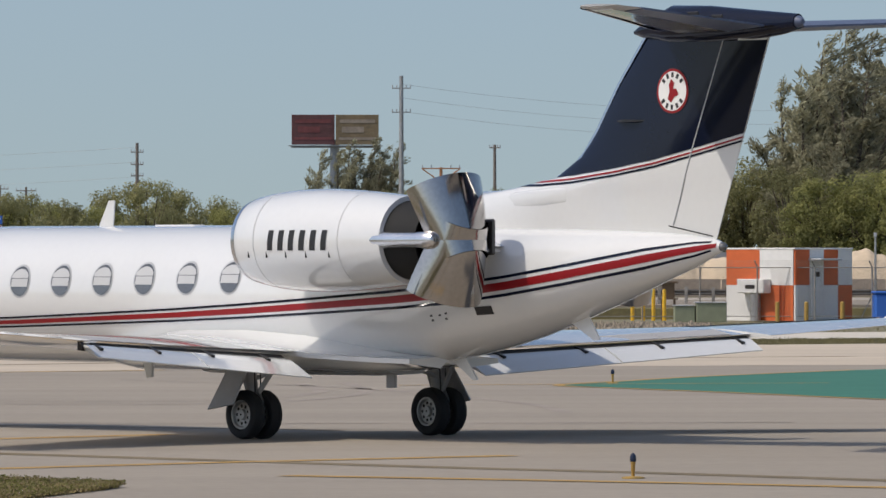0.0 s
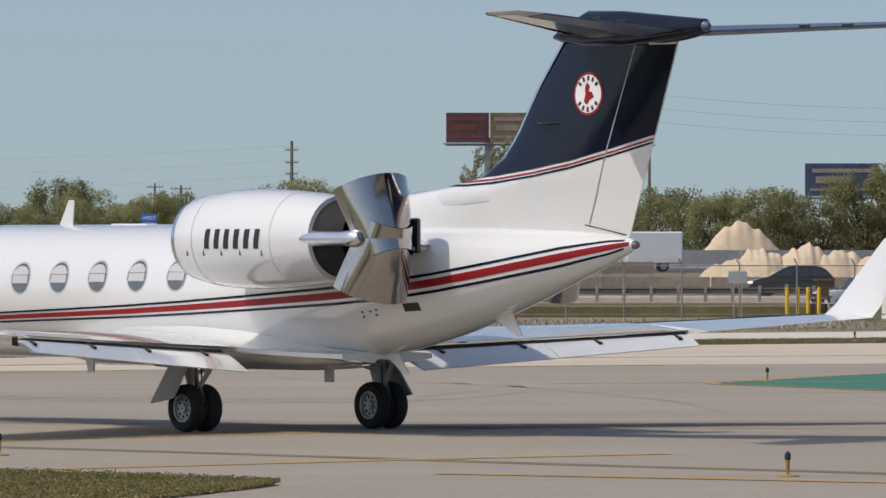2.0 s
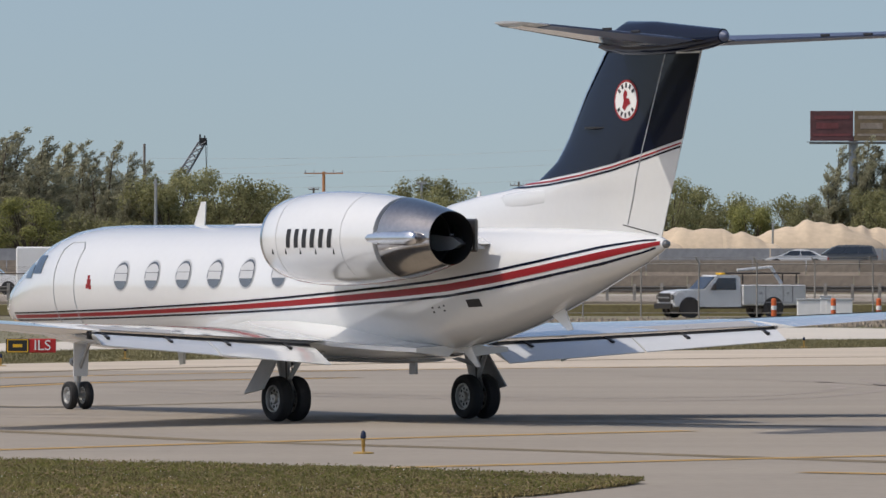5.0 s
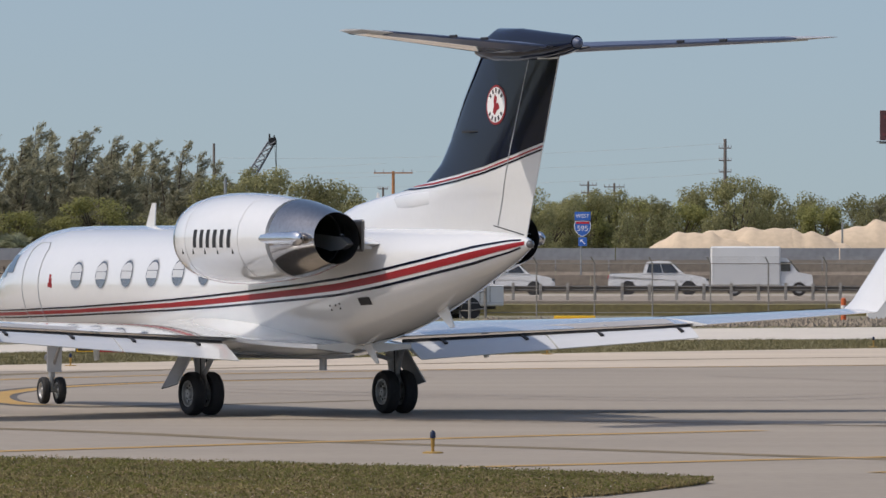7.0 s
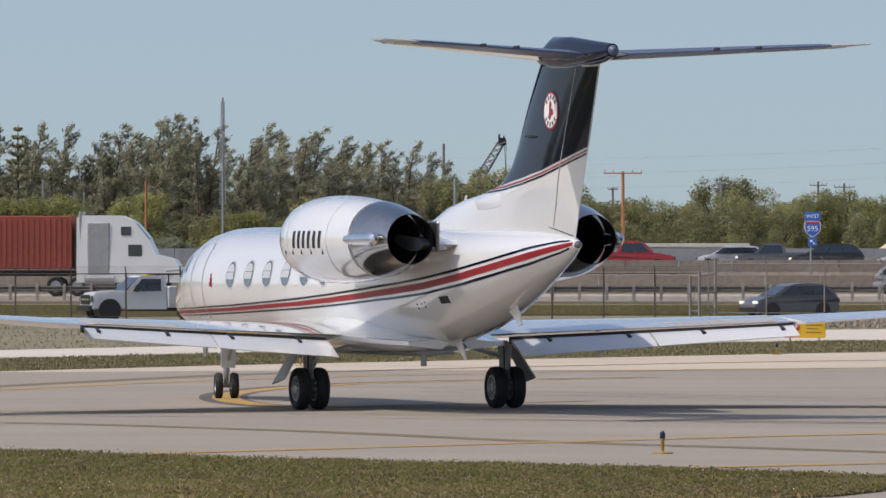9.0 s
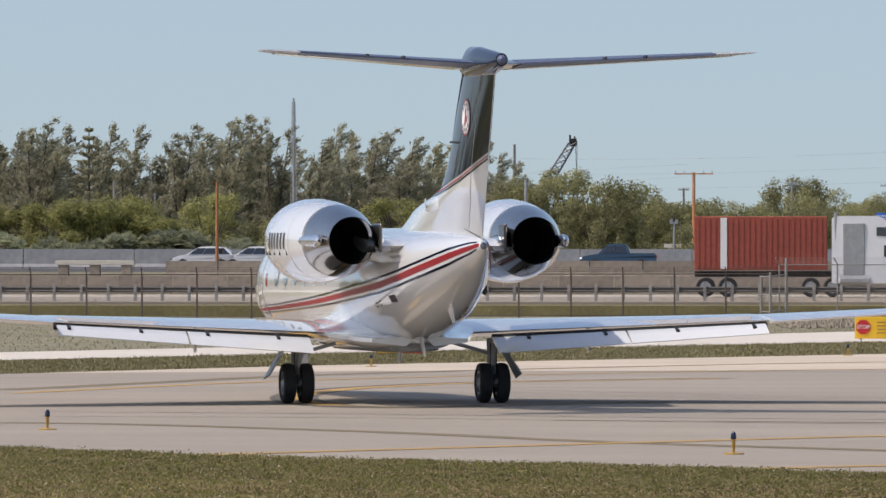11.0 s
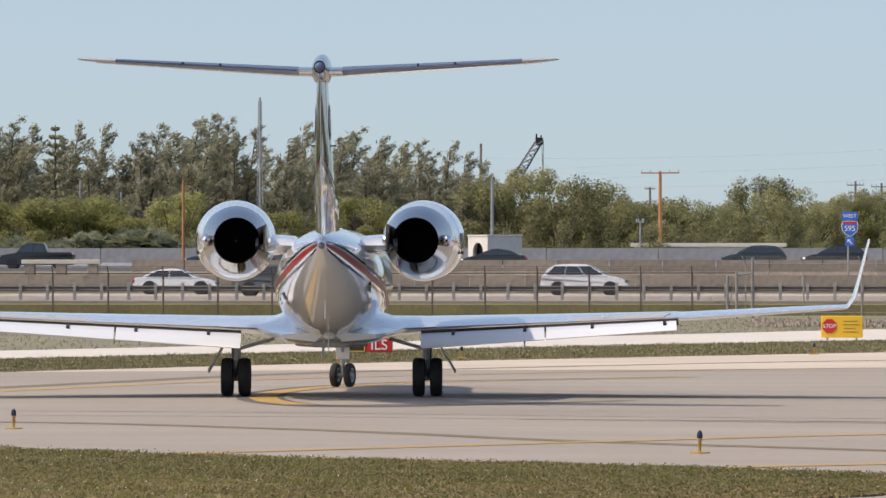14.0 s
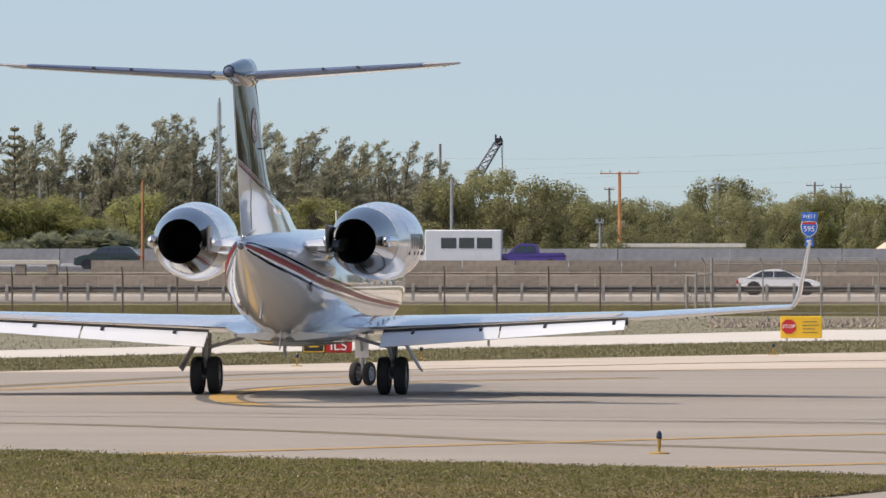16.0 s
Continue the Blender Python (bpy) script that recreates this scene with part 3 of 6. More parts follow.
    for x, r in ((-9.44, .075), (-9.50, .07), (-9.54, .045), (-9.555, .01)):
        rings.append([(x, r * math.cos(a), 3.27 + r * math.sin(a)) for a in [2 * math.pi * k / 16 for k in range(16)]])
    part("tail_light", loft(rings), GLASSP, jet, "small glass tail light", True)


def build_wheel(jet, name, x, y, r, w, label):
    wh = thing(name, "", "", pose(x, y, r))
    wh.parent = jet
    wh["label"] = label
    h = w / 2
    part("tyre", lathe([(-h * .55, r * .56), (-h * .9, r * .66), (-h, r * .8), (-h * .85, r * .93), (-h * .5, r * .99), (-h * .25, r), (-h * .22, r * .985), (-h * .18, r), (h * .18, r), (h * .22, r * .985), (h * .25, r),
                        (h * .5, r * .99), (h * .85, r * .93), (h, r * .8), (h * .9, r * .66), (h * .55, r * .56)], 36, "y"), RUBBER, wh, "", True)
    part("rim", lathe([(-h * .75, r * .04), (-h * .75, r * .2), (-h * .4, r * .24), (-h * .45, r * .47), (-h * .8, r * .52), (-h * .78, r * .60), (h * .78, r * .60), (h * .8, r * .52), (h * .45, r * .47), (h * .4, r * .24), (h * .75, r * .2), (h * .75, r * .04)], 30, "y"), GALV, wh, "grey metal rim", True)
    # black plugs stand for the shade in the rim holes
    for k in range(9):
        a = 2 * math.pi * k / 9
        bm = bmesh.new()
        bmesh.ops.create_cone(bm, cap_ends=True, segments=8, radius1=r * .07, radius2=r * .07, depth=h * .90,
                              matrix=Matrix.Translation((r * .36 * math.cos(a), 0, r * .36 * math.sin(a))) @ Matrix.Rotation(radians(90), 4, "X"))
        part("rim_hole", bm, SOOTSHADE, wh)
    WHEELS.append((wh, x, y, r))


def build_gear(jet):
    for side in (1, -1):
        g = part("main_gear_strut", rods(((.12, side * 2.085, 1.35), (.02, side * 2.085, .62), .105), ((-.5, side * 2.0, 1.28), (-.05, side * 2.085, .72), .045), ((.02, side * 2.085, .80), (.02, side * 2.085, .62), .125), ((.02, side * 2.085, .75), (-.02, side * 2.085, .40), .06),
                                         ((0, side * 1.86, .41), (0, side * 2.31, .41), .07), ((.02, side * 1.25, 1.26), (.02, side * 2.085, 1.02), .04),
                                         ((.38, side * 2.085, 1.3), (.06, side * 2.085, .55), .035), n=12), GREYP, jet, "grey main landing gear leg", True)
        part("torque_link", rods(((-.10, side * 2.085, .85), (-.24, side * 2.085, .62), .03), ((-.24, side * 2.085, .62), (-.06, side * 2.085, .42), .03)), STEEL, g)
        part("brake_hose", rods(((-.09, side * 2.02, 1.25), (-.12, side * 2.03, .6), .013), ((-.09, side * 2.15, 1.25), (-.12, side * 2.15, .6), .013), n=6), TAR, g)
        # door plates in grey: their shade is put into the colour
        bm = loft([[(.42, side * 2.22, 1.32), (-.10, side * 2.22, 1.32), (-.16, side * 2.66, .60), (.49, side * 2.68, .50)],
                   [(.42, side * 2.25, 1.33), (-.10, side * 2.25, 1.33), (-.16, side * 2.69, .61), (.49, side * 2.71, .51)]])
        part("gear_door", bm, GREYP, jet, "landing gear door plate, grey standing for shade")
        for o in (-.19, .19):
            build_wheel(jet, "main_wheel", 0, side * 2.085 + o, .42, .27, "black tyred main wheel")
    g = part("nose_gear_strut", rods(((11.42, 0, 1.4), (11.5, 0, .55), .07), ((11.5, 0, .7), (11.5, 0, .29), .05), ((11.5, -.2, .28), (11.5, .2, .28), .045), ((11.0, 0, 1.35), (11.45, 0, .75), .035), n=12), GALV, jet, "grey nose gear leg", True)
    part("taxi_lamp", rods(((11.60, 0, .95), (11.68, 0, .95), .09), n=14), STEEL, g)
    part("nose_gear_door", loft([[(11.36, -.17, 1.38), (11.36, .17, 1.38), (11.40, .16, .66), (11.40, -.16, .66)], [(11.33, -.17, 1.38), (11.33, .17, 1.38), (11.37, .16, .66), (11.37, -.16, .66)]]), WHITE, jet)
    for o in (-.17, .17):
        build_wheel(jet, "nose_wheel", 11.5, o, .28, .17, "small black tyred nose wheel")


def build_jet():
    jet = thing("business_jet", "white twin-engine business jet with navy tail and red stripe", "airplane")
    rings = []
    xs = sorted({r[0] for r in HULL} | {x * .8 for x in range(-2, 12)})
    for x in xs:
        c, h, w = hull_at(x)
        rings.append([(x, w * math.cos(2 * math.pi * k / 48), c + h * math.sin(2 * math.pi * k / 48)) for k in range(48)])
    part("fuselage", loft(rings), WHITE, jet, "glossy white fuselage", True)
    for side in (1, -1):
        wid = lambda x: curve_at([(-9.4, .035), (-9, .05), (-8, .066), (-4, .068), (0, .056), (4, .044), (8, .036), (13, .032)], x)[0]
        gap = lambda x: curve_at([(-9.4, .045), (-9, .09), (-8, .125), (-4, .125), (0, .10), (4, .078), (8, .064), (13, .056)], x)[0]
        thin = lambda x: curve_at([(-9.4, .03), (-8, .05), (-4, .05), (0, .042), (8, .034), (13, .03)], x)[0]
        end = -9.41
        part("red_stripe", ribbon(lambda x: -wid(x), wid, end, 12.9, side), RED, jet, "red cheatline", True)
        part("navy_line", ribbon(lambda x: gap(x), lambda x: gap(x) + thin(x), end + .1, 12.9, side), NAVY, jet, "thin navy cheatline", True)
        part("navy_line", ribbon(lambda x: -gap(x) - thin(x), lambda x: -gap(x), end + .1, 12.9, side), NAVY, jet, "thin navy cheatline", True)
        # oval cabin windows
        for i in range(6):
            x = 7.70 - i * 1.185
            z = 2.675 + .016 * i
            for rx, rz, off, m_, nm in ((.30, .30, .004, GREYP, "window_frame"), (.262, .265, .010, GLASSP, "window_pane")):
                bm = bmesh.new()
                vs = []
                for k in range(28):
                    a = 2 * math.pi * k / 28
                    px, pz = x + rx * math.cos(a), z + rz * math.sin(a)
                    vs.append(bm.verts.new((px, side * side_y(px, pz, off), pz)))
                cvx = bm.verts.new((x, side * side_y(x, z, off), z))
                for k in range(28):
                    bm.faces.new((vs[k], vs[(k + 1) % 28], cvx))
                bmesh.ops.recalc_face_normals(bm, faces=bm.faces[:])
                if nm == "window_frame":
                    fr = part("cabin_window", bm, m_, jet, "oval cabin window", True)
                else:
                    part(nm, bm, m_, fr, "", True)
            # pale bands over the pane: striped blind with the sky's reflection painted in
            bm = bmesh.new()
            prev = None
            for k in range(9):
                px = x - .235 + .47 * k / 8
                row = [bm.verts.new((px, side * side_y(px, z + dz, .014), z + dz)) for dz in (-.10, .045, .055, .20 * math.sqrt(max(0, 1 - ((px - x) / .262) ** 2)) + .02)]
                if prev:
                    bm.faces.new((prev[0], prev[1], row[1], row[0]))
                    bm.faces.new((prev[2], prev[3], row[3], row[2]))
                prev = row
            bmesh.ops.recalc_face_normals(bm, faces=bm.faces[:])
            part("blind_reflection", bm, BLINDSKY, fr, "pale blind with painted sky reflection", True)
        # cockpit panes
        for x0, x1, z0, z1 in ((11.15, 11.62, 2.72, 3.08), (11.66, 12.1, 2.62, 2.90)):
            bm = bmesh.new()
            g = [[bm.verts.new((x0 + (x1 - x0) * i / 4, side * side_y(x0 + (x1 - x0) * i / 4, z0 + (z1 - z0) * k / 3, .012), z0 + (z1 - z0) * k / 3)) for k in range(4)] for i in range(5)]
            for i in range(4):
                for k in range(3):
                    bm.faces.new((g[i][k], g[i + 1][k], g[i + 1][k + 1], g[i][k + 1]))
            bmesh.ops.recalc_face_normals(bm, faces=bm.faces[:])
            part("cockpit_pane", bm, CARGLASS, jet, "dark cockpit pane", True)
    # entry door outline and mark on the left side
    bm = bmesh.new()
    for (xa, za), (xb, zb) in (((9.55, 1.75), (9.55, 3.2)), ((10.45, 1.75), (10.45, 3.2)), ((9.55, 3.2), (9.75, 3.33)), ((9.75, 3.33), (10.25, 3.33)), ((10.25, 3.33), (10.45, 3.2)), ((9.55, 1.75), (10.45, 1.75))):
        n = 40
        for i in range(n):
            u = (i + .5) / n
            x, z = xa + (xb - xa) * u, za + (zb - za) * u
            box(bm, (x, side_y(x, z, -.012), z), (max(.02, abs(xb - xa) / n * 1.2), .04, max(.02, abs(zb - za) / n * 1.2)))
    part("door_joint", bm, GREYP, jet)
    bm = bmesh.new()
    for dx, dz, s in ((0, 0, .13), (.06, -.08, .1), (-.05, -.1, .09), (.02, .1, .08)):
        box(bm, (8.95 + dx, side_y(8.95 + dx, 2.55 + dz, -.005), 2.55 + dz), (s, .02, s * .9))
    part("small_emblem", bm, RED, jet, "small red emblem")
    # belly fairing over the wing joint
    rings = []
    for x, w, top, bot in ((6.2, .25, 1.45, 1.2), (5.0, .85, 1.62, 1.10), (3.0, 1.16, 1.70, 1.10), (1, 1.20, 1.70, 1.11), (-.6, 1.14, 1.62, 1.12), (-1.5, .9, 1.52, 1.13), (-2.3, .5, 1.46, 1.21), (-2.8, .12, 1.42, 1.28)):
        rings.append([(x, w * math.copysign(abs(math.cos(a)) ** .7, math.cos(a)), (top + bot) / 2 + (top - bot) / 2 * math.copysign(abs(math.sin(a)) ** .75, math.sin(a))) for a in [2 * math.pi * k / 36 for k in range(36)]])
    part("wing_fairing", loft(rings), WHITE, jet, "", True)
    part("belly_pan", loft([[(x, w * math.cos(a), 1.14 + d * math.sin(a)) for a in [2 * math.pi * k / 16 for k in range(16)]] for x, w, d in ((3.4, .3, .03), (3, .8, .07), (-.8, .8, .07), (-1.6, .4, .04))]), GREYP, jet, "grey belly panel", True)
    # root fillets between the fuselage side and the wing
    for side in (1, -1):
        rings = []
        for x, zt, yo, zo in ((5.3, 1.50, 1.16, 1.44), (4.4, 1.72, 1.5, 1.56), (3.2, 1.84, 1.95, 1.66), (1.5, 1.86, 2.0, 1.64), (0, 1.78, 1.75, 1.56), (-.7, 1.70, 1.52, 1.47), (-1.4, 1.60, 1.33, 1.43), (-2.1, 1.50, 1.18, 1.40), (-2.8, 1.42, 1.0, 1.38)):
            yf = side_y(x, zt, -.03)
            ring = []
            for k in range(7):
                u = k / 6
                ring.append((x, side * (yf + (yo - yf) * u), zt + (zo - zt) * (1 - (1 - u) ** 2.2)))
            ring += [(x, side * yo, zo - .08), (x, side * (yf * .8), zo - .16), (x, side * (yf - .25), zo)]
            rings.append(ring)
        part("wing_root_fillet", loft(rings), WHITE, jet, "", True)
    for side in (1, -1):
        build_wing(jet, side)
        build_nacelle(jet, side)
    build_tail(jet)
    build_gear(jet)
    # aerials, drains and vents
    part("blade_antenna", loft([[(6.5, -.012, 3.58), (6.95, -.012, 3.58), (6.62, -.01, 4.12), (6.45, -.01, 4.12)], [(6.5, .012, 3.58), (6.95, .012, 3.58), (6.62, .01, 4.12), (6.45, .01, 4.12)]]), WHITE, jet, "white blade antenna")
    part("blade_antenna", loft([[(-3.4, -.01, 3.9), (-3.2, -.01, 3.9), (-3.35, -.01, 4.25), (-3.42, -.01, 4.25)], [(-3.4, .01, 3.9), (-3.2, .01, 3.9), (-3.35, .01, 4.25), (-3.42, .01, 4.25)]]), WHITE, jet)
    part("roof_pod", boxes(((4.6, 0, 3.64), (1.1, .3, .08)), ((2.6, 0, 3.63), (.5, .2, .06)), ((8.1, 0, 3.63), (.35, .14, .06)), ((9.0, 0, 3.62), (.3, .12, .06)), bevel=.025), WHITE, jet)
    part("belly_blade", loft([[(-6.2, -.012, 2.15), (-5.7, -.012, 2.05), (-6.35, -.012, 1.72), (-6.5, -.012, 1.74)], [(-6.2, .012, 2.15), (-5.7, .012, 2.05), (-6.35, .012, 1.72), (-6.5, .012, 1.74)]]), WHITE, jet)
    part("belly_blade", loft([[(-3.1, -.012, 1.42), (-2.75, -.012, 1.36), (-3.3, -.012, 1.02), (-3.42, -.012, 1.03)], [(-3.1, .012, 1.42), (-2.75, .012, 1.36), (-3.3, .012, 1.02), (-3.42, .012, 1.03)]]), WHITE, jet)
    part("drain_mast", boxes(((-1.35, .15, 1.0), (.22, .05, .26))), GREYP, jet)
    part("red_beacon", lathe([(-.0, .055), (.06, .05), (.10, .015)], 12, "z"), LAMPR, jet, "lit red belly beacon", True, pose(-.25, .3, 1.20, 180))
    bm = lathe([(0, .15), (.012, .14), (.012, .11), (.004, .11), (.004, .01)], 20, "y")
    part("outlet_ring", bm, CHROME, jet, "round metal-rimmed outlet", True, pose(-5.0, -side_y(-5.0, 2.42, .0), 2.42, 0, 0, 7) @ Matrix.Rotation(radians(180), 4, "X"))
    # black disc in place of the outlet's shaded opening
    part("outlet_hole", lathe([(0, .11), (.012, .11), (.012, .01)], 20, "y"), SOOTSHADE, jet, "", False, pose(-5.0, -side_y(-5.0, 2.42, .004), 2.42, 0, 0, 7) @ Matrix.Rotation(radians(180), 4, "X"))
    part("side_vent", loft([[(px, side_y(px, pz, off), pz) for px, pz in ((-4.78, 2.15), (-4.42, 2.13), (-4.42, 2.27), (-4.78, 2.29))] for off in (-.02, .012)]), TAR, jet, "dark air vent")
    bm = bmesh.new()
    for x, z in ((-3.4, 2.12), (-3.4, 2.04), (-3.6, 2.13), (-3.75, 2.16), (-3.72, 2.07)):
        box(bm, (x, side_y(x, z, -.005), z), (.05, .02, .035))
    part("drain_hole", bm, TAR, jet)
    part("stall_vent", boxes(((4.75, side_y(4.75, 1.62, -.005), 1.62), (.08, .03, .17)), bevel=.01), STEEL, jet)
    return jet


DOORS, WHEELS, SPOILERS = [], [], []
jet = build_jet()


# ---- ground ----
def sheet(name, pts, z, material, label, cat="ground"):
    bm = bmesh.new()
    bm.faces.new([bm.verts.new((p[0], p[1], z)) for p in pts])
    bmesh.ops.recalc_face_normals(bm, faces=bm.faces[:])
    if bm.faces[0].normal.z < 0:
        bmesh.ops.reverse_faces(bm, faces=bm.faces[:])
    bmesh.ops.triangulate(bm, faces=bm.faces[:])
    return tagged(part(name, bm, material), label, cat, kind="structure")


def strip(near, far):
    """Outline between two lines of (bearing, distance)."""
    return [spot(*p) for p in near] + [spot(*p) for p in far[::-1]]


def paint_line(name, pts, width, z, material, label, dash=False):
    bm = bmesh.new()
    ps = [spot(b, d) for b, d in pts]
    fine = []
    for i in range(len(ps) - 1):
        p0, p1, p2, p3 = ps[max(i - 1, 0)], ps[i], ps[i + 1], ps[min(i + 2, len(ps) - 1)]
        for k in range(8):
            u = k / 8
            fine.append(.5 * ((2 * p1) + (p2 - p0) * u + (2 * p0 - 5 * p1 + 4 * p2 - p3) * u * u + (3 * p1 - p0 - 3 * p2 + p3) * u ** 3))
    fine.append(ps[-1])
    prev = None
    for i, p in enumerate(fine):
        t = (fine[min(i + 1, len(fine) - 1)] - fine[max(i - 1, 0)]).normalized()
        n = Vector((-t.y, t.x, 0)) * width / 2
        row = (bm.verts.new((p + n).to_tuple()[:2] + (z,)), bm.verts.new((p - n).to_tuple()[:2] + (z,)))
        if prev:
            bm.faces.new((prev[0], prev[1], row[1], row[0]))
        prev = row
    bmesh.ops.recalc_face_normals(bm, faces=bm.faces[:])
    if bm.faces[0].normal.z < 0:
        bmesh.ops.reverse_faces(bm, faces=bm.faces[:])
    return tagged(part(name, bm, material), label, "road marking", kind="structure")


def level(v):
    """Distance at which the ground lies v units below the level."""
    return EYE * F / v


sheet("ground", [(-4000, -500, 0), (4000, -500, 0), (4000, 4500, 0), (-4000, 4500, 0)], -.05, GROUND, "dry grass and dirt ground reaching the horizon")
EDGE = [(-2600, 180), (-1546, 195), (-1045, 209), (22, 236), (523, 248), (968, 262), (1500, 272), (2600, 290)]
sheet("pavement", strip([(-6000, 45), (6000, 45)], EDGE), 0, CONC, "weathered tan concrete taxiway", "pavement")
ROAD_N = [(-2600, 205), (-1546, 222), (-1045, 236), (22, 272), (523, 275), (968, 280), (1500, 292), (2600, 305)]
ROAD_F = [(-2600, 220), (-1546, 241), (-1045, 258), (22, 313), (523, 322), (968, 305), (1500, 318), (2600, 330)]
# paler copy of the pavement: sunlight on the far side is painted in
sheet("pavement_far", strip([(-1500, 196), (-1100, 198), (-300, 200), (300, 207), (900, 213), (2600, 225)], [(-1500, 196.1), (-1045, 208.7), (22, 235.5), (523, 247.5), (968, 261.5), (1500, 271.5), (2600, 289)]), .004, SUNLITC, "concrete at the far side of the taxiway, in a painted sunlit tone", "pavement")
sheet("grass_strip", strip(EDGE, ROAD_N), -.02, GRASSG, "dry mown grass strip beside the taxiway", "grass")
sheet("service_road", strip(ROAD_N, ROAD_F), -.015, PALEROAD, "pale concrete service road", "road")
NEAR_T = [(-2400, 126), (-1700, 119), (-1246, 113.5), (-700, 108.5), (-300, 106), (0, 103), (150, 101), (190, 100.4), (202, 99.9)]
NEAR_B = [(-2400, 89), (-1700, 89), (-700, 90), (-200, 92), (25, 94.4), (110, 96.6), (180, 98.6), (200, 99.6)]
sheet("grass_island", strip(NEAR_T, NEAR_B), .03, GRASSG, "mown grass island with dry patches", "grass")


def grass_blades(name, top, bot, count, h, label, b0=-1750, b1=203, wide=1.0, seed=3, z0=.02, lo_u=0.0, hi_u=1.0, material=None):
    rng = np.random.default_rng(seed)
    bs = rng.uniform(b0, b1, count)
    hi = np.interp(bs, [p[0] for p in top], [p[1] for p in top])
    lo = np.interp(bs, [p[0] for p in bot], [p[1] for p in bot])
    ds = lo + (hi - lo) * rng.uniform(lo_u, hi_u, count) + rng.normal(0, .12, count)
    x, y = ds * bs / F, ds * np.sqrt(1 - (bs / F) ** 2)
    a = rng.uniform(0, math.pi, count)
    w = wide * rng.uniform(.005, .013, count)
    hh = h * rng.uniform(.4, 1.3, count) * (1 + .5 * np.sin(x * 1.7) * np.sin(y * 1.1))
    lx, ly = rng.normal(0, .04, count), rng.normal(0, .04, count)
    v = np.empty((count, 3, 3))
    v[:, 0] = np.stack([x - w * np.cos(a), y - w * np.sin(a), np.full(count, z0 - .01)], 1)
    v[:, 1] = np.stack([x + w * np.cos(a), y + w * np.sin(a), np.full(count, z0 - .01)], 1)
    v[:, 2] = np.stack([x + lx, y + ly, z0 + hh], 1)
    me = bpy.data.meshes.new(name)
    me.from_pydata(v.reshape(-1, 3).tolist(), [], np.arange(count * 3).reshape(-1, 3).tolist())
    me.materials.append(material or BLADE)
    return tagged(new(name, me), label, "grass", kind="stuff")


grass_blades("grass", NEAR_T, NEAR_B, 120000, .055, "short green mown grass blades", wide=1.5, lo_u=.38)
grass_blades("grass", NEAR_T, NEAR_B, 80000, .05, "short straw-coloured dry grass blades", seed=6, wide=1.2, hi_u=.60, material=STRAW)
grass_blades("grass", NEAR_T, NEAR_B, 40000, .05, "short brown dry grass blades", seed=16, wide=1.4, material=BROWNB)


def weeds(name, top, bot, count, b0, b1, seed, label, size, leaves, material, z0):
    """Low tufts of small broad leaves scattered over the turf."""
    rng = np.random.default_rng(seed)
    bs = rng.uniform(b0, b1, count)
    hi = np.interp(bs, [p[0] for p in top], [p[1] for p in top])
    lo = np.interp(bs, [p[0] for p in bot], [p[1] for p in bot])
    ds = lo + (hi - lo) * rng.uniform(0, 1, count)
    n = count * leaves
    c = np.stack([ds * bs / F, ds * np.sqrt(1 - (bs / F) ** 2), np.full(count, z0)], 1).repeat(leaves, 0)
    grow = rng.uniform(.5, 1.5, count).repeat(leaves)[:, None]
    c = c + rng.normal(0, 1, (n, 3)) * grow * np.array([size * 1.6, size * 1.6, 0]) + np.array([0, 0, 1]) * rng.uniform(.2, 1.6, (n, 1)) * size * grow
    face = rng.normal(0, .6, (n, 3)) + np.array([-.2, -.3, 1.0])
    face /= np.linalg.norm(face, axis=1)[:, None]
    a = np.cross(face, rng.normal(0, 1, (n, 3)))
    a /= np.linalg.norm(a, axis=1)[:, None]
    b = np.cross(face, a)
    sz = size * .55 * rng.uniform(.5, 1.3, (n, 1))
    V = np.stack([c - a * sz, c + b * sz * .6, c + a * sz, c - b * sz * .6], 1).reshape(-1, 3)
    me = bpy.data.meshes.new(name)
    me.from_pydata(V.tolist(), [], np.arange(n * 4).reshape(-1, 4).tolist())
    me.materials.append(material)
    return tagged(new(name, me), label, "weeds", kind="stuff")


weeds("weeds", NEAR_T, NEAR_B, 8000, -1750, 203, 21, "low green broad-leaved weeds in the turf", .032, 10, WEEDM, .03)
weeds("weeds", NEAR_T, NEAR_B, 5000, -1750, 203, 22, "dark dry tufts in the turf", .034, 10, BROWNB, .03)
weeds("wildflowers", NEAR_T, NEAR_B, 900, -1750, 203, 23, "tiny pale wildflowers in the turf", .018, 1, SIGNW, .05)

grass_blades("grass", ROAD_N, EDGE, 110000, .06, "dry mown roadside grass blades", -1750, 1750, 1.7, 4, -.02, material=DRYBLADE)
grass_blades("grass", [(-1750, 370), (1750, 370)], ROAD_F, 26000, .07, "sparse straw-coloured roadside grass", -1750, 1750, 2.2, 5, -.05, material=DRYBLADE)


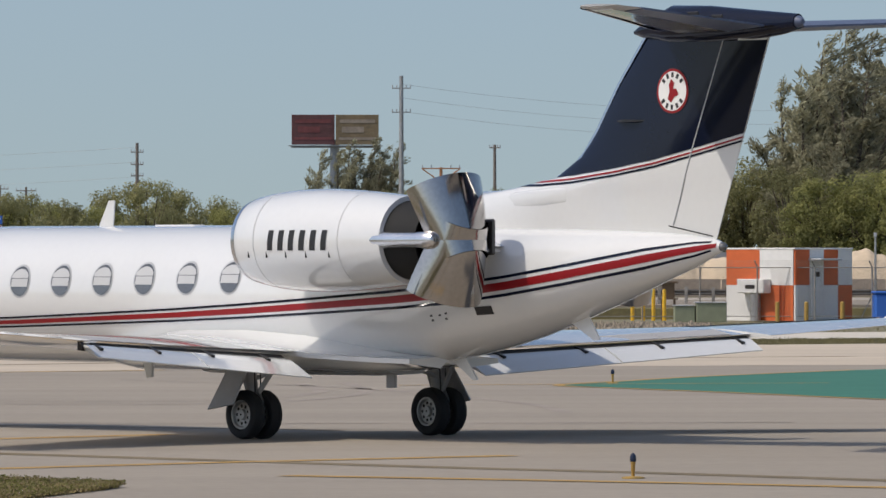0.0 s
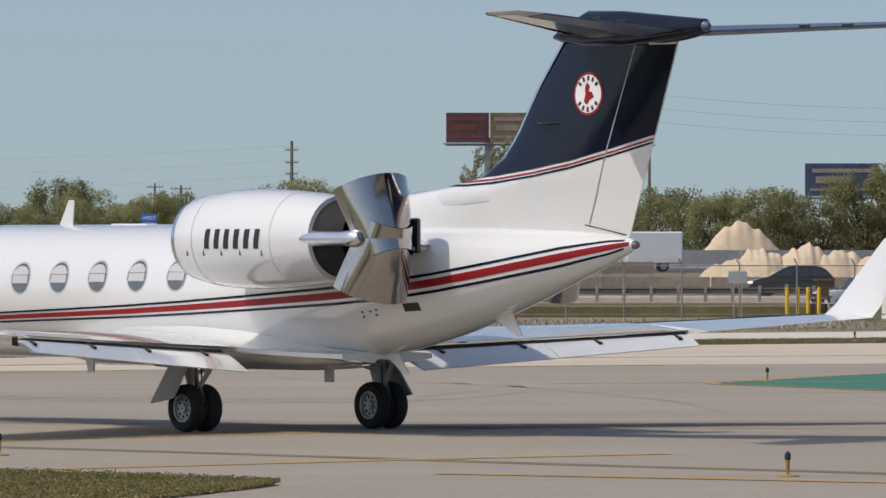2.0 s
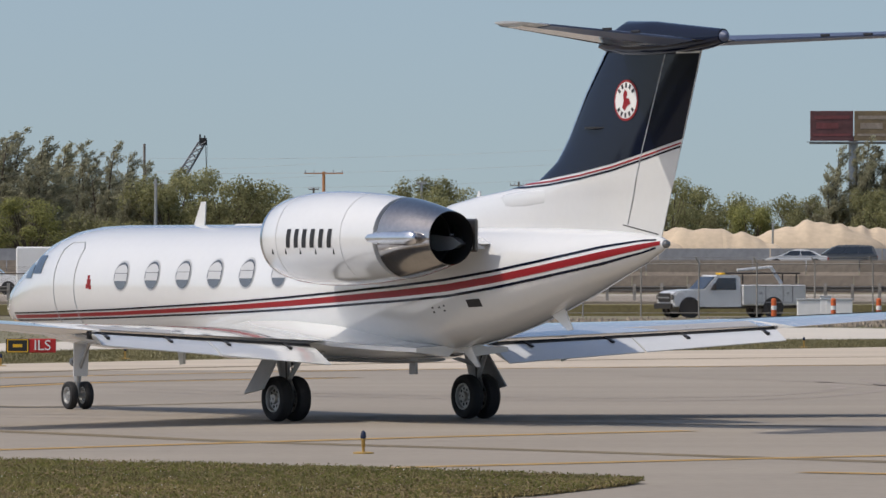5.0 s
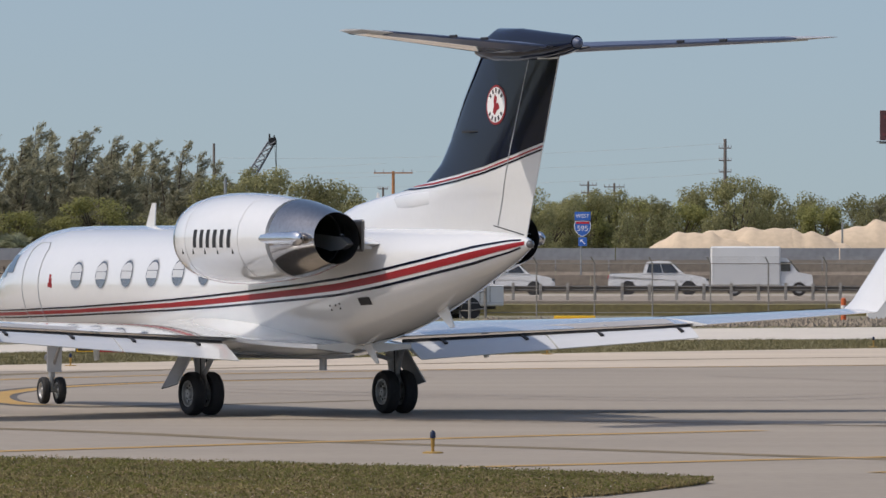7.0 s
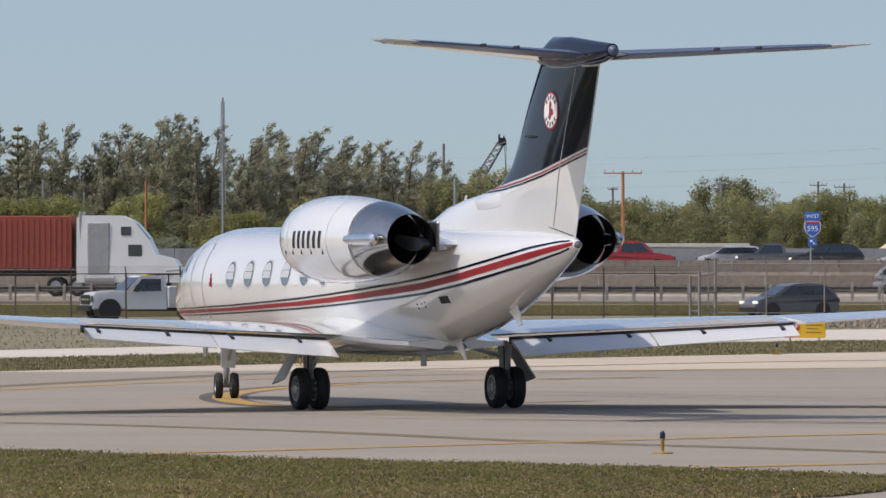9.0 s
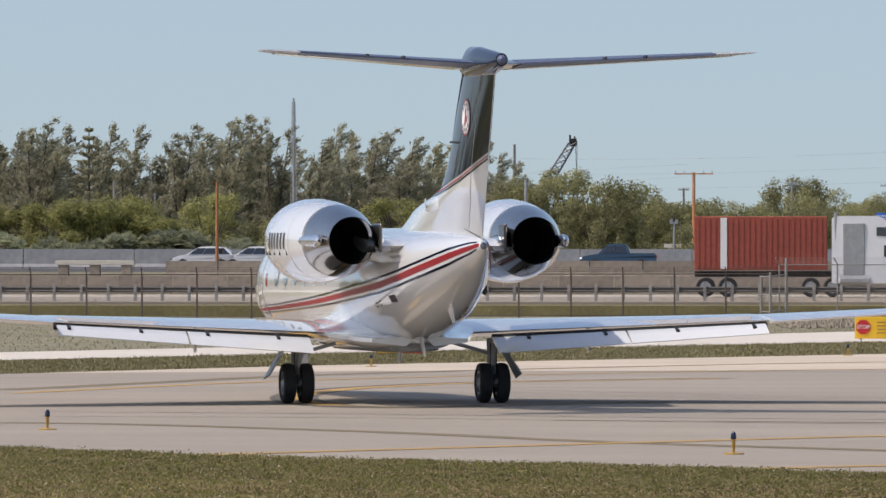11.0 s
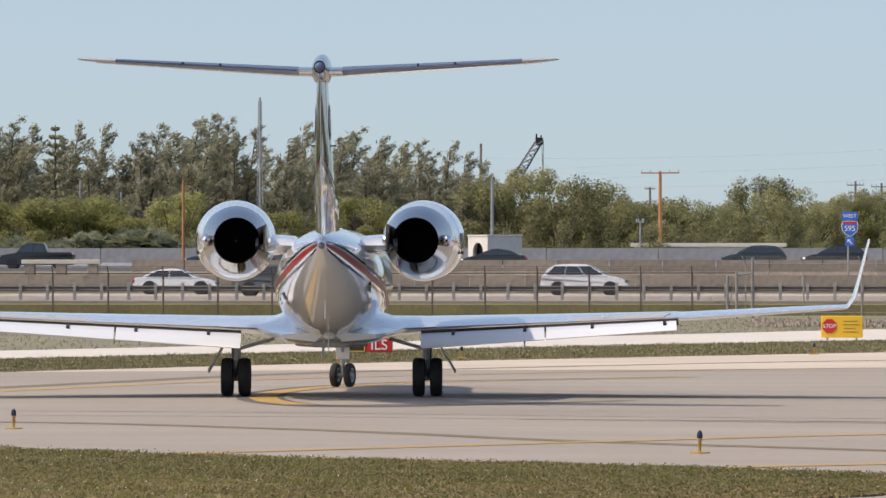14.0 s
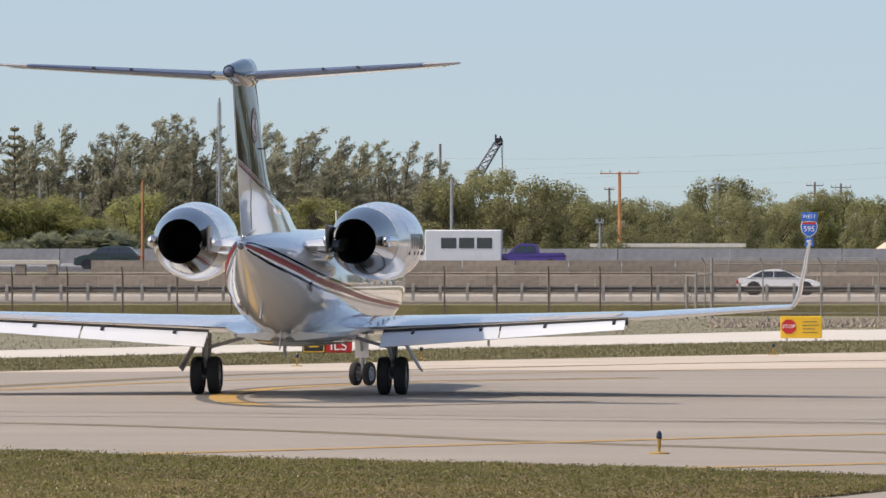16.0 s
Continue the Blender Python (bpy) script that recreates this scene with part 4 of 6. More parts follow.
def gravel(count):
    """Broken stones beyond the service road."""
    rng = np.random.default_rng(8)
    vs, fs = [], []
    base = np.array([(1, 0, 0), (-1, 0, 0), (0, 1, 0), (0, -1, 0), (0, 0, 1), (0, 0, -1)], float)
    tri = np.array([(0, 2, 4), (2, 1, 4), (1, 3, 4), (3, 0, 4), (2, 0, 5), (1, 2, 5), (3, 1, 5), (0, 3, 5)])
    for i in range(count):
        b, d = rng.uniform(-190, 1250), rng.uniform(326, 362)
        p = spot(b, d)
        r = rng.uniform(.06, .2) * rng.uniform(.5, 1)
        vs.append(base * r * rng.uniform(.6, 1.4, (6, 3)) + np.array([p.x, p.y, -.03]))
        fs.append(tri + 6 * i)
    me = bpy.data.meshes.new("gravel")
    me.from_pydata(np.concatenate(vs).tolist(), [], np.concatenate(fs).tolist())
    me.materials.append(STONES)
    return tagged(new("gravel", me), "brown broken stones and rubble beside the road", "gravel", kind="stuff")


STONES = mat("broken_stone", (.27, .225, .17), .9, vary=.3, scale=1, fine=6, bump=.2, rnd=.4)
gravel(5000)
paint_line("taxi_line", [(-2200, 133), (-1546, 137), (-966, 130.5), (-496, 122.5), (22, 117), (700, 110), (1200, 106), (1800, 101)], .7, .006, OLDLINE, "worn taxiway edge line")
paint_line("taxi_line", [(-1300, 113.5), (-1116, 115.5), (-800, 118.5), (-466, 122), (-100, 126), (300, 130)], .5, .008, YELLOW, "yellow taxiway edge line")
paint_line("taxi_line", [(-300, 106), (-246, 107), (22, 109), (400, 112), (900, 115.8)], .5, .008, YELLOW, "yellow taxiway edge line")
paint_line("taxi_line", [(500, 105), (900, 103), (1300, 101), (1700, 99)], .5, .01, YELLOW, "yellow taxiway edge line")
paint_line("taxi_line", [(-400, 157), (-550, 154.5), (-700, 152.4), (-850, 151), (-985, 152.8)], .5, .006, OLDLINE, "worn near branch of the curved taxiway line")
paint_line("taxi_line", [(-985, 152.8), (-1040, 157), (-1046, 164), (-990, 170), (-900, 175), (-700, 181), (-300, 187)], .6, .006, YELLOW, "curved yellow taxiway centre line")
paint_line("taxi_line_border", [(-700, 152.6), (-850, 150.6), (-966, 151.6), (-1044, 156.8), (-1050, 164.2), (-994, 170.4), (-900, 175.6), (-700, 181.6), (-300, 187.6)], 1.05, .0045, LINEB, "black border of the curved taxiway centre line")
paint_line("taxi_line", [(-1700, 170), (-1546, 172), (-1300, 181), (-1000, 193), (-500, 206), (0, 217), (600, 226), (1500, 236)], .9, .006, OLDLINE, "worn taxiway edge line")
paint_line("taxi_line", [(-600, 139), (-300, 138), (22, 137), (600, 133)], .3, .006, OLDLINE, "faded taxiway line")
paint_line("taxi_line", [(-1546, 167), (-1000, 185), (-300, 199), (300, 206), (900, 212)], .5, .007, YELLOW, "yellow taxiway line")
sheet("green_island", [spot(*p) for p in ((985, 181), (1100, 187), (1250, 195), (1500, 206), (1900, 222), (2400, 222), (2400, 152), (1564, 163), (1300, 171), (1100, 177))], .008, GREEN, "green painted island on the concrete", "road marking")
paint_line("taxi_line", [(1800, 158.5), (1564, 162.6), (1300, 170.6), (1100, 176.6), (982, 181), (1100, 187.4), (1250, 195.4), (1500, 206.4)], .3, .012, YELLOW, "yellow border of the green island")
paint_line("taxi_line", [(700, 181), (900, 182), (1100, 183), (1460, 184.5)], .35, .012, YELLOW, "yellow line on the green island")


for pts in ([(-700, 172), (-300, 165), (100, 160), (420, 163), (560, 172), (520, 184)], [(-700, 168), (-250, 161), (150, 157), (480, 160), (640, 171), (600, 186)], [(-1500, 147), (-1000, 145), (-300, 141), (500, 139), (1400, 140)],
            [(-1500, 142.5), (-900, 141), (-200, 137), (600, 134), (1500, 133)], [(200, 190), (600, 178), (900, 160), (1000, 148)]):
    paint_line("tyre_mark", pts, .35, .005, TYREM, "faint dark tyre mark on the concrete")


# ---- taxiway furniture ----
def taxi_light(b, d, lit=BLUELENS):
    e = thing("taxiway_light", "blue taxiway edge light on a yellow post", "taxiway light", Matrix.Translation(spot(b, d)), "taxiway edge lights")
    part("base_plate", lathe([(0, .16), (.02, .16), (.03, .1), (.03, .01)], 16, "z"), POSTY, e)
    part("post", lathe([(.02, .024), (.10, .024), (.11, .03), (.20, .03), (.21, .036), (.235, .036)], 12, "z"), POSTY, e, "", True)
    part("lens", lathe([(.235, .04), (.26, .046), (.31, .042), (.345, .026), (.36, .005)], 14, "z"), lit, e, "dark blue glass lens", True)


for b, d in ((-279, 115), (-1489, 131.5), (1114, 103.8), (1078, 184), (1232, 274), (-919, 207), (-77, 231), (-700, 222), (500, 250)):
    taxi_light(b, d)


def board(name, label, w, h, z0, b, d, face, cat="sign", legs=2):
    """An upright panel on short legs that faces the camera side; its front lies at y = 0."""
    e = thing(name, label, cat, Matrix.Translation(spot(b, d)))
    bm = bmesh.new()
    box(bm, (0, .06, z0 + h / 2), (w, .12, h), bevel=.02)
    part("panel", bm, face, e)
    for i in range(legs):
        x = (i - (legs - 1) / 2) * w * .7
        part("leg", rods(((x, .06, 0), (x, .06, z0 + .02), .035)), STEEL, e)
    return e


UP = Matrix.Rotation(radians(90), 4, "X")
e = board("stop_sign_board", "yellow warning board with a red stop octagon", 1.52, .80, .08, -28, 272, SIGNY)
bm = bmesh.new()
bmesh.ops.create_cone(bm, cap_ends=True, segments=8, radius1=.28, radius2=.28, depth=.02, matrix=Matrix.Translation((-.45, -.012, .50)) @ UP @ Matrix.Rotation(radians(22.5), 4, "Z"))
oc = part("octagon", bm, SIGNR, e, "red octagon")
lettering("stop_lettering", "STOP", .2, .004, SIGNW, oc, Matrix.Translation((-.45, -.027, .50)) @ UP)
part("text_bar", boxes(*[((.32 + dx, -.004, .68 - i * .13), (w, .012, .028)) for i, (w, dx) in enumerate(((.52, 0), (.6, .02), (.42, -.04), (.55, 0)))]), OLDLINE, e)

e = board("taxiway_sign", "black and red taxiway sign", 1.58, .44, .02, -866, 235, SIGNR)
part("location_panel", boxes(((-.42, -.006, .24), (.74, .012, .44))), TAR, e, "black panel with a yellow border")
part("panel_border", boxes(((-.42, -.014, .43), (.66, .008, .03)), ((-.42, -.014, .05), (.66, .008, .03)), ((-.74, -.014, .24), (.03, .008, .36)), ((-.10, -.014, .24), (.03, .008, .36)), ((-.42, -.014, .24), (.3, .008, .1))), SIGNY, e)
lettering("sign_lettering", "ILS", .46, .006, SIGNW, e, Matrix.Translation((.36, -.02, .24)) @ UP)

# highway shield
e = thing("highway_sign", "blue interstate shield with west plate on a post", "road sign", Matrix.Translation(spot(-14, 430)))
part("post", rods(((-.1, .08, 0), (-.1, .08, 5.6), .05)), GALV, e)
part("direction_plate", boxes(((0, 0, 5.38), (.92, .04, .50)), bevel=.01), SIGNB, e)
lettering("plate_lettering", "WEST", .30, .004, SIGNW, e, Matrix.Translation((0, -.026, 5.38)) @ UP)
bm = bmesh.new()
pts = [(-.55, .52), (0, .58), (.55, .52), (.62, .2), (.55, -.2), (.3, -.5), (0, -.66), (-.3, -.5), (-.55, -.2), (-.62, .2)]
loft([[(x * .80, .0, 4.68 + z * .76) for x, z in pts], [(x * .80, .03, 4.68 + z * .76) for x, z in pts]], bm=bm)
part("shield_rim", bm, SIGNW, e)
bm = bmesh.new()
loft([[(x * .73, -.012, 4.68 + z * .69) for x, z in pts], [(x * .73, .0, 4.68 + z * .69) for x, z in pts]], bm=bm)
part("shield", bm, SIGNB, e)
part("shield_top", boxes(((0, -.014, 5.0), (.76, .012, .12))), SIGNR, e)
lettering("shield_lettering", "595", .44, .004, SIGNW, e, Matrix.Translation((0, -.022, 4.66)) @ UP)
part("arrow_plate", boxes(((0, 0, 3.9), (.5, .04, .5)), bevel=.01), SIGNB, e)
part("arrow", loft([[(x, y, z + .37) for x, z in ((-.14, 3.66), (-.14, 3.5), (-.06, 3.56), (.12, 3.38), (.16, 3.42), (-.02, 3.6), (.04, 3.66))] for y in (-.026, -.02)]), SIGNW, e)


# ---- fence ----
def fence_run(y, x0, x1, step, z0, height, turn=0, px=0, steel=None):
    steel = steel or FENCEM
    fen = thing("chain_link_fence", "tall rusty chain-link fence with barbed wire arms", "fence", Matrix.Translation((px, y, z0)) @ Matrix.Rotation(radians(turn), 4, "Z"))
    post = mesh_of(rods(((0, 0, -.1), (0, 0, height), .045), ((0, 0, height), (-.18, -.28, height + .32), .03), n=6), "post", steel)
    n = int((x1 - x0) / step)
    for i in range(n + 1):
        o = new("post", post)
        o.parent = fen
        o.location = (x0 + i * step, 0, 0)
    part("rail", rods(((x0, 0, height - .03), (x1, 0, height - .03), .028), ((x0, 0, .12), (x1, 0, .12), .02), n=6), steel, fen)
    bm = bmesh.new()
    for k in range(3):
        rod(bm, (x0, -.09 * (k + 1), height + .1 * (k + 1)), (x1, -.09 * (k + 1), height + .1 * (k + 1)), .007, n=4)
    part("barbed_wire", bm, steel, fen)
    # woven mesh: thin crossing wires at a coarse pitch
    vs, fs = [], []
    pitch, w = .12, .0045
    k = 0
    x = x0 - height
    while x < x1:
        for sgn in (1, -1):
            a, b = (x, x + height) if sgn > 0 else (x + height, x)
            vs += [(a - w, .012 * sgn, .05), (a + w, .012 * sgn, .05), (b + w, .012 * sgn, height), (b - w, .012 * sgn, height)]
            fs.append((k, k + 1, k + 2, k + 3))
            k += 4
        x += pitch
    me = bpy.data.meshes.new("wire_mesh")
    me.from_pydata(vs, [], fs)
    me.materials.append(WIREM)
    o = new("wire_mesh", me)
    o.parent = fen
    o["kind"] = "stuff"


fence_run(372, -5.6, 66, 2.9, .12, 2.6)
fence_run(372, -49, 0, 2.9, .06, 2.2, 30, -6.0, RUSTF)


# gate between the two runs
gate = thing("fence_gate", "rusty steel gate between two fence runs", "gate", Matrix.Translation((0, 0, 0)))
pts = [spot(b, d) for b, d in ((-230, 371), (-214, 369.5), (-186, 371.3))]
for p, h in zip(pts, (2.15, 2.3, 3.0)):
    part("post", rods(((p.x, p.y, -.1), (p.x, p.y, h), .07)), FENCEM, gate)
for k in (.35, 1.2, 2.1):
    part("rail", rods(((pts[0].x, pts[0].y, k), (pts[1].x, pts[1].y, k), .03), ((pts[1].x, pts[1].y, k), (pts[2].x, pts[2].y, k + .1), .03)), FENCEM, gate)
part("brace", rods(((pts[0].x, pts[0].y, .35), (pts[1].x, pts[1].y, 2.1), .022)), FENCEM, gate)


# ---- highway ----
def long_box(name, y0, y1, z0, z1, material, label, cat, x0=-190, x1=190):
    return tagged(part(name, boxes((((x0 + x1) / 2, (y0 + y1) / 2, (z0 + z1) / 2), (x1 - x0, y1 - y0, z1 - z0)))  , material), label, cat, kind="structure")


long_box("road", 404, 428, -.5, .90, ROADC, "pale concrete highway lanes", "road", -420, 420)
long_box("verge", 389, 397, -.5, .52, GRASSG, "grass verge under the highway", "grass")
long_box("road_upper", 452, 598, -.5, 2.15, ASPHALT, "upper highway lanes", "road", -420, 420)
bmv = bmesh.new()
loft([[(x, 397, .66), (x, 404, .896), (x, 404, -.4), (x, 397, -.4)] for x in (-420, 420)], bm=bmv)
tagged(part("road_shoulder", bmv, CONC), "pale concrete highway shoulder", "road", kind="structure")
bmv = bmesh.new()
loft([[(-420, 428, .9), (-420, 452, 2.15), (-420, 452, -.4), (-420, 428, -.4)], [(420, 428, .9), (420, 452, 2.15), (420, 452, -.4), (420, 428, -.4)]], bm=bmv)
tagged(part("median_slope", bmv, GROUND), "bare slope between the lanes", "ground", kind="structure")


def barrier(y, z0, h, material, label, seg=6.0, x0=-120, x1=120, w=.5):
    bar = thing("concrete_barrier", label, "barrier", Matrix.Translation((0, y, z0)))
    n = int((x1 - x0) / seg)
    me = mesh_of(loft([[(s * (seg / 2 - .035), -w / 2, 0), (s * (seg / 2 - .035), -w / 2, .15), (s * (seg / 2 - .035), -w * .22, .4), (s * (seg / 2 - .035), -w * .18, h), (s * (seg / 2 - .035), w * .18, h), (s * (seg / 2 - .035), w * .22, .4), (s * (seg / 2 - .035), w / 2, 0)] for s in (-1, 1)]), "segment", material)
    for i in range(n):
        o = new("segment", me)
        o.parent = bar
        o.location = (x0 + (i + .5) * seg, 0, 0)


barrier(429, .9, 1.07, BARRIER, "tan concrete highway barrier", 3.2, -96, 96)
barrier(446, 1.74, 1.10, BARRIER, "stained concrete highway barrier", 3.2, -43.7, 31)
slab_thing = thing("concrete_slab", "pale precast concrete slab on blocks beside the lanes", "concrete slab", Matrix.Translation(spot(-1405, 447, 1.8)))
part("slab", boxes(((0, 0, .93), (4.75, .9, .26)), bevel=.02), PALEROAD, slab_thing)
for x in (-1.9, 0, 1.9):
    part("block", boxes(((x, 0, .38), (.6, .8, .84)), bevel=.02), BARRIER, slab_thing)
barrier(597, 2.15, 1.57, BARRIERG, "grey concrete highway parapet", 9.0, -160, 160)


def guardrail(y, z0, x0, x1, step=1.46):
    g = thing("guardrail", "galvanised steel guardrail on posts", "guardrail", Matrix.Translation((0, y, z0)))
    post = mesh_of(boxes(((0, 0, .42), (.17, .14, 1.02)), ((0, -.09, .67), (.13, .06, .34))), "post", GUARDP)
    for i in range(int((x1 - x0) / step) + 1):
        o = new("post", post)
        o.parent = g
        o.location = (x0 + i * step, -.06, .06 if i % 2 else 0)
    part("rail", loft([[(x, -.02, .82), (x, -.09, .76), (x, -.03, .67), (x, -.09, .58), (x, -.02, .52), (x, .0, .52), (x, .0, .82)] for x in (x0, x1)]), RAILSHADE, g)


guardrail(398.4, .66, -64, 64)


# ---- sand, huts, poles, billboards ----
def mound(b, d, w, h, seed, material=SAND, label="heap of pale sand", dep=None, round_=.6):
    rng = np.random.default_rng(seed)
    n = 60
    bm = bmesh.new()
    g = []
    ph = rng.uniform(0, 6, 6)
    for i in range(n + 1):
        row = []
        for k in range(n + 1):
            u, v = i / n * 2 - 1, k / n * 2 - 1
            r = math.hypot(u, v)
            z = max(0, 1 - r * r) ** round_ * (.93 + .07 * math.sin(4 * u + ph[0]) * math.cos(3 * v + ph[1])) + .025 * max(0, 1 - r) * math.sin(17 * u + ph[2]) + .018 * max(0, 1 - r) * math.sin(31 * u + ph[3])
            row.append(bm.verts.new((u * w / 2, v * (dep or w * .5) / 2, z * h - .05)))
        g.append(row)
    for i in range(n):
        for k in range(n):
            bm.faces.new((g[i][k], g[i + 1][k], g[i + 1][k + 1], g[i][k + 1]))
    bmesh.ops.recalc_face_normals(bm, faces=bm.faces[:])
    ob = part("sand_mound", bm, material, smooth=True)
    ob.matrix_basis = Matrix.Translation(spot(b, d))
    return tagged(ob, label, "sand heap", "sand heaps")


for b, d, w, top, s in ((205, 616, 15, 50, 1), (250, 618, 16, 57, 3), (315, 618, 18, 60, 2), (385, 617, 14, 48, 4), (470, 612, 8, 17, 5), (1034, 622, 9.5, 66, 8)):
    mound(b, d, w, rise(top, d), s)


mound(505, 645, 16, rise(64, 645), 25, SAND, "flat-topped bank of pale sand", 9, .22)
mound(590, 648, 12, rise(62, 648), 26, SAND, "flat-topped bank of pale sand", 9, .22)
for b, w, top, s in ((1030, 6.5, 12, 31), (1072, 4.6, 31, 32), (1138, 4.8, 36, 33), (1200, 6, 22, 34), (1290, 8, 22, 35), (1400, 9, 23, 36), (1510, 9, 22, 37)):
    mound(b, 440, w, rise(top, 440), s, SAND, "heap of pale dug sand beside the lanes", 7)


def pole(b, d, top, r=.14, material=WOOD, arms=(), label="wooden utility pole with cross-arms", z0=0):
    e = thing("utility_pole", label, "utility pole", Matrix.Translation(spot(b, d, z0)), "utility poles")
    z = rise(top, d) - z0
    part("shaft", rods(((0, 0, 0), (0, 0, z), r * 1.25, r * .8), n=10), material, e)
    for below, half in arms:
        half *= .75
        part("cross_arm", boxes(((0, -.1, z - below), (half * 2, .09, .10))), material, e)
        for u in (-.95, -.5, .5, .95):
            part("insulator", rods(((half * u, -.1, z - below), (half * u, -.1, z - below + .28), .05), n=6), GREYP, e)
    return e, z


def wires(b0, d0, v0, b1, d1, v1, n, gap, sag=1.0):
    bm = bmesh.new()
    for k in range(n):
        p, q = spot(b0, d0, rise(v0 - gap * k, d0)), spot(b1, d1, rise(v1 - gap * k, d1))
        last = p
        for i in range(1, 13):
            u = i / 12
            c = p.lerp(q, u) - Vector((0, 0, sag * 4 * u * (1 - u)))
            rod(bm, last, c, .012, n=4)
            last = c
    return tagged(part("power_line", bm, GREYP), "thin sagging power lines between poles", "power line", "power lines")


pole(238, 720, 208, .19, WOOD, ((.9, .8), (2.1, .8), (3.2, .8)))
pole(705, 650, 327, .22, GALV, ((1.1, 1.1), (3.2, 1.1)), "tall grey concrete utility pole")
pole(870, 700, 205, .17, WOOD, ((.3, .7),))
e, pz = pole(775, 600, 165, .16, ORANGEP, ((.1, 2.1),), "orange-brown pole with a wide cross-arm")
part("arm_brace", rods(((-1.5, -.1, pz - .15), (0, -.1, pz - 1.2), .05), ((1.5, -.1, pz - .15), (0, -.1, pz - 1.2), .05), n=6), ORANGEP, e)
pole(-349, 620, 151, .16, ORANGEP, ((.15, 2.15),), "orange-brown pole with a wide cross-arm")
pole(-367, 760, 123, .14, WOOD, ((.2, .7),))
pole(-666, 760, 200, .16, WOOD)
pole(-646, 640, 138, .16, GALV, (), "weathered grey pole stump")
pole(-1191, 560, 134, .12, ORANGEP, (), "slim orange-brown lamp pole")
pole(-1300, 668, 114, .12, GALV, (), "grey pole in the trees")
pole(-1372, 668, 136, .10, GALV, (), "grey pole in the trees")
pole(-384, 600, 63, .10, GALV, ((.1, .4),), "small grey floodlight pole")
pole(-176, 700, 133, .14, GALV, ((.2, .6),), "grey pole with a small bracket")
pole(-4, 780, 133, .14, WOOD, ((.4, 1.2), (1.2, 1.0)))
pole(42, 760, 130, .14, WOOD, ((.4, 1.4),))
pole(445, 640, 60, .1, GALV, (), "slim grey steel pole")
wires(-1100, 760, 190, 238, 720, 200, 3, 26, 1.2)
wires(-360, 760, 165, -1700, 800, 150, 2, 22, 1.0)
wires(705, 650, 312, 1700, 700, 280, 3, 24, 1.5)

# slender guyed mast
e, mz = pole(-1056, 640, 282, .10, GALV, (), "tall slim lattice antenna mast")
part("antenna_segment", rods(*[((-.25 * s, 0, mz * .45), (-.12 * s, 0, mz * .98), .035) for s in (-1, 1)], *[((.25 - .006 * k, 0, mz * .45 + k * .45), (-.25 + .006 * k, 0, mz * .45 + (k + 1) * .45), .03) for k in range(18)], n=5), GALV, e)

# crane jib behind the trees
CRANEM = mat("dull_crane_steel", (.17, .18, .20), .6, .3, vary=.25, bump=.05)
e = thing("crane", "dark lattice crane jib rising behind the trees", "crane", Matrix.Translation(spot(-580, 800)))
zt = rise(213, 800)
bm = bmesh.new()
for s in (-.95, .95):
    for q in (-.5, .5):
        rod(bm, (-8.4 + s, q, 0), (1.0 + s * .4, q * .5, zt - .6), .10, n=5)
for k in range(26):
    u0, u1 = k / 26, (k + 1) / 26
    s0 = 1 if k % 2 else -1
    p = lambda u, s: (-8.4 + 9.4 * u + s * .95 * (1 - .6 * u), -.4, u * (zt - .6))
    rod(bm, p(u0, s0), p(u1, -s0), .07, n=4)
    rod(bm, p(u0, -s0), p(u1, s0), .05, n=4)
part("jib", bm, CRANEM, e)
part("jib_head", boxes(((1.05, 0, zt - .55), (.8, .8, .8)), ((.75, 0, zt - .05), (.18, .5, .6)), ((1.25, 0, zt - .1), (.16, .5, .4)), bevel=.05), DARK, e)
part("pendant_line", rods(((1.3, 0, zt - .5), (1.9, .2, 3), .03), ((1.5, 0, zt - .4), (1.4, .3, 3), .03), n=4), DARK, e)


def billboard(b0, b1, d, top, low, faces, label):
    w = (b1 - b0) * d / F
    e = thing("billboard", label, "billboard", Matrix.Translation(spot((b0 + b1) / 2, d)))
    zt, zl = rise(top, d), rise(low, d)
    part("column", rods(((0, .9, 0), (0, .9, zl + .5), .55, .5), n=14), STEEL, e)
    part("catwalk", boxes(((0, -.5, zl - .12), (w + .6, .8, .08)), ((0, .4, zl - .2), (w, .2, .25))), STEEL, e)
    for i, m_ in enumerate(faces):
        ww = w / len(faces)
        pn = part("face_panel", boxes((((i + .5) * ww - w / 2, 0, (zt + zl) / 2), (ww - .12, .35, zt - zl)), bevel=.03), m_, e)
        part("print_bar", boxes(*[(((i + .5) * ww - w / 2 + dx * ww, -.19, zl + (zt - zl) * f), (ww * l, .03, (zt - zl) * hh)) for f, l, hh, dx in ((.78, .8, .12, 0), (.5, .5, .2, -.1), (.2, .85, .08, 0))]), (BARRIER if i or len(faces) == 1 else BBR), pn)


BBD = mat("billboard_print", (.11, .045, .045), .6, vary=.3, scale=.4, fine=2, bump=0)
BBR = mat("billboard_print_red", (.17, .05, .05), .6, vary=.3, scale=.4, fine=2, bump=0)
BBO = mat("billboard_print_ochre", (.20, .15, .085), .6, vary=.3, scale=.4, fine=2, bump=0)
BBB = mat("billboard_print_blue", (.05, .075, .13), .6, vary=.4, scale=.3, fine=2, bump=0)
billboard(510, 666, 760, 258, 205, (BBD, BBO), "wide two-panel billboard on a steel column")
billboard(1143, 1275, 820, 168, 110, (BBB,), "dark blue billboard among trees")

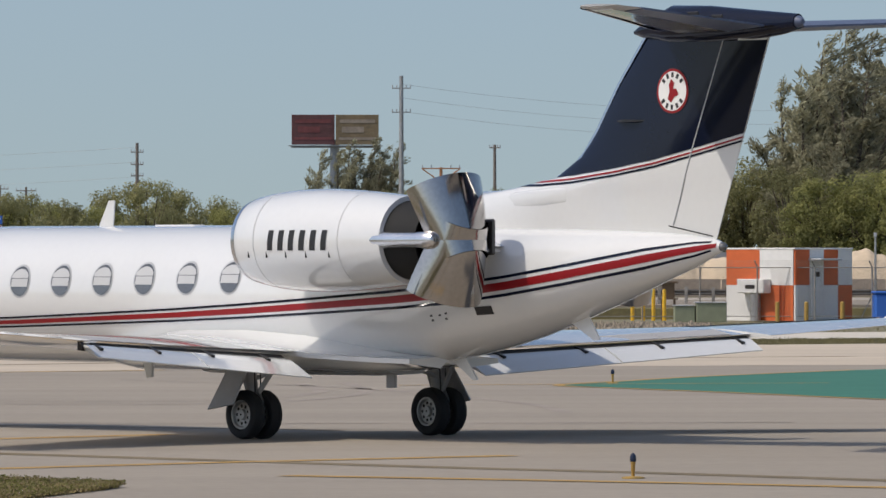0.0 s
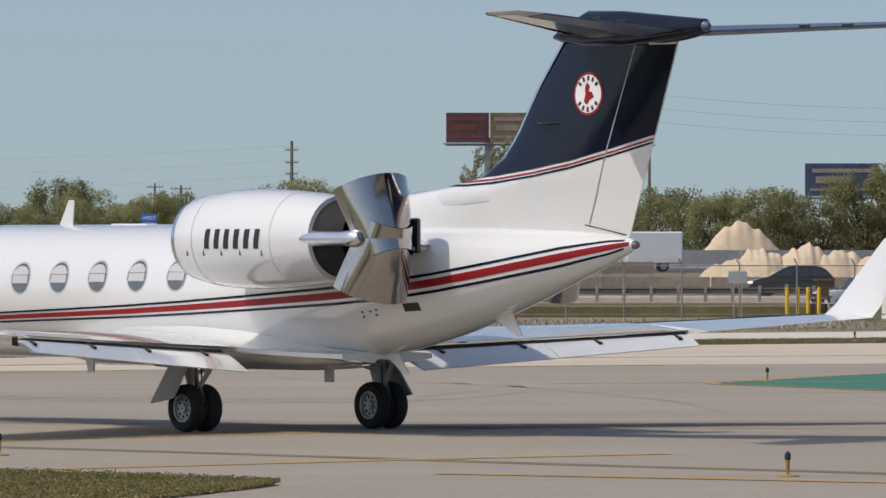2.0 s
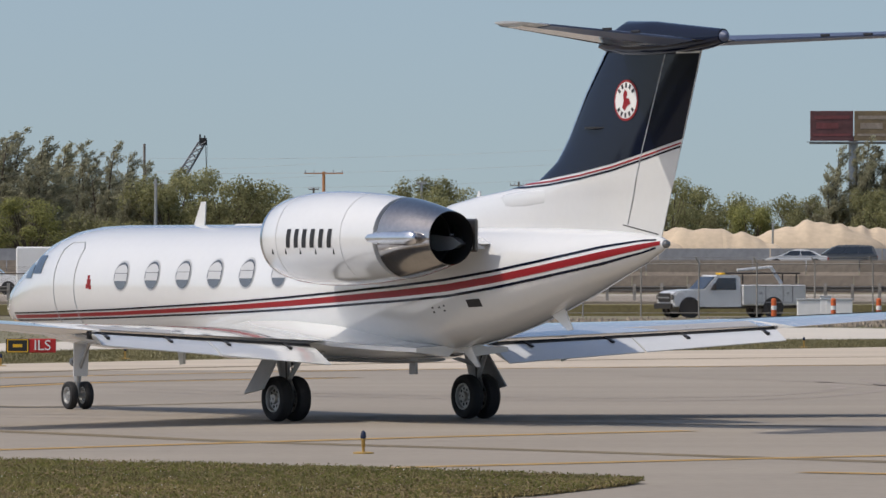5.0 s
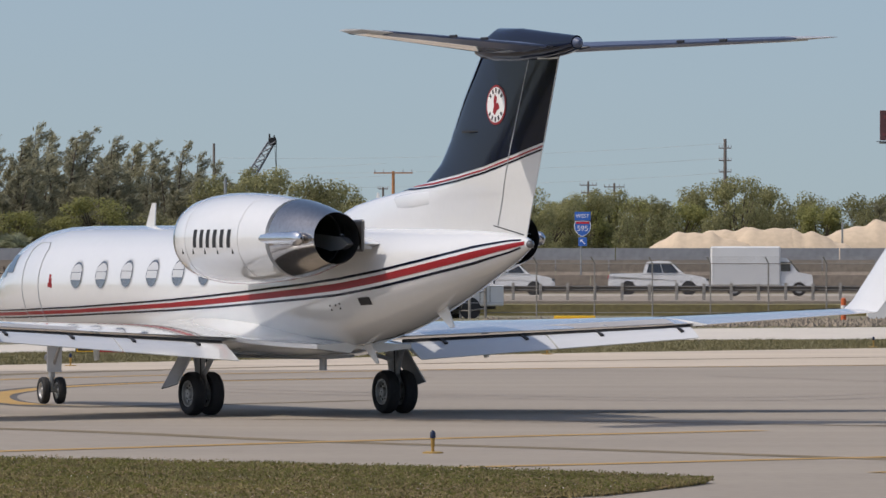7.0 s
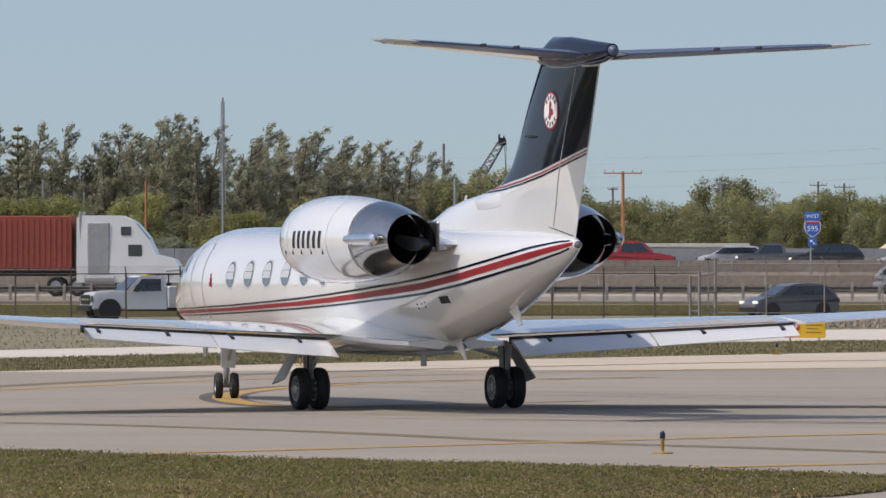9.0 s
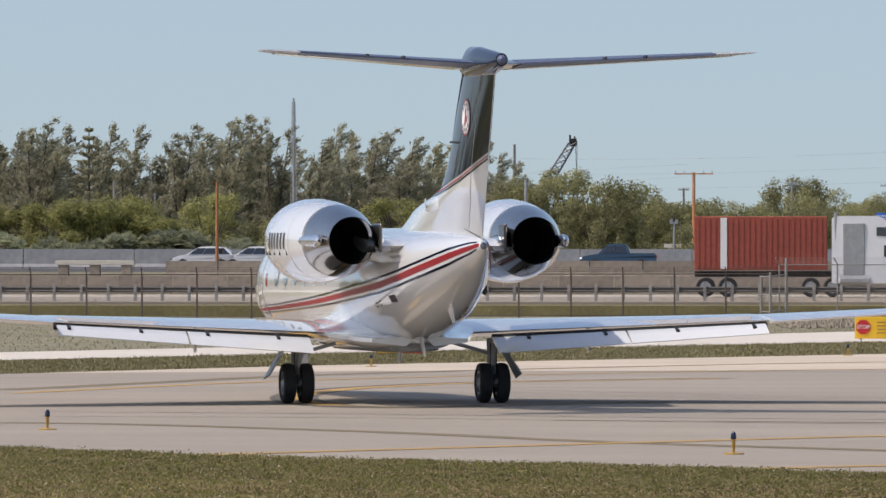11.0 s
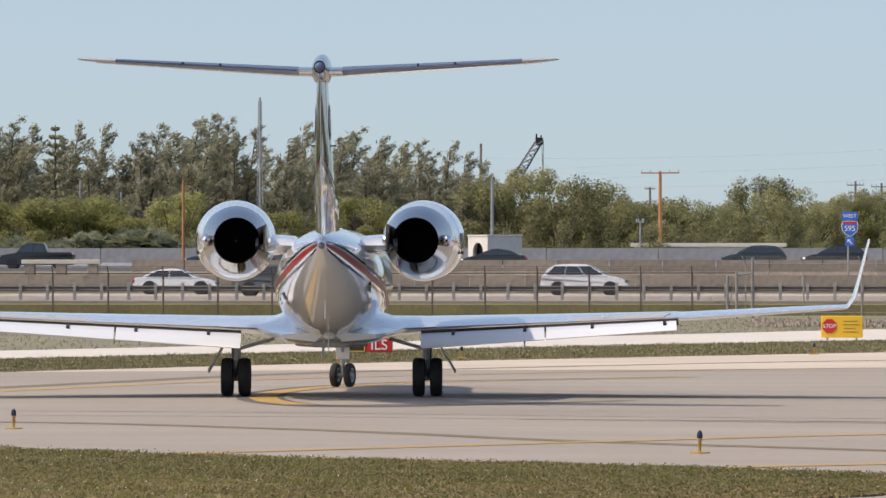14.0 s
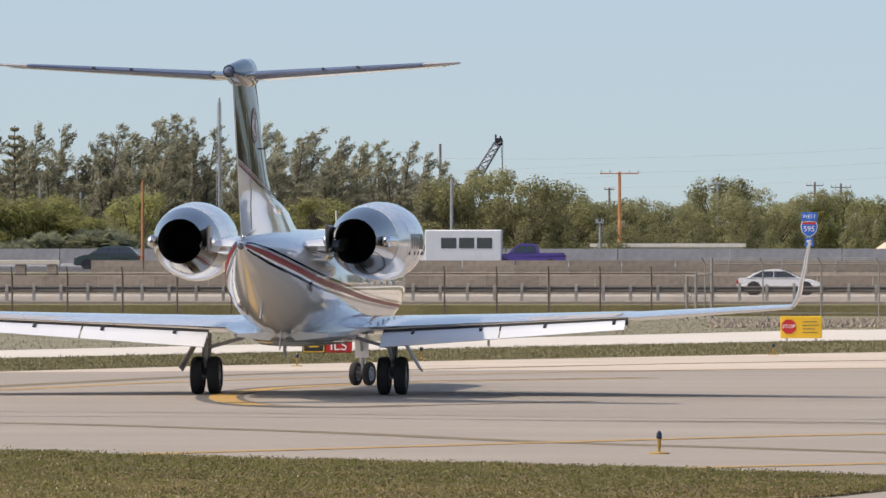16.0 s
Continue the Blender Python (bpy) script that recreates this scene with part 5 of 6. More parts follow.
# chequered equipment hut, one corner towards the field
hut = thing("equipment_hut", "red-orange and white chequered airfield equipment hut", "hut", Matrix.Translation(spot(1398, 374)) @ Matrix.Rotation(radians(45), 4, "Z"))
H_, FA, FB = 3.6, 4.6, 4.34
part("core", boxes(((FA / 2 + .05, FB / 2 + .05, H_ / 2), (FA - .02, FB - .02, H_ - .05))), CHECKW, hut)
for k, row in enumerate(((0, 0, 0, 1), (1, 0, 1, 0))):
    for i, red in enumerate(row):
        part("wall_panel", boxes((((i + .5) * FA / 4, 0, (k + .5) * H_ / 2), (FA / 4 - .015, .1, H_ / 2 - .015))), CHECKO if red else CHECKW, hut)
for k, row in enumerate(((1, 0), (0, 1))):
    for i, red in enumerate(row):
        part("wall_panel", boxes(((0, .05 + (i + .5) * FB / 2, (k + .5) * H_ / 2), (.1, FB / 2 - .015, H_ / 2 - .015))), CHECKO if red else CHECKW, hut)
part("roof_slab", boxes(((FA / 2, FB / 2, H_ + .04), (FA + .15, FB + .15, .09)), bevel=.02), CHECKW, hut)
part("door", boxes(((1.72, -.08, 1.5), (.95, .06, 2.75)), bevel=.01), CHECKW, hut, "white metal door")
part("door_handle", boxes(((2.1, -.14, 1.35), (.12, .08, .05))), STEEL, hut)
part("door_vent", boxes(((1.72, -.115, 2.35), (.3, .02, .25))), DARK, hut)
part("awning", boxes(((1.9, -.45, 3.1), (1.7, .9, .10)), bevel=.03), GREYP, hut)
part("wall_unit", boxes(((-.35, 2.35, 1.75), (.62, 1.75, .72)), bevel=.04), CHECKW, hut, "white wall-mounted air unit")
part("unit_grille", boxes(((-.67, 2.35, 1.72), (.02, .6, .2))), DARK, hut)
part("duct", rods(((-.35, 2.25, 0), (-.35, 2.25, 1.42), .27), n=14), GALV, hut, "grey metal duct")
part("conduit", rods(((-.14, .85, 0), (-.14, .85, 1.8), .05), ((-.14, .65, 0), (-.14, .65, 1.7), .04), n=6), CHECKO, hut)
for b, d in ((1368, 370), (1419, 370), (1482, 372)):
    e = thing("marker_post", "short pale wooden marker post", "marker post", Matrix.Translation(spot(b, d)), "marker posts")
    part("tube", lathe([(0, .11), (.95, .11), (1.0, .05)], 10, "z"), POSTY, e)
for b in (1113, 1132, 1150, 1169):
    e = thing("bollard", "yellow painted steel bollard", "bollard", Matrix.Translation(spot(b, 376)), "yellow bollards")
    part("pipe", lathe([(0, .10), (1.5, .10), (1.58, .07), (1.6, .01)], 12, "z"), SIGNY, e, "", True)
RUSTB = mat("brown_weathered_steel", (.13, .085, .05), .8, .1, vary=.3, bump=.1)
CABG = mat("grey_green_cabinet", (.24, .26, .17), .6, vary=.15, bump=.03)
for b, w, h in ((1205, 1.0, .8), (1252, 1.5, .95), (513, 1.35, .95), (562, 1.3, .95), (538, .5, 1.1)):
    e = thing("utility_cabinet", "pale grey-green outdoor utility cabinet", "utility cabinet", Matrix.Translation(spot(b, 366 if b > 900 else 362)), "utility cabinets")
    part("housing", boxes(((0, .3, h / 2), (w, .8, h)), bevel=.03), CABG if b > 900 else CHECKW, e)
    part("lid", boxes(((0, .3, h + .03), (w + .08, .9, .06)), bevel=.02), GREYP, e)
for b in (447, 552, 632):
    e = thing("marker_post", "orange and white marker post", "marker post", Matrix.Translation(spot(b, 350)), "marker posts")
    part("tube", lathe([(0, .12), (1.05, .12), (1.1, .06)], 12, "z"), CHECKO, e, "", True)
    part("band", lathe([(.55, .126), (.75, .126), (.75, .12)], 12, "z"), CHECKW, e, "", True)


def house(name, label, b, d, w, h, dep, wall, z0=0.0):
    e = thing(name, label, "building", Matrix.Translation(spot(b, d, z0)))
    part("wall", boxes(((0, dep / 2, h / 2), (w, dep, h))), wall, e)
    n = max(2, int(w / 4))
    for i in range(n):
        part("window", boxes(((-w / 2 + (i + .5) * w / n, -.03, h * .55), (w / n * .5, .08, h * .3))), CARGLASS, e)
    part("roof", boxes(((0, dep / 2, h + .15), (w + .6, dep + .6, .3))), wall, e)
    return e


WALLP = mat("pale_render", (.72, .68, .60), .85, vary=.12, scale=.4, fine=3, bump=.1)


def gatehouse(b, d, z0, la, lb, h):
    """A small cream block with one corner forward and an arched doorway in its sunny face."""
    e = thing("gatehouse", "cream rendered gatehouse with an arched doorway", "building", Matrix.Translation(spot(b, d, z0)) @ Matrix.Rotation(radians(35), 4, "Z"))
    part("side_wall", boxes(((la / 2, .12, h / 2), (la, .24, h))), WALLP, e)
    part("rear_wall", boxes(((la / 2, lb - .12, h / 2), (la, .24, h))), WALLP, e)
    part("end_wall", boxes(((la - .12, lb / 2, h / 2), (.24, lb - .5, h))), WALLP, e)
    c, r, zs = lb / 2, .75, 1.25
    ring = [(.25, 0), (.25, h), (lb - .25, h), (lb - .25, 0), (c + r, 0)] + [(c + r * math.cos(t), zs + r * math.sin(t)) for t in [math.pi * k / 12 for k in range(13)]] + [(c - r, 0)]
    bm = loft([[(x, y, z) for y, z in ring] for x in (0.0, .24)])
    bmesh.ops.triangulate(bm, faces=bm.faces[:])
    part("arch_wall", bm, WALLP, e)
    # dark panel behind the arch in place of the shade inside
    part("doorway", boxes(((.5, c, 1.0), (.06, 1.6, 2.0))), DARK, e, "dark panel for the shaded doorway")
    part("roof", boxes(((la / 2, lb / 2, h + .05), (la + .1, lb + .1, .12)), bevel=.02), WALLP, e)


gatehouse(-654, 586, 2.15, 3.2, 2.9, 2.5)
e = thing("concrete_block", "pale low concrete block beside the gatehouse", "concrete block", Matrix.Translation(spot(-617, 580, 2.15)))
part("block", boxes(((0, 0, .55), (2.0, 1.0, 1.1)), bevel=.04), PALEROAD, e)
part("cap", boxes(((-.4, 0, 1.2), (.7, .8, .22)), bevel=.03), PALEROAD, e)
house("warehouse", "low pale flat-roofed building behind trees", 1175, 700, 13, rise(62, 700), 8, WALLP)
house("warehouse", "low pale flat-roofed building behind trees", -264, 612, 12.2, rise(24, 612) - .3, 8, WALLP)


# ---- trees ----
def crown_mesh(name, clumps, leaves, size, material, seed, flat=.8, thin=.6):
    """Many small leaf pieces scattered over clumps (x, y, z, rx, rz)."""
    rng = np.random.default_rng(seed)
    V = []
    for cx, cy, cz, rx, rz in clumps:
        n = int(leaves)
        u = rng.normal(0, 1, (n, 3))
        u /= np.linalg.norm(u, axis=1)[:, None]
        r = rng.uniform(.35, 1.08, (n, 1)) ** .6
        c = np.array([cx, cy, cz]) + u * r * np.array([rx, rx * flat, rz])
        # leaves lie like loose shingles, facing out of the clump and a little upwards
        face = u + rng.normal(0, .42, (n, 3)) + np.array([0, 0, .35])
        face /= np.linalg.norm(face, axis=1)[:, None]
        a = np.cross(face, rng.normal(0, 1, (n, 3)))
        a /= np.linalg.norm(a, axis=1)[:, None]
        b = np.cross(face, a)
        s = size * rng.uniform(.5, 1.4, (n, 1))
        q = np.stack([c - a * s, c + b * s * thin, c + a * s, c - b * s * thin], 1)
        V.append(q)
    V = np.concatenate(V).reshape(-1, 3)
    me = bpy.data.meshes.new(name)
    me.from_pydata(V.tolist(), [], np.arange(len(V)).reshape(-1, 4).tolist())
    me.materials.append(material)
    return me


def casuarina(seed):
    """A feathery tree 10 units tall: a few leaning leaders, each a loose plume of drooping needle sprays."""
    rng = random.Random(seed)
    nr = np.random.default_rng(seed)
    e = thing("tree", "feathery tree", "tree")
    limbs, V = [((0, 0, 0), (.15, 0, 2.6), .28, .2)], []

    def spray(p, q, count, spread):
        u = nr.uniform(.15, 1.08, (count, 1))
        p, q = np.array(p), np.array(q)
        c = p + (q - p) * u + nr.normal(0, spread, (count, 3)) * (1.15 - .6 * u)
        ax = (q - p) / np.linalg.norm(q - p) * .8 + nr.normal(0, .45, (count, 3)) + np.array([.15, 0, .1])
        ax /= np.linalg.norm(ax, axis=1)[:, None]
        # needle tufts turn their broad side out of the crown
        out = (c - np.array([.3, 0, 0])) * np.array([1, 1, 0])
        out /= np.linalg.norm(out, axis=1)[:, None] + .05
        bx = np.cross(ax, out + np.array([0, 0, .45]) + nr.normal(0, .4, (count, 3)))
        bx /= np.linalg.norm(bx, axis=1)[:, None]
        sz = nr.uniform(.07, .19, (count, 1))
        V.append(np.stack([c - ax * sz, c + bx * sz * .26, c + ax * sz, c - bx * sz * .26], 1))

    heights = [9.5, rng.uniform(7.6, 9.2), rng.uniform(6.2, 8.6), rng.uniform(5.0, 7.4), rng.uniform(4.0, 6.5)]
    for k, hz in enumerate(heights):
        a = k * 2.5 + rng.uniform(-.5, .5)
        r = (.35, 1.1, 1.5, 1.9, 2.2)[k]
        tip = (r * math.cos(a) + .5 + rng.uniform(0, .6), r * math.sin(a), hz)
        low = (.1, 0, rng.uniform(1.2, 2.6))
        limbs.append((low, tip, .15, .02))
        n = int(10 + hz * 1.5)
        for i in range(n):
            u = .18 + .84 * i / (n - 1)
            c = tuple(low[j] + (tip[j] - low[j]) * u for j in range(3))
            ln = (.35 + 1.5 * max(0, 1 - u) ** .7) * rng.uniform(.45, 1.15)
            b = rng.uniform(0, 6.28)
            q = (c[0] + ln * math.cos(b) + .25, c[1] + ln * math.sin(b), c[2] + ln * rng.uniform(.25, .95) + .1)
            limbs.append((c, q, .03, .008))
            spray(c, q, int(45 + 60 * ln), .12 + .06 * ln)
    for i in range(14):
        b, z = rng.uniform(0, 6.28), rng.uniform(1.0, 4.5)
        ln = rng.uniform(1.0, 2.3)
        q = (ln * math.cos(b) + .2, ln * math.sin(b), z + ln * rng.uniform(.1, .6))
        limbs.append(((.1, 0, z), q, .05, .01))
        spray((.1, 0, z), q, 170, .24)
    part("trunk", rods(*limbs, n=5), BARK, e)
    V = np.concatenate(V).reshape(-1, 3)
    me = bpy.data.meshes.new("crown")
    me.from_pydata(V.tolist(), [], np.arange(len(V)).reshape(-1, 4).tolist())
    me.materials.append(PINE)
    o = new("crown", me)
    o.parent = e
    return e


def palmetto(seed):
    """A low fan palm: bent trunks with heads of stiff folded fans, 10 units tall."""
    rng = random.Random(seed)
    e = thing("palmetto", "silvery green fan palm", "palm")
    limbs, v, f = [], [], []
    for k in range(3):
        hx, hy, hz = rng.uniform(-2.6, 2.6), rng.uniform(-1, 1), rng.uniform(3.5, 6.5)
        limbs.append(((hx * .6, hy * .6, 0), (hx, hy, hz), .45, .35))
        head = Vector((hx, hy, hz))
        for i in range(26):
            a, el = rng.uniform(0, 6.28), rng.uniform(-.7, 1.3)
            out = Vector((math.cos(a) * math.cos(el), math.sin(a) * math.cos(el), math.sin(el)))
            c = head + out * rng.uniform(1.4, 2.1)
            limbs.append((tuple(head), tuple(c), .05, .03))
            sidev = out.cross(Vector((0, 0, 1))).normalized()
            for j in range(11):
                w = (j - 5) * .27
                tip = c + (out * math.cos(w) + sidev * math.sin(w)) * rng.uniform(1.3, 1.7) - Vector((0, 0, .35))
                mid = c.lerp(tip, .5) + Vector((0, 0, .12))
                n = len(v)
                q = (sidev * math.cos(w) - out * math.sin(w)) * .11
                v += [tuple(c), tuple(mid + q), tuple(tip), tuple(mid - q)]
                f.append((n, n + 1, n + 2, n + 3))
    part("trunk", rods(*limbs, n=5), BARK, e)
    me = bpy.data.meshes.new("crown")
    me.from_pydata(v, [], f)
    me.materials.append(PALMG)
    o = new("crown", me)
    o.parent = e
    return e


def make_tree(kind, seed):
    """A tree about 10 m tall, in parts; returned at the origin."""
    rng = random.Random(seed)
    limbs, clumps = [], []
    if kind == "pine":
        return casuarina(seed)
    elif kind == "fir":
        limbs.append(((0, 0, 0), (0, 0, 9.8), .2, .03))
        for i in range(17):
            z = 1.5 + i * .5
            s = (10 - z) * .25 + .12
            for k in range(6):
                a = k * 1.047 + i * .7
                limbs.append(((0, 0, z), (s * math.cos(a), s * math.sin(a), z + .30 * s), .035, .012))
                for q in (.35, .6, .82, 1.0):
                    clumps.append((s * q * math.cos(a), s * q * math.sin(a), z + .05 + .28 * s * q * q, .13 * s + .05, .07))
        leaves, size, material = 22, .09, PINE
    elif kind == "bush":
        for i in range(26):
            a, r = rng.uniform(0, 6.28), rng.uniform(0, 4.2)
            z = rng.uniform(1.2, 8.0 - r * .9)
            clumps.append((r * math.cos(a), r * math.sin(a) * .6, z, rng.uniform(1.0, 1.9), rng.uniform(.9, 1.6)))
            limbs.append(((r * .2 * math.cos(a), 0, 0), (r * math.cos(a), r * math.sin(a) * .6, z), .12, .03))
        leaves, size, material = 270, .135, LEAF
    else:
        limbs.append(((0, 0, 0), (.1, 0, 3.2), .32, .22))
        for i in range(38):
            a = rng.uniform(0, 6.28)
            z = rng.uniform(2.6, 9.2)
            s = math.sqrt(max(.2, 1 - ((z - 5.6) / 4.6) ** 2)) * rng.uniform(.5, 1.0) * 4.0
            limbs.append(((.1, 0, rng.uniform(2.2, 4)), (s * math.cos(a), s * math.sin(a) * .7, z), .10, .02))
            clumps.append((s * math.cos(a), s * math.sin(a) * .7, z, rng.uniform(.8, 1.5), rng.uniform(.6, 1.1)))
        leaves, size, material = 250, .12, LEAF
    if kind == "palmetto":
        return palmetto(seed)
    if kind in ("lime",):
        material = LIME
    e = thing("tree" if kind != "bush" else "bush", "green tree beside the highway", "tree")
    part("trunk", rods(*limbs, n=6), BARK, e)
    o = new("crown", crown_mesh("crown", clumps, leaves, size, material, seed, .8))
    o.parent = e
    return e


PROTO = {k: [make_tree(k, 10 * i + j) for j in range(n)] for i, (k, n) in enumerate((("pine", 6), ("fir", 1), ("bush", 3), ("round", 3), ("lime", 2), ("palmetto", 2)))}
LABEL = {"pine": "feathery dark green casuarina tree", "fir": "narrow conifer with level branches", "bush": "dense olive-green bush beside the highway", "round": "broad green tree with a rounded crown", "lime": "bright yellow-green broad tree", "palmetto": "silvery green fan palm beside the highway"}
used = set()


def tree(kind, b, d, top, wide=1.0):
    """A tree whose tip stands top units above the level."""
    h = rise(top, d) / 9.8
    protos = PROTO[kind]
    i = int(abs(b * 7 + d)) % len(protos)
    m = Matrix.Translation(spot(b, d)) @ Matrix.Rotation((b * 1.7 + d) % 6.28 if kind != "pine" else math.sin(b) * .7, 4, "Z") @ Matrix.Diagonal((h * wide, h * wide, h, 1))
    src = protos[i]
    if src.name not in used:
        used.add(src.name)
        src.matrix_basis = m
        t = src
    else:
        t = copy_thing(src, m)
        t.matrix_basis = m
    return tagged(t, LABEL[kind], {"bush": "bush", "palmetto": "palm"}.get(kind, "tree"), "trees along the highway")


rt = random.Random(5)
for b, top in ((-1700, 225), (-1640, 235), (-1580, 220), (-1520, 238), (-1490, 228), (-1410, 232), (-1352, 226), (-1300, 214), (-1262, 230), (-1210, 240), (-1175, 246), (-1140, 236), (-1096, 226), (-1030, 205),
               (-1000, 228), (-985, 215), (-940, 212), (-915, 220), (-868, 205), (-842, 196), (-800, 200), (-772, 178), (-745, 196), (-712, 178), (-690, 165)):
    tree("pine", b, rt.uniform(660, 720), top, rt.uniform(.9, 1.15))
for b in range(-1715, -700, 70):
    tree("pine", b + rt.uniform(-14, 14), rt.uniform(730, 760), np.interp(b, (-1200, -690), (205, 150)) * rt.uniform(.8, 1.0), 1.15)
tree("fir", -1416, 650, 232, .85)
for b in range(-1720, -690, 58):
    tree("lime" if (b // 58) % 3 == 0 else "bush", b + rt.uniform(-20, 20), rt.uniform(640, 665), rt.uniform(78, 118), 1.2)
for b, top in ((-1480, 105), (-1420, 92), (-1370, 108), (-1330, 80), (-1290, 75), (-1160, 70), (-1230, 72)):
    tree("lime" if b < -1280 else "bush", b, 615, top, 1.25)
for b, top in ((-1560, 70), (-1515, 62), (-1455, 70), (-1405, 76), (-1350, 70), (-1300, 74), (-1262, 80), (-1228, 72), (-1185, 66), (-1145, 72), (-1010, 66)):
    tree("palmetto", b, 604, top, 1.0)
for b, top in ((-660, 140), (-620, 150), (-570, 155), (-520, 148), (-485, 140), (-440, 118)):
    tree("round", b, rt.uniform(640, 690), top, 1.0)
for b in range(-700, -60, 42):
    tree("bush", b + rt.uniform(-15, 15), rt.uniform(600, 660), rt.uniform(62, 100), .75)
for b in range(-450, -60, 37):
    tree("bush" if b % 2 else "round", b, rt.uniform(660, 690), rt.uniform(92, 110), 1.1)
for b in range(-700, 620, 52):
    tree("bush", b + rt.uniform(-14, 14), rt.uniform(765, 800), np.interp(b, (-700, -450, -300, 600), (135, 120, 98, 95)) * rt.uniform(.85, 1.1), 1.0)
for b, top in ((-400, 105), (-340, 112), (-300, 105), (-200, 125), (-166, 140), (-120, 128), (-60, 105), (-10, 112), (35, 118)):
    tree("round", b, rt.uniform(680, 740), top, .9)
for b, top in ((-90, 100), (-50, 112), (0, 95), (60, 108), (100, 112), (150, 100), (215, 135), (262, 140), (310, 130), (355, 118), (405, 95), (445, 100), (490, 118), (530, 110)):
    tree("round" if int(b) % 3 else "lime", b, rt.uniform(660, 760), top, .95)
for b in range(-80, 1700, 48):
    tree("bush", b + rt.uniform(-15, 15), rt.uniform(680, 760), rt.uniform(45, 85), .8)
for b, top in ((545, 190), (590, 205), (625, 215), (650, 195), (672, 200)):
    tree("pine", b, 700, top, .9)
for b, top in ((620, 120), (680, 132), (740, 125), (800, 105), (850, 118), (905, 125), (950, 118), (990, 110), (1040, 128), (1085, 125)):
    tree("round", b, rt.uniform(640, 700), top, .95)
for b, top in ((1120, 120), (1170, 100), (1250, 160), (1310, 178), (1350, 190), (1395, 165), (1440, 150), (1500, 160), (1560, 155)):
    tree("round", b, rt.uniform(620, 700), top, .95)
for b, top in ((1385, 330), (1412, 385), (1450, 405), (1490, 395), (1510, 340), (1435, 300), (1530, 380), (1570, 400), (1620, 390)):
    tree("pine", b, rt.uniform(640, 680), top, 1.05)
for b, top in ((1470, 150), (1520, 165), (1580, 170), (1440, 110)):
    tree("lime", b, 600, top, 1.0)
for b, top in ((60, 110), (110, 118), (150, 112), (230, 130), (285, 138), (340, 120)):
    tree("bush", b, 640, top, .6)

# woods added beyond the view on both sides: close the horizon, darken reflections
for sgn in (-1, 1):
    rg = random.Random(40 + sgn)
    cl = []
    for i in range(330):
        an = radians(rg.uniform(8.5, 100))
        d = rg.uniform(430, 700) if an < 1.0 else rg.uniform(300, 600)
        h = d * rg.uniform(.008, .034)
        for k in range(2):
            cl.append((sgn * d * math.sin(an) + rg.uniform(-6, 6), d * math.cos(an), h * (.35 + .4 * k), rg.uniform(5, 9), h * .4))
    tagged(new("woods", crown_mesh("woods", cl, 60, 1.5, LEAF, 50 + sgn)), "unseen green woods added around the field for reflections", "woods", kind="stuff")

DOOR_ROWS = [(0, 66), (1.5, 66), (2.3, 65), (2.7, 50), (3.0, 36), (3.3, 24), (3.5, 18), (3.7, 12), (4.2, 2), (4.6, 0), (10, 0), (16, 0)]


# ---- vehicles ----
def car_paint(name, c):
    return mat(name, c, .3, vary=.08, scale=1, bump=0, coat=.6)


PAINT = {"white": car_paint("car_white", (.72, .72, .71)), "black": car_paint("car_black", (.018, .02, .022)), "grey": car_paint("car_grey", (.11, .115, .12)), "silver": car_paint("car_silver", (.42, .43, .44)),
         "blue": car_paint("car_blue", (.02, .06, .11)), "red": car_paint("car_red", (.40, .02, .02)), "purple": car_paint("car_purple", (.07, .03, .24)), "green": car_paint("car_dark_green", (.03, .05, .045)), "rust": mat("container_paint", (.30, .065, .04), .65, vary=.2, scale=.5, fine=4, bump=.1)}

# kind: length, width, bonnet height, roof height, then cabin: x of base rear, roof rear, roof front, base front (from the rear bumper)
SHAPE = {"sedan": (4.85, 1.84, .96, 1.46, .45, 1.50, 2.65, 3.75), "suv": (4.85, 1.92, 1.10, 1.72, .08, .75, 2.70, 3.75), "pickup": (5.7, 1.95, 1.18, 1.90, 1.95, 2.2, 3.55, 4.3), "minivan": (5.0, 1.9, 1.1, 1.78, .1, .4, 3.1, 4.2)}


def car_wheel(v, x, y, r=.34):
    w = part("wheel", lathe([(-.10, r * .62), (-.11, r * .9), (-.07, r), (.07, r), (.11, r * .9), (.10, r * .62)], 18, "y"), RUBBER, v, "black tyre", True, pose(x, y, r))
    part("rim", lathe([(-.09, r * .02), (-.08, r * .62), (.08, r * .62), (.09, r * .02)], 14, "y"), GALV, w)


def slab(pts, w0, w1=None, bm=None, inset=0.0):
    """Extrude a side outline (x, z) across the width; w1 narrows the upper half."""
    w1 = w1 or w0
    zs = [p[1] for p in pts]
    lo, hi = min(zs), max(zs)
    def half(z):
        return (w0 + (w1 - w0) * (z - lo) / (hi - lo)) / 2
    return loft([[(x, -half(z), z) for x, z in pts], [(x, half(z), z) for x, z in pts]], bm=bm)


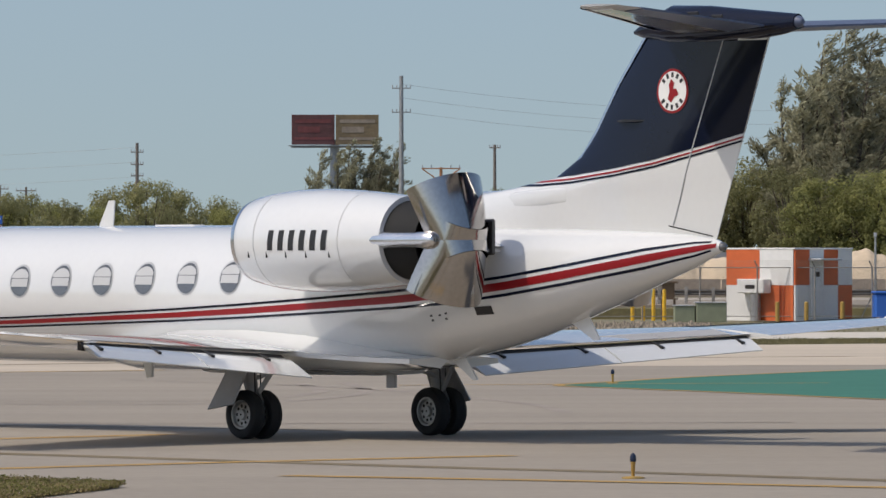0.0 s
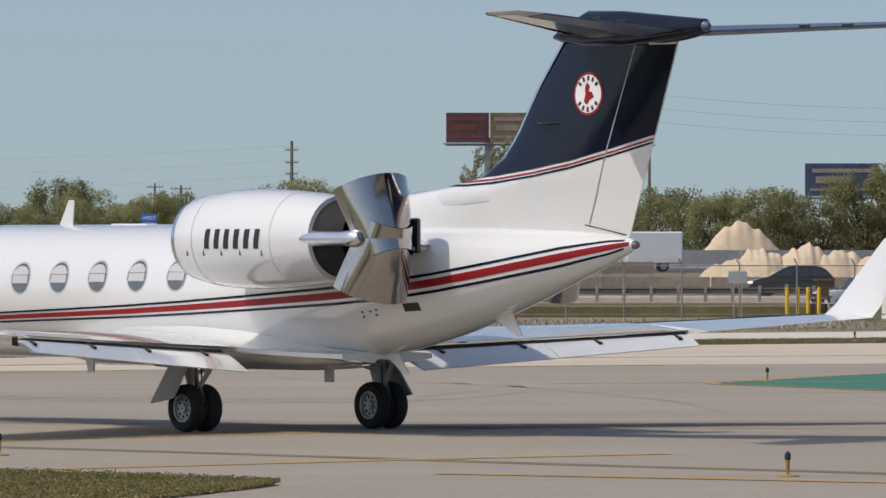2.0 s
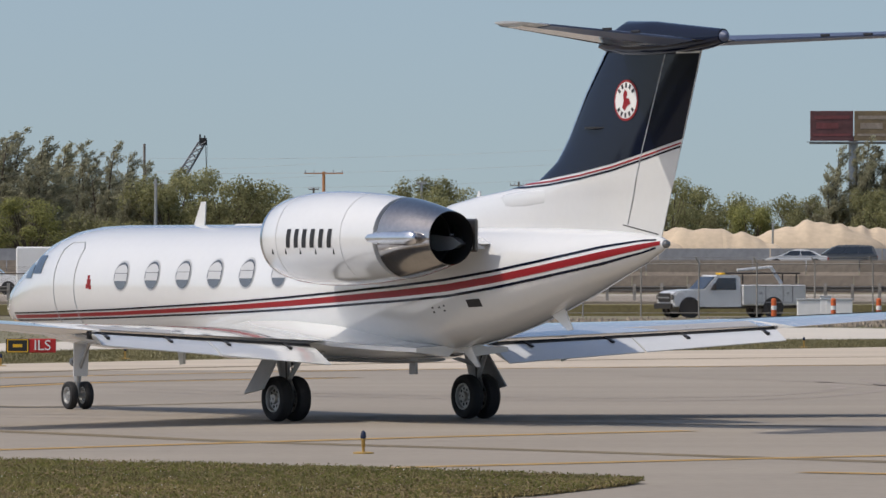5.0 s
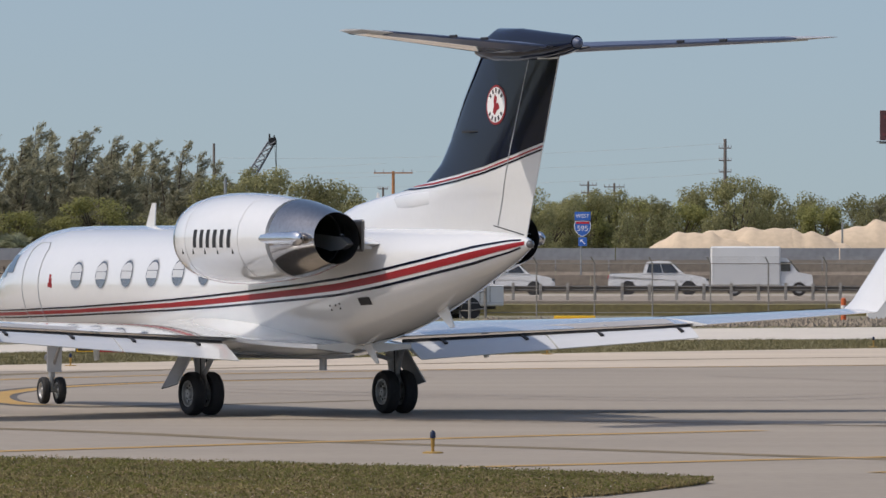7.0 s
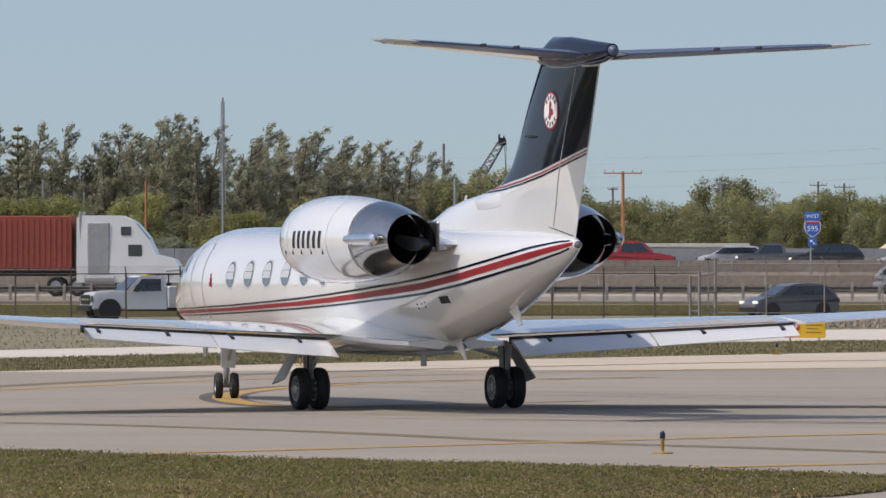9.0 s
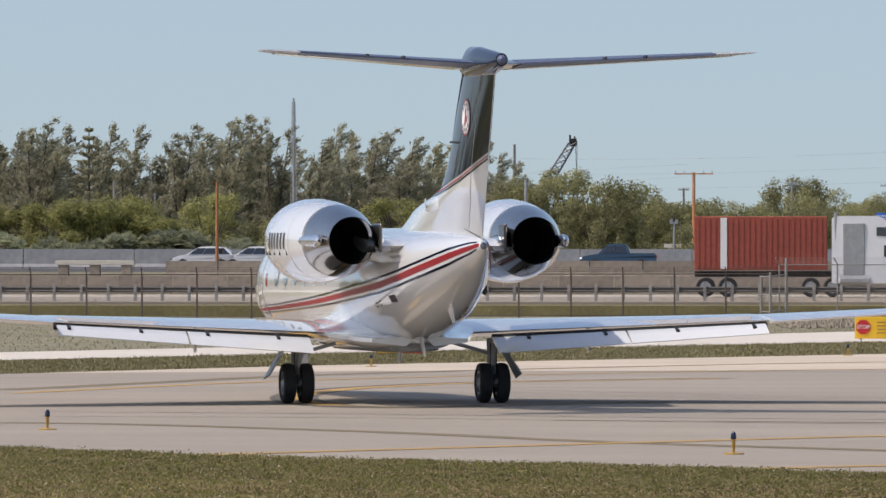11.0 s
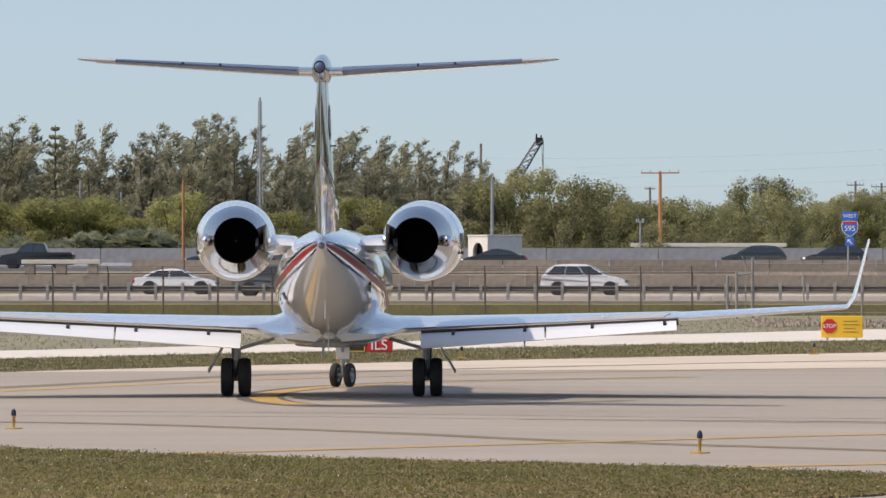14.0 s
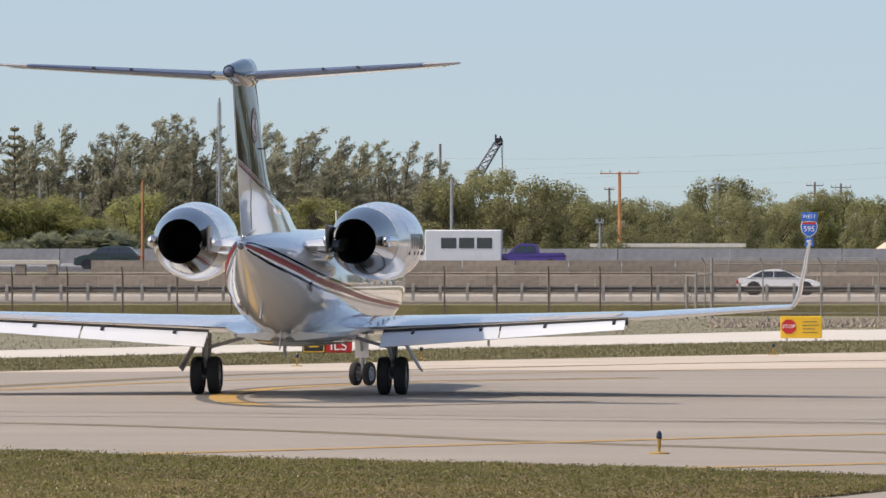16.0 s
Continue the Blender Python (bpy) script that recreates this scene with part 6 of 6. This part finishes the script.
def car(kind, colour):
    L, W, hb, hr, a, b, c, d = SHAPE[kind]
    v = thing(kind if kind != "suv" else "sport_utility_car", "%s %s driving on the highway" % (colour, {"suv": "sport utility car", "sedan": "sedan car", "pickup": "pickup truck", "minivan": "minivan"}[kind]), {"suv": "car", "sedan": "car", "pickup": "pickup truck", "minivan": "van"}[kind], group="highway traffic")
    m = PAINT[colour]
    x0 = -L / 2
    low = [(x0 + .02, .42), (x0, .62), (x0 + .05, hb - .12), (x0 + .14, hb), (x0 + max(a, .3), hb + .03), (x0 + d - .3, hb + .01), (x0 + d + .4, hb - .06), (x0 + L - .32, hb - .19), (x0 + L - .1, hb - .30), (x0 + L - .02, hb - .45), (x0 + L, .45), (x0 + L - .12, .26), (x0 + .12, .26)]
    bm = slab(low, W, W * .97)
    bmesh.ops.bevel(bm, geom=[e for e in bm.edges if abs((e.verts[0].co - e.verts[1].co).y) < .01], offset=.09, segments=2, affect="EDGES")
    body = part("body", bm, m, v)
    part("cabin", slab([(x0 + a, hb - .02), (x0 + a + (b - a) * .55, hb + (hr - hb) * .62), (x0 + b, hr - .06), (x0 + b + .35, hr - .01), (x0 + (b + c) / 2 + .1, hr + .02), (x0 + c - .2, hr - .005), (x0 + c, hr - .06), (x0 + d, hb - .02)], W * .95, W * .78), m, v)
    zb, zt = hb + .05, hr - .12
    def cab_x(z, front):
        u = (z - hb) / (hr - hb)
        return x0 + (d + (c - d) * u if front else a + (b - a) * u)
    for s in (-1, 1):
        n = 2 if kind in ("sedan", "pickup") else 3
        r0, r1, f0, f1 = cab_x(zb, False) + .18, cab_x(zt, False) + .15, cab_x(zb, True) - .2, cab_x(zt, True) - .12
        for i in range(n):
            u0, u1 = (i + .03) / n, (i + .97) / n
            yb, yt = W * .95 / 2 - .0, W * .78 / 2 + .06
            ps = [(r0 + (f0 - r0) * u0, yb, zb), (r0 + (f0 - r0) * u1, yb, zb), (r1 + (f1 - r1) * u1, yt, zt), (r1 + (f1 - r1) * u0, yt, zt)]
            part("side_window", loft([[(x, s * (y + .012), z) for x, y, z in ps], [(x, s * (y - .03), z) for x, y, z in ps]]), CARGLASS, v)
        part("wheel_arch", lathe([(-.03, .02), (-.03, .42), (.03, .42), (.03, .02)], 18, "y"), TAR, body, "", False, pose(x0 + L * .20, s * (W / 2 - .02), .36))
        part("wheel_arch", lathe([(-.03, .02), (-.03, .42), (.03, .42), (.03, .02)], 18, "y"), TAR, body, "", False, pose(x0 + L * .80, s * (W / 2 - .02), .36))
        part("headlight", boxes(((x0 + L - .08, s * W * .37, hb - .33), (.16, .36, .14)), bevel=.03), LAMPW if colour in ("black", "grey", "blue") else GLASSP, v)
        part("tail_light", boxes(((x0 + .05, s * W * .42, hb - .22), (.12, .25, .2)), bevel=.02), TAILR, v)
        for f in (.20, .80):
            car_wheel(v, x0 + L * f, s * (W / 2 - .10), .35 if kind != "sedan" else .33)
    for front in (True, False):
        sg = 1 if front else -1
        ps = [(cab_x(zb, front), -W * .42, zb), (cab_x(zb, front), W * .42, zb), (cab_x(zt, front), W * .37, zt), (cab_x(zt, front), -W * .37, zt)]
        part("windscreen", loft([[(x + sg * .02, y, z) for x, y, z in ps], [(x - sg * .05, y, z) for x, y, z in ps]]), CARGLASS, v)
    part("bumper", boxes(((x0 + L - .02, 0, .42), (.1, W * .9, .22)), bevel=.03), DARK, v)
    if kind == "pickup":
        part("bed_opening", boxes(((x0 + 1.0, 0, hb + .012), (1.7, W * .8, .04))), DARK, v)
    return v


def work_truck():
    """A pickup that carries a yellow equipment box."""
    v = car("pickup", "white")
    tagged(v, "white pickup truck carrying a yellow equipment box", "pickup truck", "highway traffic")
    part("equipment_box", boxes(((-1.75, 0, 1.55), (2.1, 1.75, .85)), bevel=.05), SIGNY, v, "yellow equipment box")
    part("box_lid", boxes(((-1.75, 0, 2.0), (2.16, 1.8, .07)), bevel=.02), POSTY, v)
    part("warning_panel", boxes(((-2.9, 0, 1.3), (.06, 1.5, .5)), bevel=.01), CHECKO, v, "orange rear panel")
    return v


def utility_truck():
    v = thing("utility_truck", "white utility pickup truck with service boxes and amber beacon", "truck")
    m, W = PAINT["white"], 2.0
    v.scale = (1.07, 1.07, 1.07)
    bm = slab([(1.5, .5), (1.5, 1.36), (2.3, 1.34), (3.0, 1.27), (3.2, 1.16), (3.27, .95), (3.28, .5)], W, W * .92)
    bmesh.ops.bevel(bm, geom=[e for e in bm.edges if abs((e.verts[0].co - e.verts[1].co).y) < .05], offset=.07, segments=2, affect="EDGES")
    part("bonnet", bm, m, v)
    part("cab", slab([(-.25, .5), (-.25, 1.9), (-.1, 2.02), (.95, 2.02), (1.65, 1.3), (1.65, .5)], W, W * .86), m, v)
    part("grille", boxes(((3.30, 0, .95), (.06, 1.35, .42)), bevel=.02), DARK, v)
    part("grille_bar", boxes(((3.335, 0, .95), (.02, 1.3, .07)), bevel=.005), GALV, v)
    part("bumper", boxes(((3.36, 0, .55), (.14, 2.0, .26)), bevel=.03), DARK, v)
    for s in (-1, 1):
        part("headlight", boxes(((3.27, s * .85, .98), (.08, .26, .24)), bevel=.02), GLASSP, v)
        part("door_window", loft([[(.0, s * .95, 1.32), (1.35, s * .95, 1.32), (.9, s * .90, 1.88), (.0, s * .90, 1.88)], [(.0, s * .90, 1.32), (1.35, s * .9, 1.32), (.9, s * .85, 1.88), (.0, s * .85, 1.88)]]), CARGLASS, v)
        part("mirror", boxes(((1.2, s * 1.15, 1.45), (.1, .2, .32)), bevel=.02), DARK, v)
        for x in (2.45, -1.9):
            car_wheel(v, x, s * .86, .42)
        side_body = part("service_body", boxes(((-1.95, s * .84, 1.06), (3.3, .40, .98)), bevel=.05), m, v, "white steel service body")
        for x in (-1.0, -1.5, -2.4, -2.9):
            part("door_joint", boxes(((x, s * 1.043, 1.12), (.025, .012, .75))), DARK, side_body)
        part("body_rail", boxes(((-1.95, s * 1.045, 1.5), (3.2, .02, .03)), ((-1.95, s * 1.045, .72), (3.2, .02, .03))), GREYP, side_body)
        for x in (-1.25, -2.65):
            part("latch", boxes(((x, s * 1.05, 1.15), (.12, .02, .09)), bevel=.005), STEEL, side_body)
        for x in (2.45, -1.9):
            part("wheel_arch", lathe([(-.02, .02), (-.02, .53), (.02, .53), (.02, .02)], 18, "y"), TAR, v, "", False, pose(x, s * 1.03, .46))
        part("front_mirror_arm", rods(((1.15, s * .95, 1.4), (1.2, s * 1.1, 1.45), .02), n=6), DARK, v)
    part("chassis", boxes(((-.6, 0, .52), (5.6, 1.0, .2))), DARK, v)
    part("bed_floor", boxes(((-1.95, 0, .74), (3.4, 1.5, .08))), GREYP, v)
    part("windscreen", loft([[(1.60, -.85, 1.36), (1.60, .85, 1.36), (1.02, .8, 1.95), (1.02, -.8, 1.95)], [(1.66, -.85, 1.36), (1.66, .85, 1.36), (1.08, .8, 1.95), (1.08, -.8, 1.95)]]), CARGLASS, v)
    part("beacon", boxes(((.4, 0, 2.08), (.2, .7, .11)), bevel=.02), SIGNY, v, "amber roof beacon")
    part("ladder_rack", rods(((-.4, -.8, 1.6), (-.4, -.8, 2.1), .04), ((-.4, .8, 1.6), (-.4, .8, 2.1), .04), ((-3.2, .8, 1.6), (-3.2, .8, 2.1), .04), ((-3.2, -.8, 1.6), (-3.2, -.8, 2.1), .04), ((-3.4, -.8, 2.1), (0, -.8, 2.1), .04), ((-3.4, .8, 2.1), (0, .8, 2.1), .04)), DARK, v)
    part("crane_arm", rods(((-3.0, -.5, 1.6), (-2.4, -.4, 2.4), .09), ((-2.4, -.4, 2.4), (-.6, -.3, 2.25), .07)), m, v)
    return v


def semi():
    v = thing("semi_truck", "white semi truck hauling a rust-red shipping container", "truck", group="highway traffic")
    part("container", boxes(((-1.3, 0, 2.75), (7.2, 2.44, 2.75)), bevel=.03), PAINT["rust"], v, "rust-red corrugated container")
    for i in range(23):
        part("container_rib", boxes(((-4.7 + i * .303, 0, 2.75), (.14, 2.50, 2.5))), PAINT["rust"], v)
    part("end_post", boxes(((-3.3, 0, 2.75), (.35, 2.53, 2.6))), PAINT["white"], v)
    v.scale = (1, 1, 1.06)
    part("chassis", boxes(((.9, 0, 1.18), (11.6, .9, .3))), DARK, v)
    bm = slab([(2.55, .7), (2.55, 4.0), (2.75, 4.15), (5.0, 4.15), (5.7, 3.85), (6.5, 2.95), (6.9, 2.15), (7.9, 1.9), (8.15, 1.55), (8.2, .7)], 2.4, 2.2)
    part("cab", bm, PAINT["white"], v)
    for s in (-1, 1):
        part("cab_window", boxes(((5.75, s * 1.13, 2.35), (.75, .1, .6)), bevel=.02), CARGLASS, v)
        part("sleeper_window", boxes(((5.25, s * 1.12, 3.35), (.55, .1, .45)), bevel=.02), CARGLASS, v)
        part("fairing_band", boxes(((3.75, s * 1.13, 2.35), (1.2, .16, 2.9)), bevel=.05), GALV, v, "bright metal side fairing")
        part("fuel_tank", rods(((3.0, s * 1.0, .85), (4.6, s * 1.0, .85), .33), n=14), GALV, v)
        part("exhaust_stack", rods(((2.75, s * 1.05, 1.0), (2.75, s * 1.05, 4.35), .09), n=8), GALV, v)
        part("wheel_guard", boxes(((7.1, s * 1.08, 1.12), (1.4, .3, .12)), bevel=.04), PAINT["white"], v)
        for x in (7.1, 2.6, 1.4, -3.1, -4.3):
            car_wheel(v, x, s * 1.05, .5)
    part("windscreen", slab([(5.78, 3.72), (5.84, 3.74), (6.56, 2.96), (6.50, 2.94)], 1.9, 1.9), CARGLASS, v)
    return v


def box_van(colour="white", bus=False):
    v = thing("shuttle_bus" if bus else "box_van", "white shuttle bus with dark side windows" if bus else "white boxy cargo van", "bus" if bus else "van", group="highway traffic")
    m = PAINT[colour]
    L, H = (7.6, 2.95) if bus else (5.6, 2.7)
    part("box", boxes(((-.9, 0, .55 + (H - .55) / 2), (L - 1.8, 2.25, H - .55)), bevel=.08), m, v)
    x = L / 2 - 1.8
    part("cab", slab([(x - .1, .5), (x - .1, 2.1), (x + .35, 2.05), (x + .95, 1.3), (x + 1.7, 1.15), (x + 1.8, .5)], 2.05, 1.8), m, v)
    part("windscreen", slab([(x + .42, 2.0), (x + .46, 2.0), (x + 1.02, 1.32), (x + .96, 1.3)], 1.7, 1.7), CARGLASS, v)
    for s in (-1, 1):
        part("cab_window", boxes(((x + .25, s * .97, 1.6), (.55, .08, .5))), CARGLASS, v)
        if bus:
            for i in range(3):
                part("side_window", boxes(((-L / 2 + 1.3 + i * 1.35, s * 1.125, 1.95), (1.15, .05, .8)), bevel=.02), CARGLASS, v)
        for wx in (x + 1.0, -L / 2 + 1.3):
            car_wheel(v, wx, s * .95, .38)
    return v


TRAFFIC = []


def drive(v, table, d, z, d1=None):
    """Key a vehicle from (seconds, bearing) pairs; it keeps its end speeds outside them."""
    (t0, b0), (t1, b1) = table[0], table[1]
    (t2, b2), (t3, b3) = table[-2], table[-1]
    ts = sorted({0.0, 16.0} | {t for t, _ in table} | {(0 + table[0][0]) / 2, (16 + table[-1][0]) / 2})
    rows = []
    left = b1 < b0
    for t in ts:
        if t < t0:
            b = b0 + (t - t0) * (b1 - b0) / (t1 - t0)
        elif t > t3:
            b = b3 + (t - t3) * (b3 - b2) / (t3 - t2)
        else:
            b = float(np.interp(t, [r[0] for r in table], [r[1] for r in table]))
        dd = d if d1 is None else d + (d1 - d) * (b - b0) / (b3 - b0)
        turn = 180 if left else 0
        if d1 is not None:
            turn = math.degrees(math.atan2((d1 - d), (b3 * d1 - b0 * d) / F))
        rows.append((t, pose(dd * b / F, dd, z, 0, 0, turn)))
    TRAFFIC.append((v, rows))


Z1, Z2 = .90, 2.15
# lower lanes, towards the right
for kind, colour, d, table in (
        ("suv", "white", 412, ((12.5, -1368), (13.5, -763), (14, -483), (15, 46))),
        ("sedan", "white", 420, ((14, -1208), (15, -609), (16, -66))),
        ("suv", "grey", 405, ((13.5, -1413), (14.5, -662), (15.5, 35))),
        ("suv", "white", 418, ((15, -1384), (15.5, -1110))),
        ("pickup", "white", 412, ((6, 357), (6.5, 546))),
        ("suv", "white", 406, ((6.5, 316), (7, 591))),
        ("pickup", "white", 420, ((7, 120), (7.5, 390))),
        ("pickup", "white", 414, ((7.5, 123), (8, 400))),
        ("suv", "silver", 412, ((8.5, -104), (9, 170))),
        ("pickup", "white", 422, ((8.5, 121), (9, 390))),
        ("sedan", "white", 416, ((3, 679), (3.5, 950)))):
    drive(car(kind, colour), table, d, Z1)
drive(car("suv", "black"), ((2.1, 1075), (2.4, 929)), 424, Z1)
drive(car("suv", "grey"), ((1, 1090), (1.2, 1166)), 420, Z1)
drive(work_truck(), ((1.2, 1105), (1.5, 1237)), 412, Z1)
drive(box_van(), ((6.5, 28), (7, 303)), 405, Z1)
drive(semi(), ((9.0, -1399), (9.2, -1282), (11.3, -4)), 404.5, Z1)
# upper lanes
for kind, colour, d, table in (
        ("pickup", "purple", 560, ((15, 16), (15.5, -240), (16, -511))),
        ("pickup", "black", 556, ((11.5, -250), (12, -471), (13.5, -1228), (14, -1458))),
        ("sedan", "blue", 562, ((12, -103), (12.5, -348), (14.5, -1400))),
        ("sedan", "grey", 552, ((12.5, -201), (13, -454), (14.5, -1277))),
        ("suv", "white", 558, ((12.5, -71), (13, -351), (13.5, -568), (14.5, -1212))),
        ("sedan", "black", 550, ((13, -130), (13.5, -385))),
        ("suv", "green", 556, ((14, -183), (14.5, -452))),
        ("suv", "black", 562, ((14, -40), (14.5, -292))),
        ("pickup", "blue", 552, ((12.5, -1246), (13, -1500))),
        ("suv", "white", 556, ((13, -1216), (13.5, -1468))),
        ("suv", "white", 560, ((11.5, -1485), (12, -1750))),
        ("pickup", "grey", 555, ((12, -1349), (12.5, -1560))),
        ("minivan", "grey", 556, ((8.5, -1172), (9, -1420))),
        ("sedan", "white", 548, ((8.5, -1279), (9, -1530))),
        ("suv", "white", 560, ((9, -152), (9.2, -250))),
        ("pickup", "red", 478, ((8, -1108), (9, -334), (9.2, -212)))):
    drive(car(kind, colour), table, d, Z2)
drive(car("suv", "black"), ((11.5, -1236), (12, -1486)), 478, Z2)
drive(car("sedan", "white"), ((11.5, -1086), (12, -1336)), 484, Z2)
drive(box_van(), ((1.5, 1195), (1.8, 992)), 500, Z2)
drive(box_van("white", True), ((15, -199), (15.5, -440), (16, -646)), 560, Z2)
# frontage lane behind the fence
drive(utility_truck(), ((3, 976), (3.5, 825), (6, 54), (6.5, -109), (9, -1180), (9.2, -1270)), 386, -.04, 360)
drive(car("suv", "grey"), ((7.5, 413), (8, 267), (8.5, 111), (9, -55), (9.2, -123), (11.5, -1145), (12, -1371)), 386, -.04, 359)


# small furniture along the fence
e = thing("control_cabinet", "brown weathered control cabinet raised on legs", "utility cabinet", Matrix.Translation(spot(1176, 381)))
part("housing", boxes(((0, 0, 1.5), (.62, .45, .75)), bevel=.02), RUSTB, e)
part("hood", boxes(((0, 0, 1.93), (.95, .7, .10)), bevel=.02), RUSTB, e)
part("shelf", boxes(((0, 0, 1.08), (.95, .6, .07))), RUSTB, e)
for x in (-.32, .32):
    part("leg", rods(((x, 0, -.05), (x, 0, 1.1), .06), n=8), RUSTB, e)
e = thing("fence_sign", "blank grey back of a sign on the fence", "sign", Matrix.Translation(spot(1026, 371.6)))
part("plate", boxes(((0, 0, 2.1), (.95, .03, .62)), bevel=.008), GREYP, e)
part("bracket", rods(((-.2, .04, -.05), (-.2, .04, 2.35), .03), ((.2, .04, -.05), (.2, .04, 2.35), .03), n=6), GALV, e)
e = thing("antenna_pole", "slim grey pole with a slanting stay", "pole", Matrix.Translation(spot(1540, 378)))
part("shaft", rods(((0, 0, 0), (0, 0, 4.3), .07, .05), n=8), GALV, e)
part("stay", rods(((0, 0, 1.6), (-.8, -.1, 0), .03), n=6), GALV, e)
part("head", boxes(((0, 0, 4.35), (.16, .16, .22)), bevel=.03), GREYP, e)

e = thing("storage_bin", "bright blue covered storage bin on the verge", "storage bin", Matrix.Translation(spot(1562, 374)))
part("bin_body", boxes(((0, 0, .7), (1.5, 1.1, 1.4)), bevel=.12), SIGNB, e)
part("bin_lid", boxes(((0, 0, 1.44), (1.6, 1.2, .14)), bevel=.05), SIGNB, e)


# ---- what moves ----
# seconds, x, y, heading of the jet
JET = [
    (0, 5.94, 127.93, 127.49), (0.5, 5.01, 128.96, 127.33), (1, 4.09, 129.91, 127.18), (1.5, 3.21, 130.84, 127.0),
    (2, 2.34, 131.84, 126.75), (2.5, 1.48, 132.93, 126.59), (3, 0.64, 134.09, 126.27), (3.5, -0.18, 135.36, 125.7),
    (6, -4.16, 140.95, 120.8), (6.5, -4.91, 142.09, 119.7), (7, -5.63, 143.35, 118.62), (7.5, -6.33, 144.67, 117.4),
    (8, -7.01, 146.0, 116.06), (8.5, -7.65, 147.37, 114.58), (9, -8.26, 148.69, 113.0), (11.5, -10.72, 156.53, 102.14),
    (12, -10.96, 157.64, 99.9), (12.5, -11.14, 158.72, 97.93), (13, -11.27, 159.72, 96.1), (13.5, -11.38, 160.62, 94.4),
    (14, -11.44, 161.46, 92.78), (14.5, -11.49, 162.27, 91.2), (15, -11.5, 163.05, 89.63), (15.5, -11.47, 163.8, 87.97),
    (16, -11.47, 164.49, 86.52)]


def jet_state(t):
    ts = [r[0] for r in JET]
    return [float(np.interp(t, ts, [r[k] for r in JET])) for k in (1, 2, 3)]


def motions():
    walk(jet, [(t, pose(x, y, 0, 0, 0, a)) for t, x, y, a in JET])
    # wheels roll with the distance gone
    steps = [i * .2 for i in range(81)]
    gone = [0.0]
    for a, b in zip(steps, steps[1:]):
        (x0, y0, _), (x1, y1, _) = jet_state(a), jet_state(b)
        gone.append(gone[-1] + math.hypot(x1 - x0, y1 - y0))
    for wh, x, y, r in WHEELS:
        steer = x > 5
        rows = []
        for t, g in zip(steps, gone):
            st = -float(np.interp(t, [0, 3, 7, 11, 16], [0, 3, 8, 18, 16])) if steer else 0
            m = Matrix.Translation((x, 0, r)) @ Matrix.Rotation(radians(st), 4, "Z") @ Matrix.Translation((0, y, 0)) if steer else Matrix.Translation((x, y, r))
            rows.append((t, m @ Matrix.Rotation(g / r, 4, "Y")))
        walk(wh, rows)
    for d, s3 in DOORS:
        walk(d, [(t, pose(-4.98, 0, 0, 0, -s3 * a, 0)) for t, a in DOOR_ROWS])
    for sp, base, side in SPOILERS:
        table = ((0, 0), (11.6, 0), (11.9, 1), (13.1, 1), (13.4, 0), (16, 0)) if side > 0 else ((0, 0), (14.1, 0), (14.4, 1), (15.1, 1), (15.4, 0), (16, 0))
        walk(sp, [(t, base @ Matrix.Rotation(radians(21 * u), 4, "Y")) for t, u in table])
    for car, rows in TRAFFIC:
        walk(car, rows)


motions()
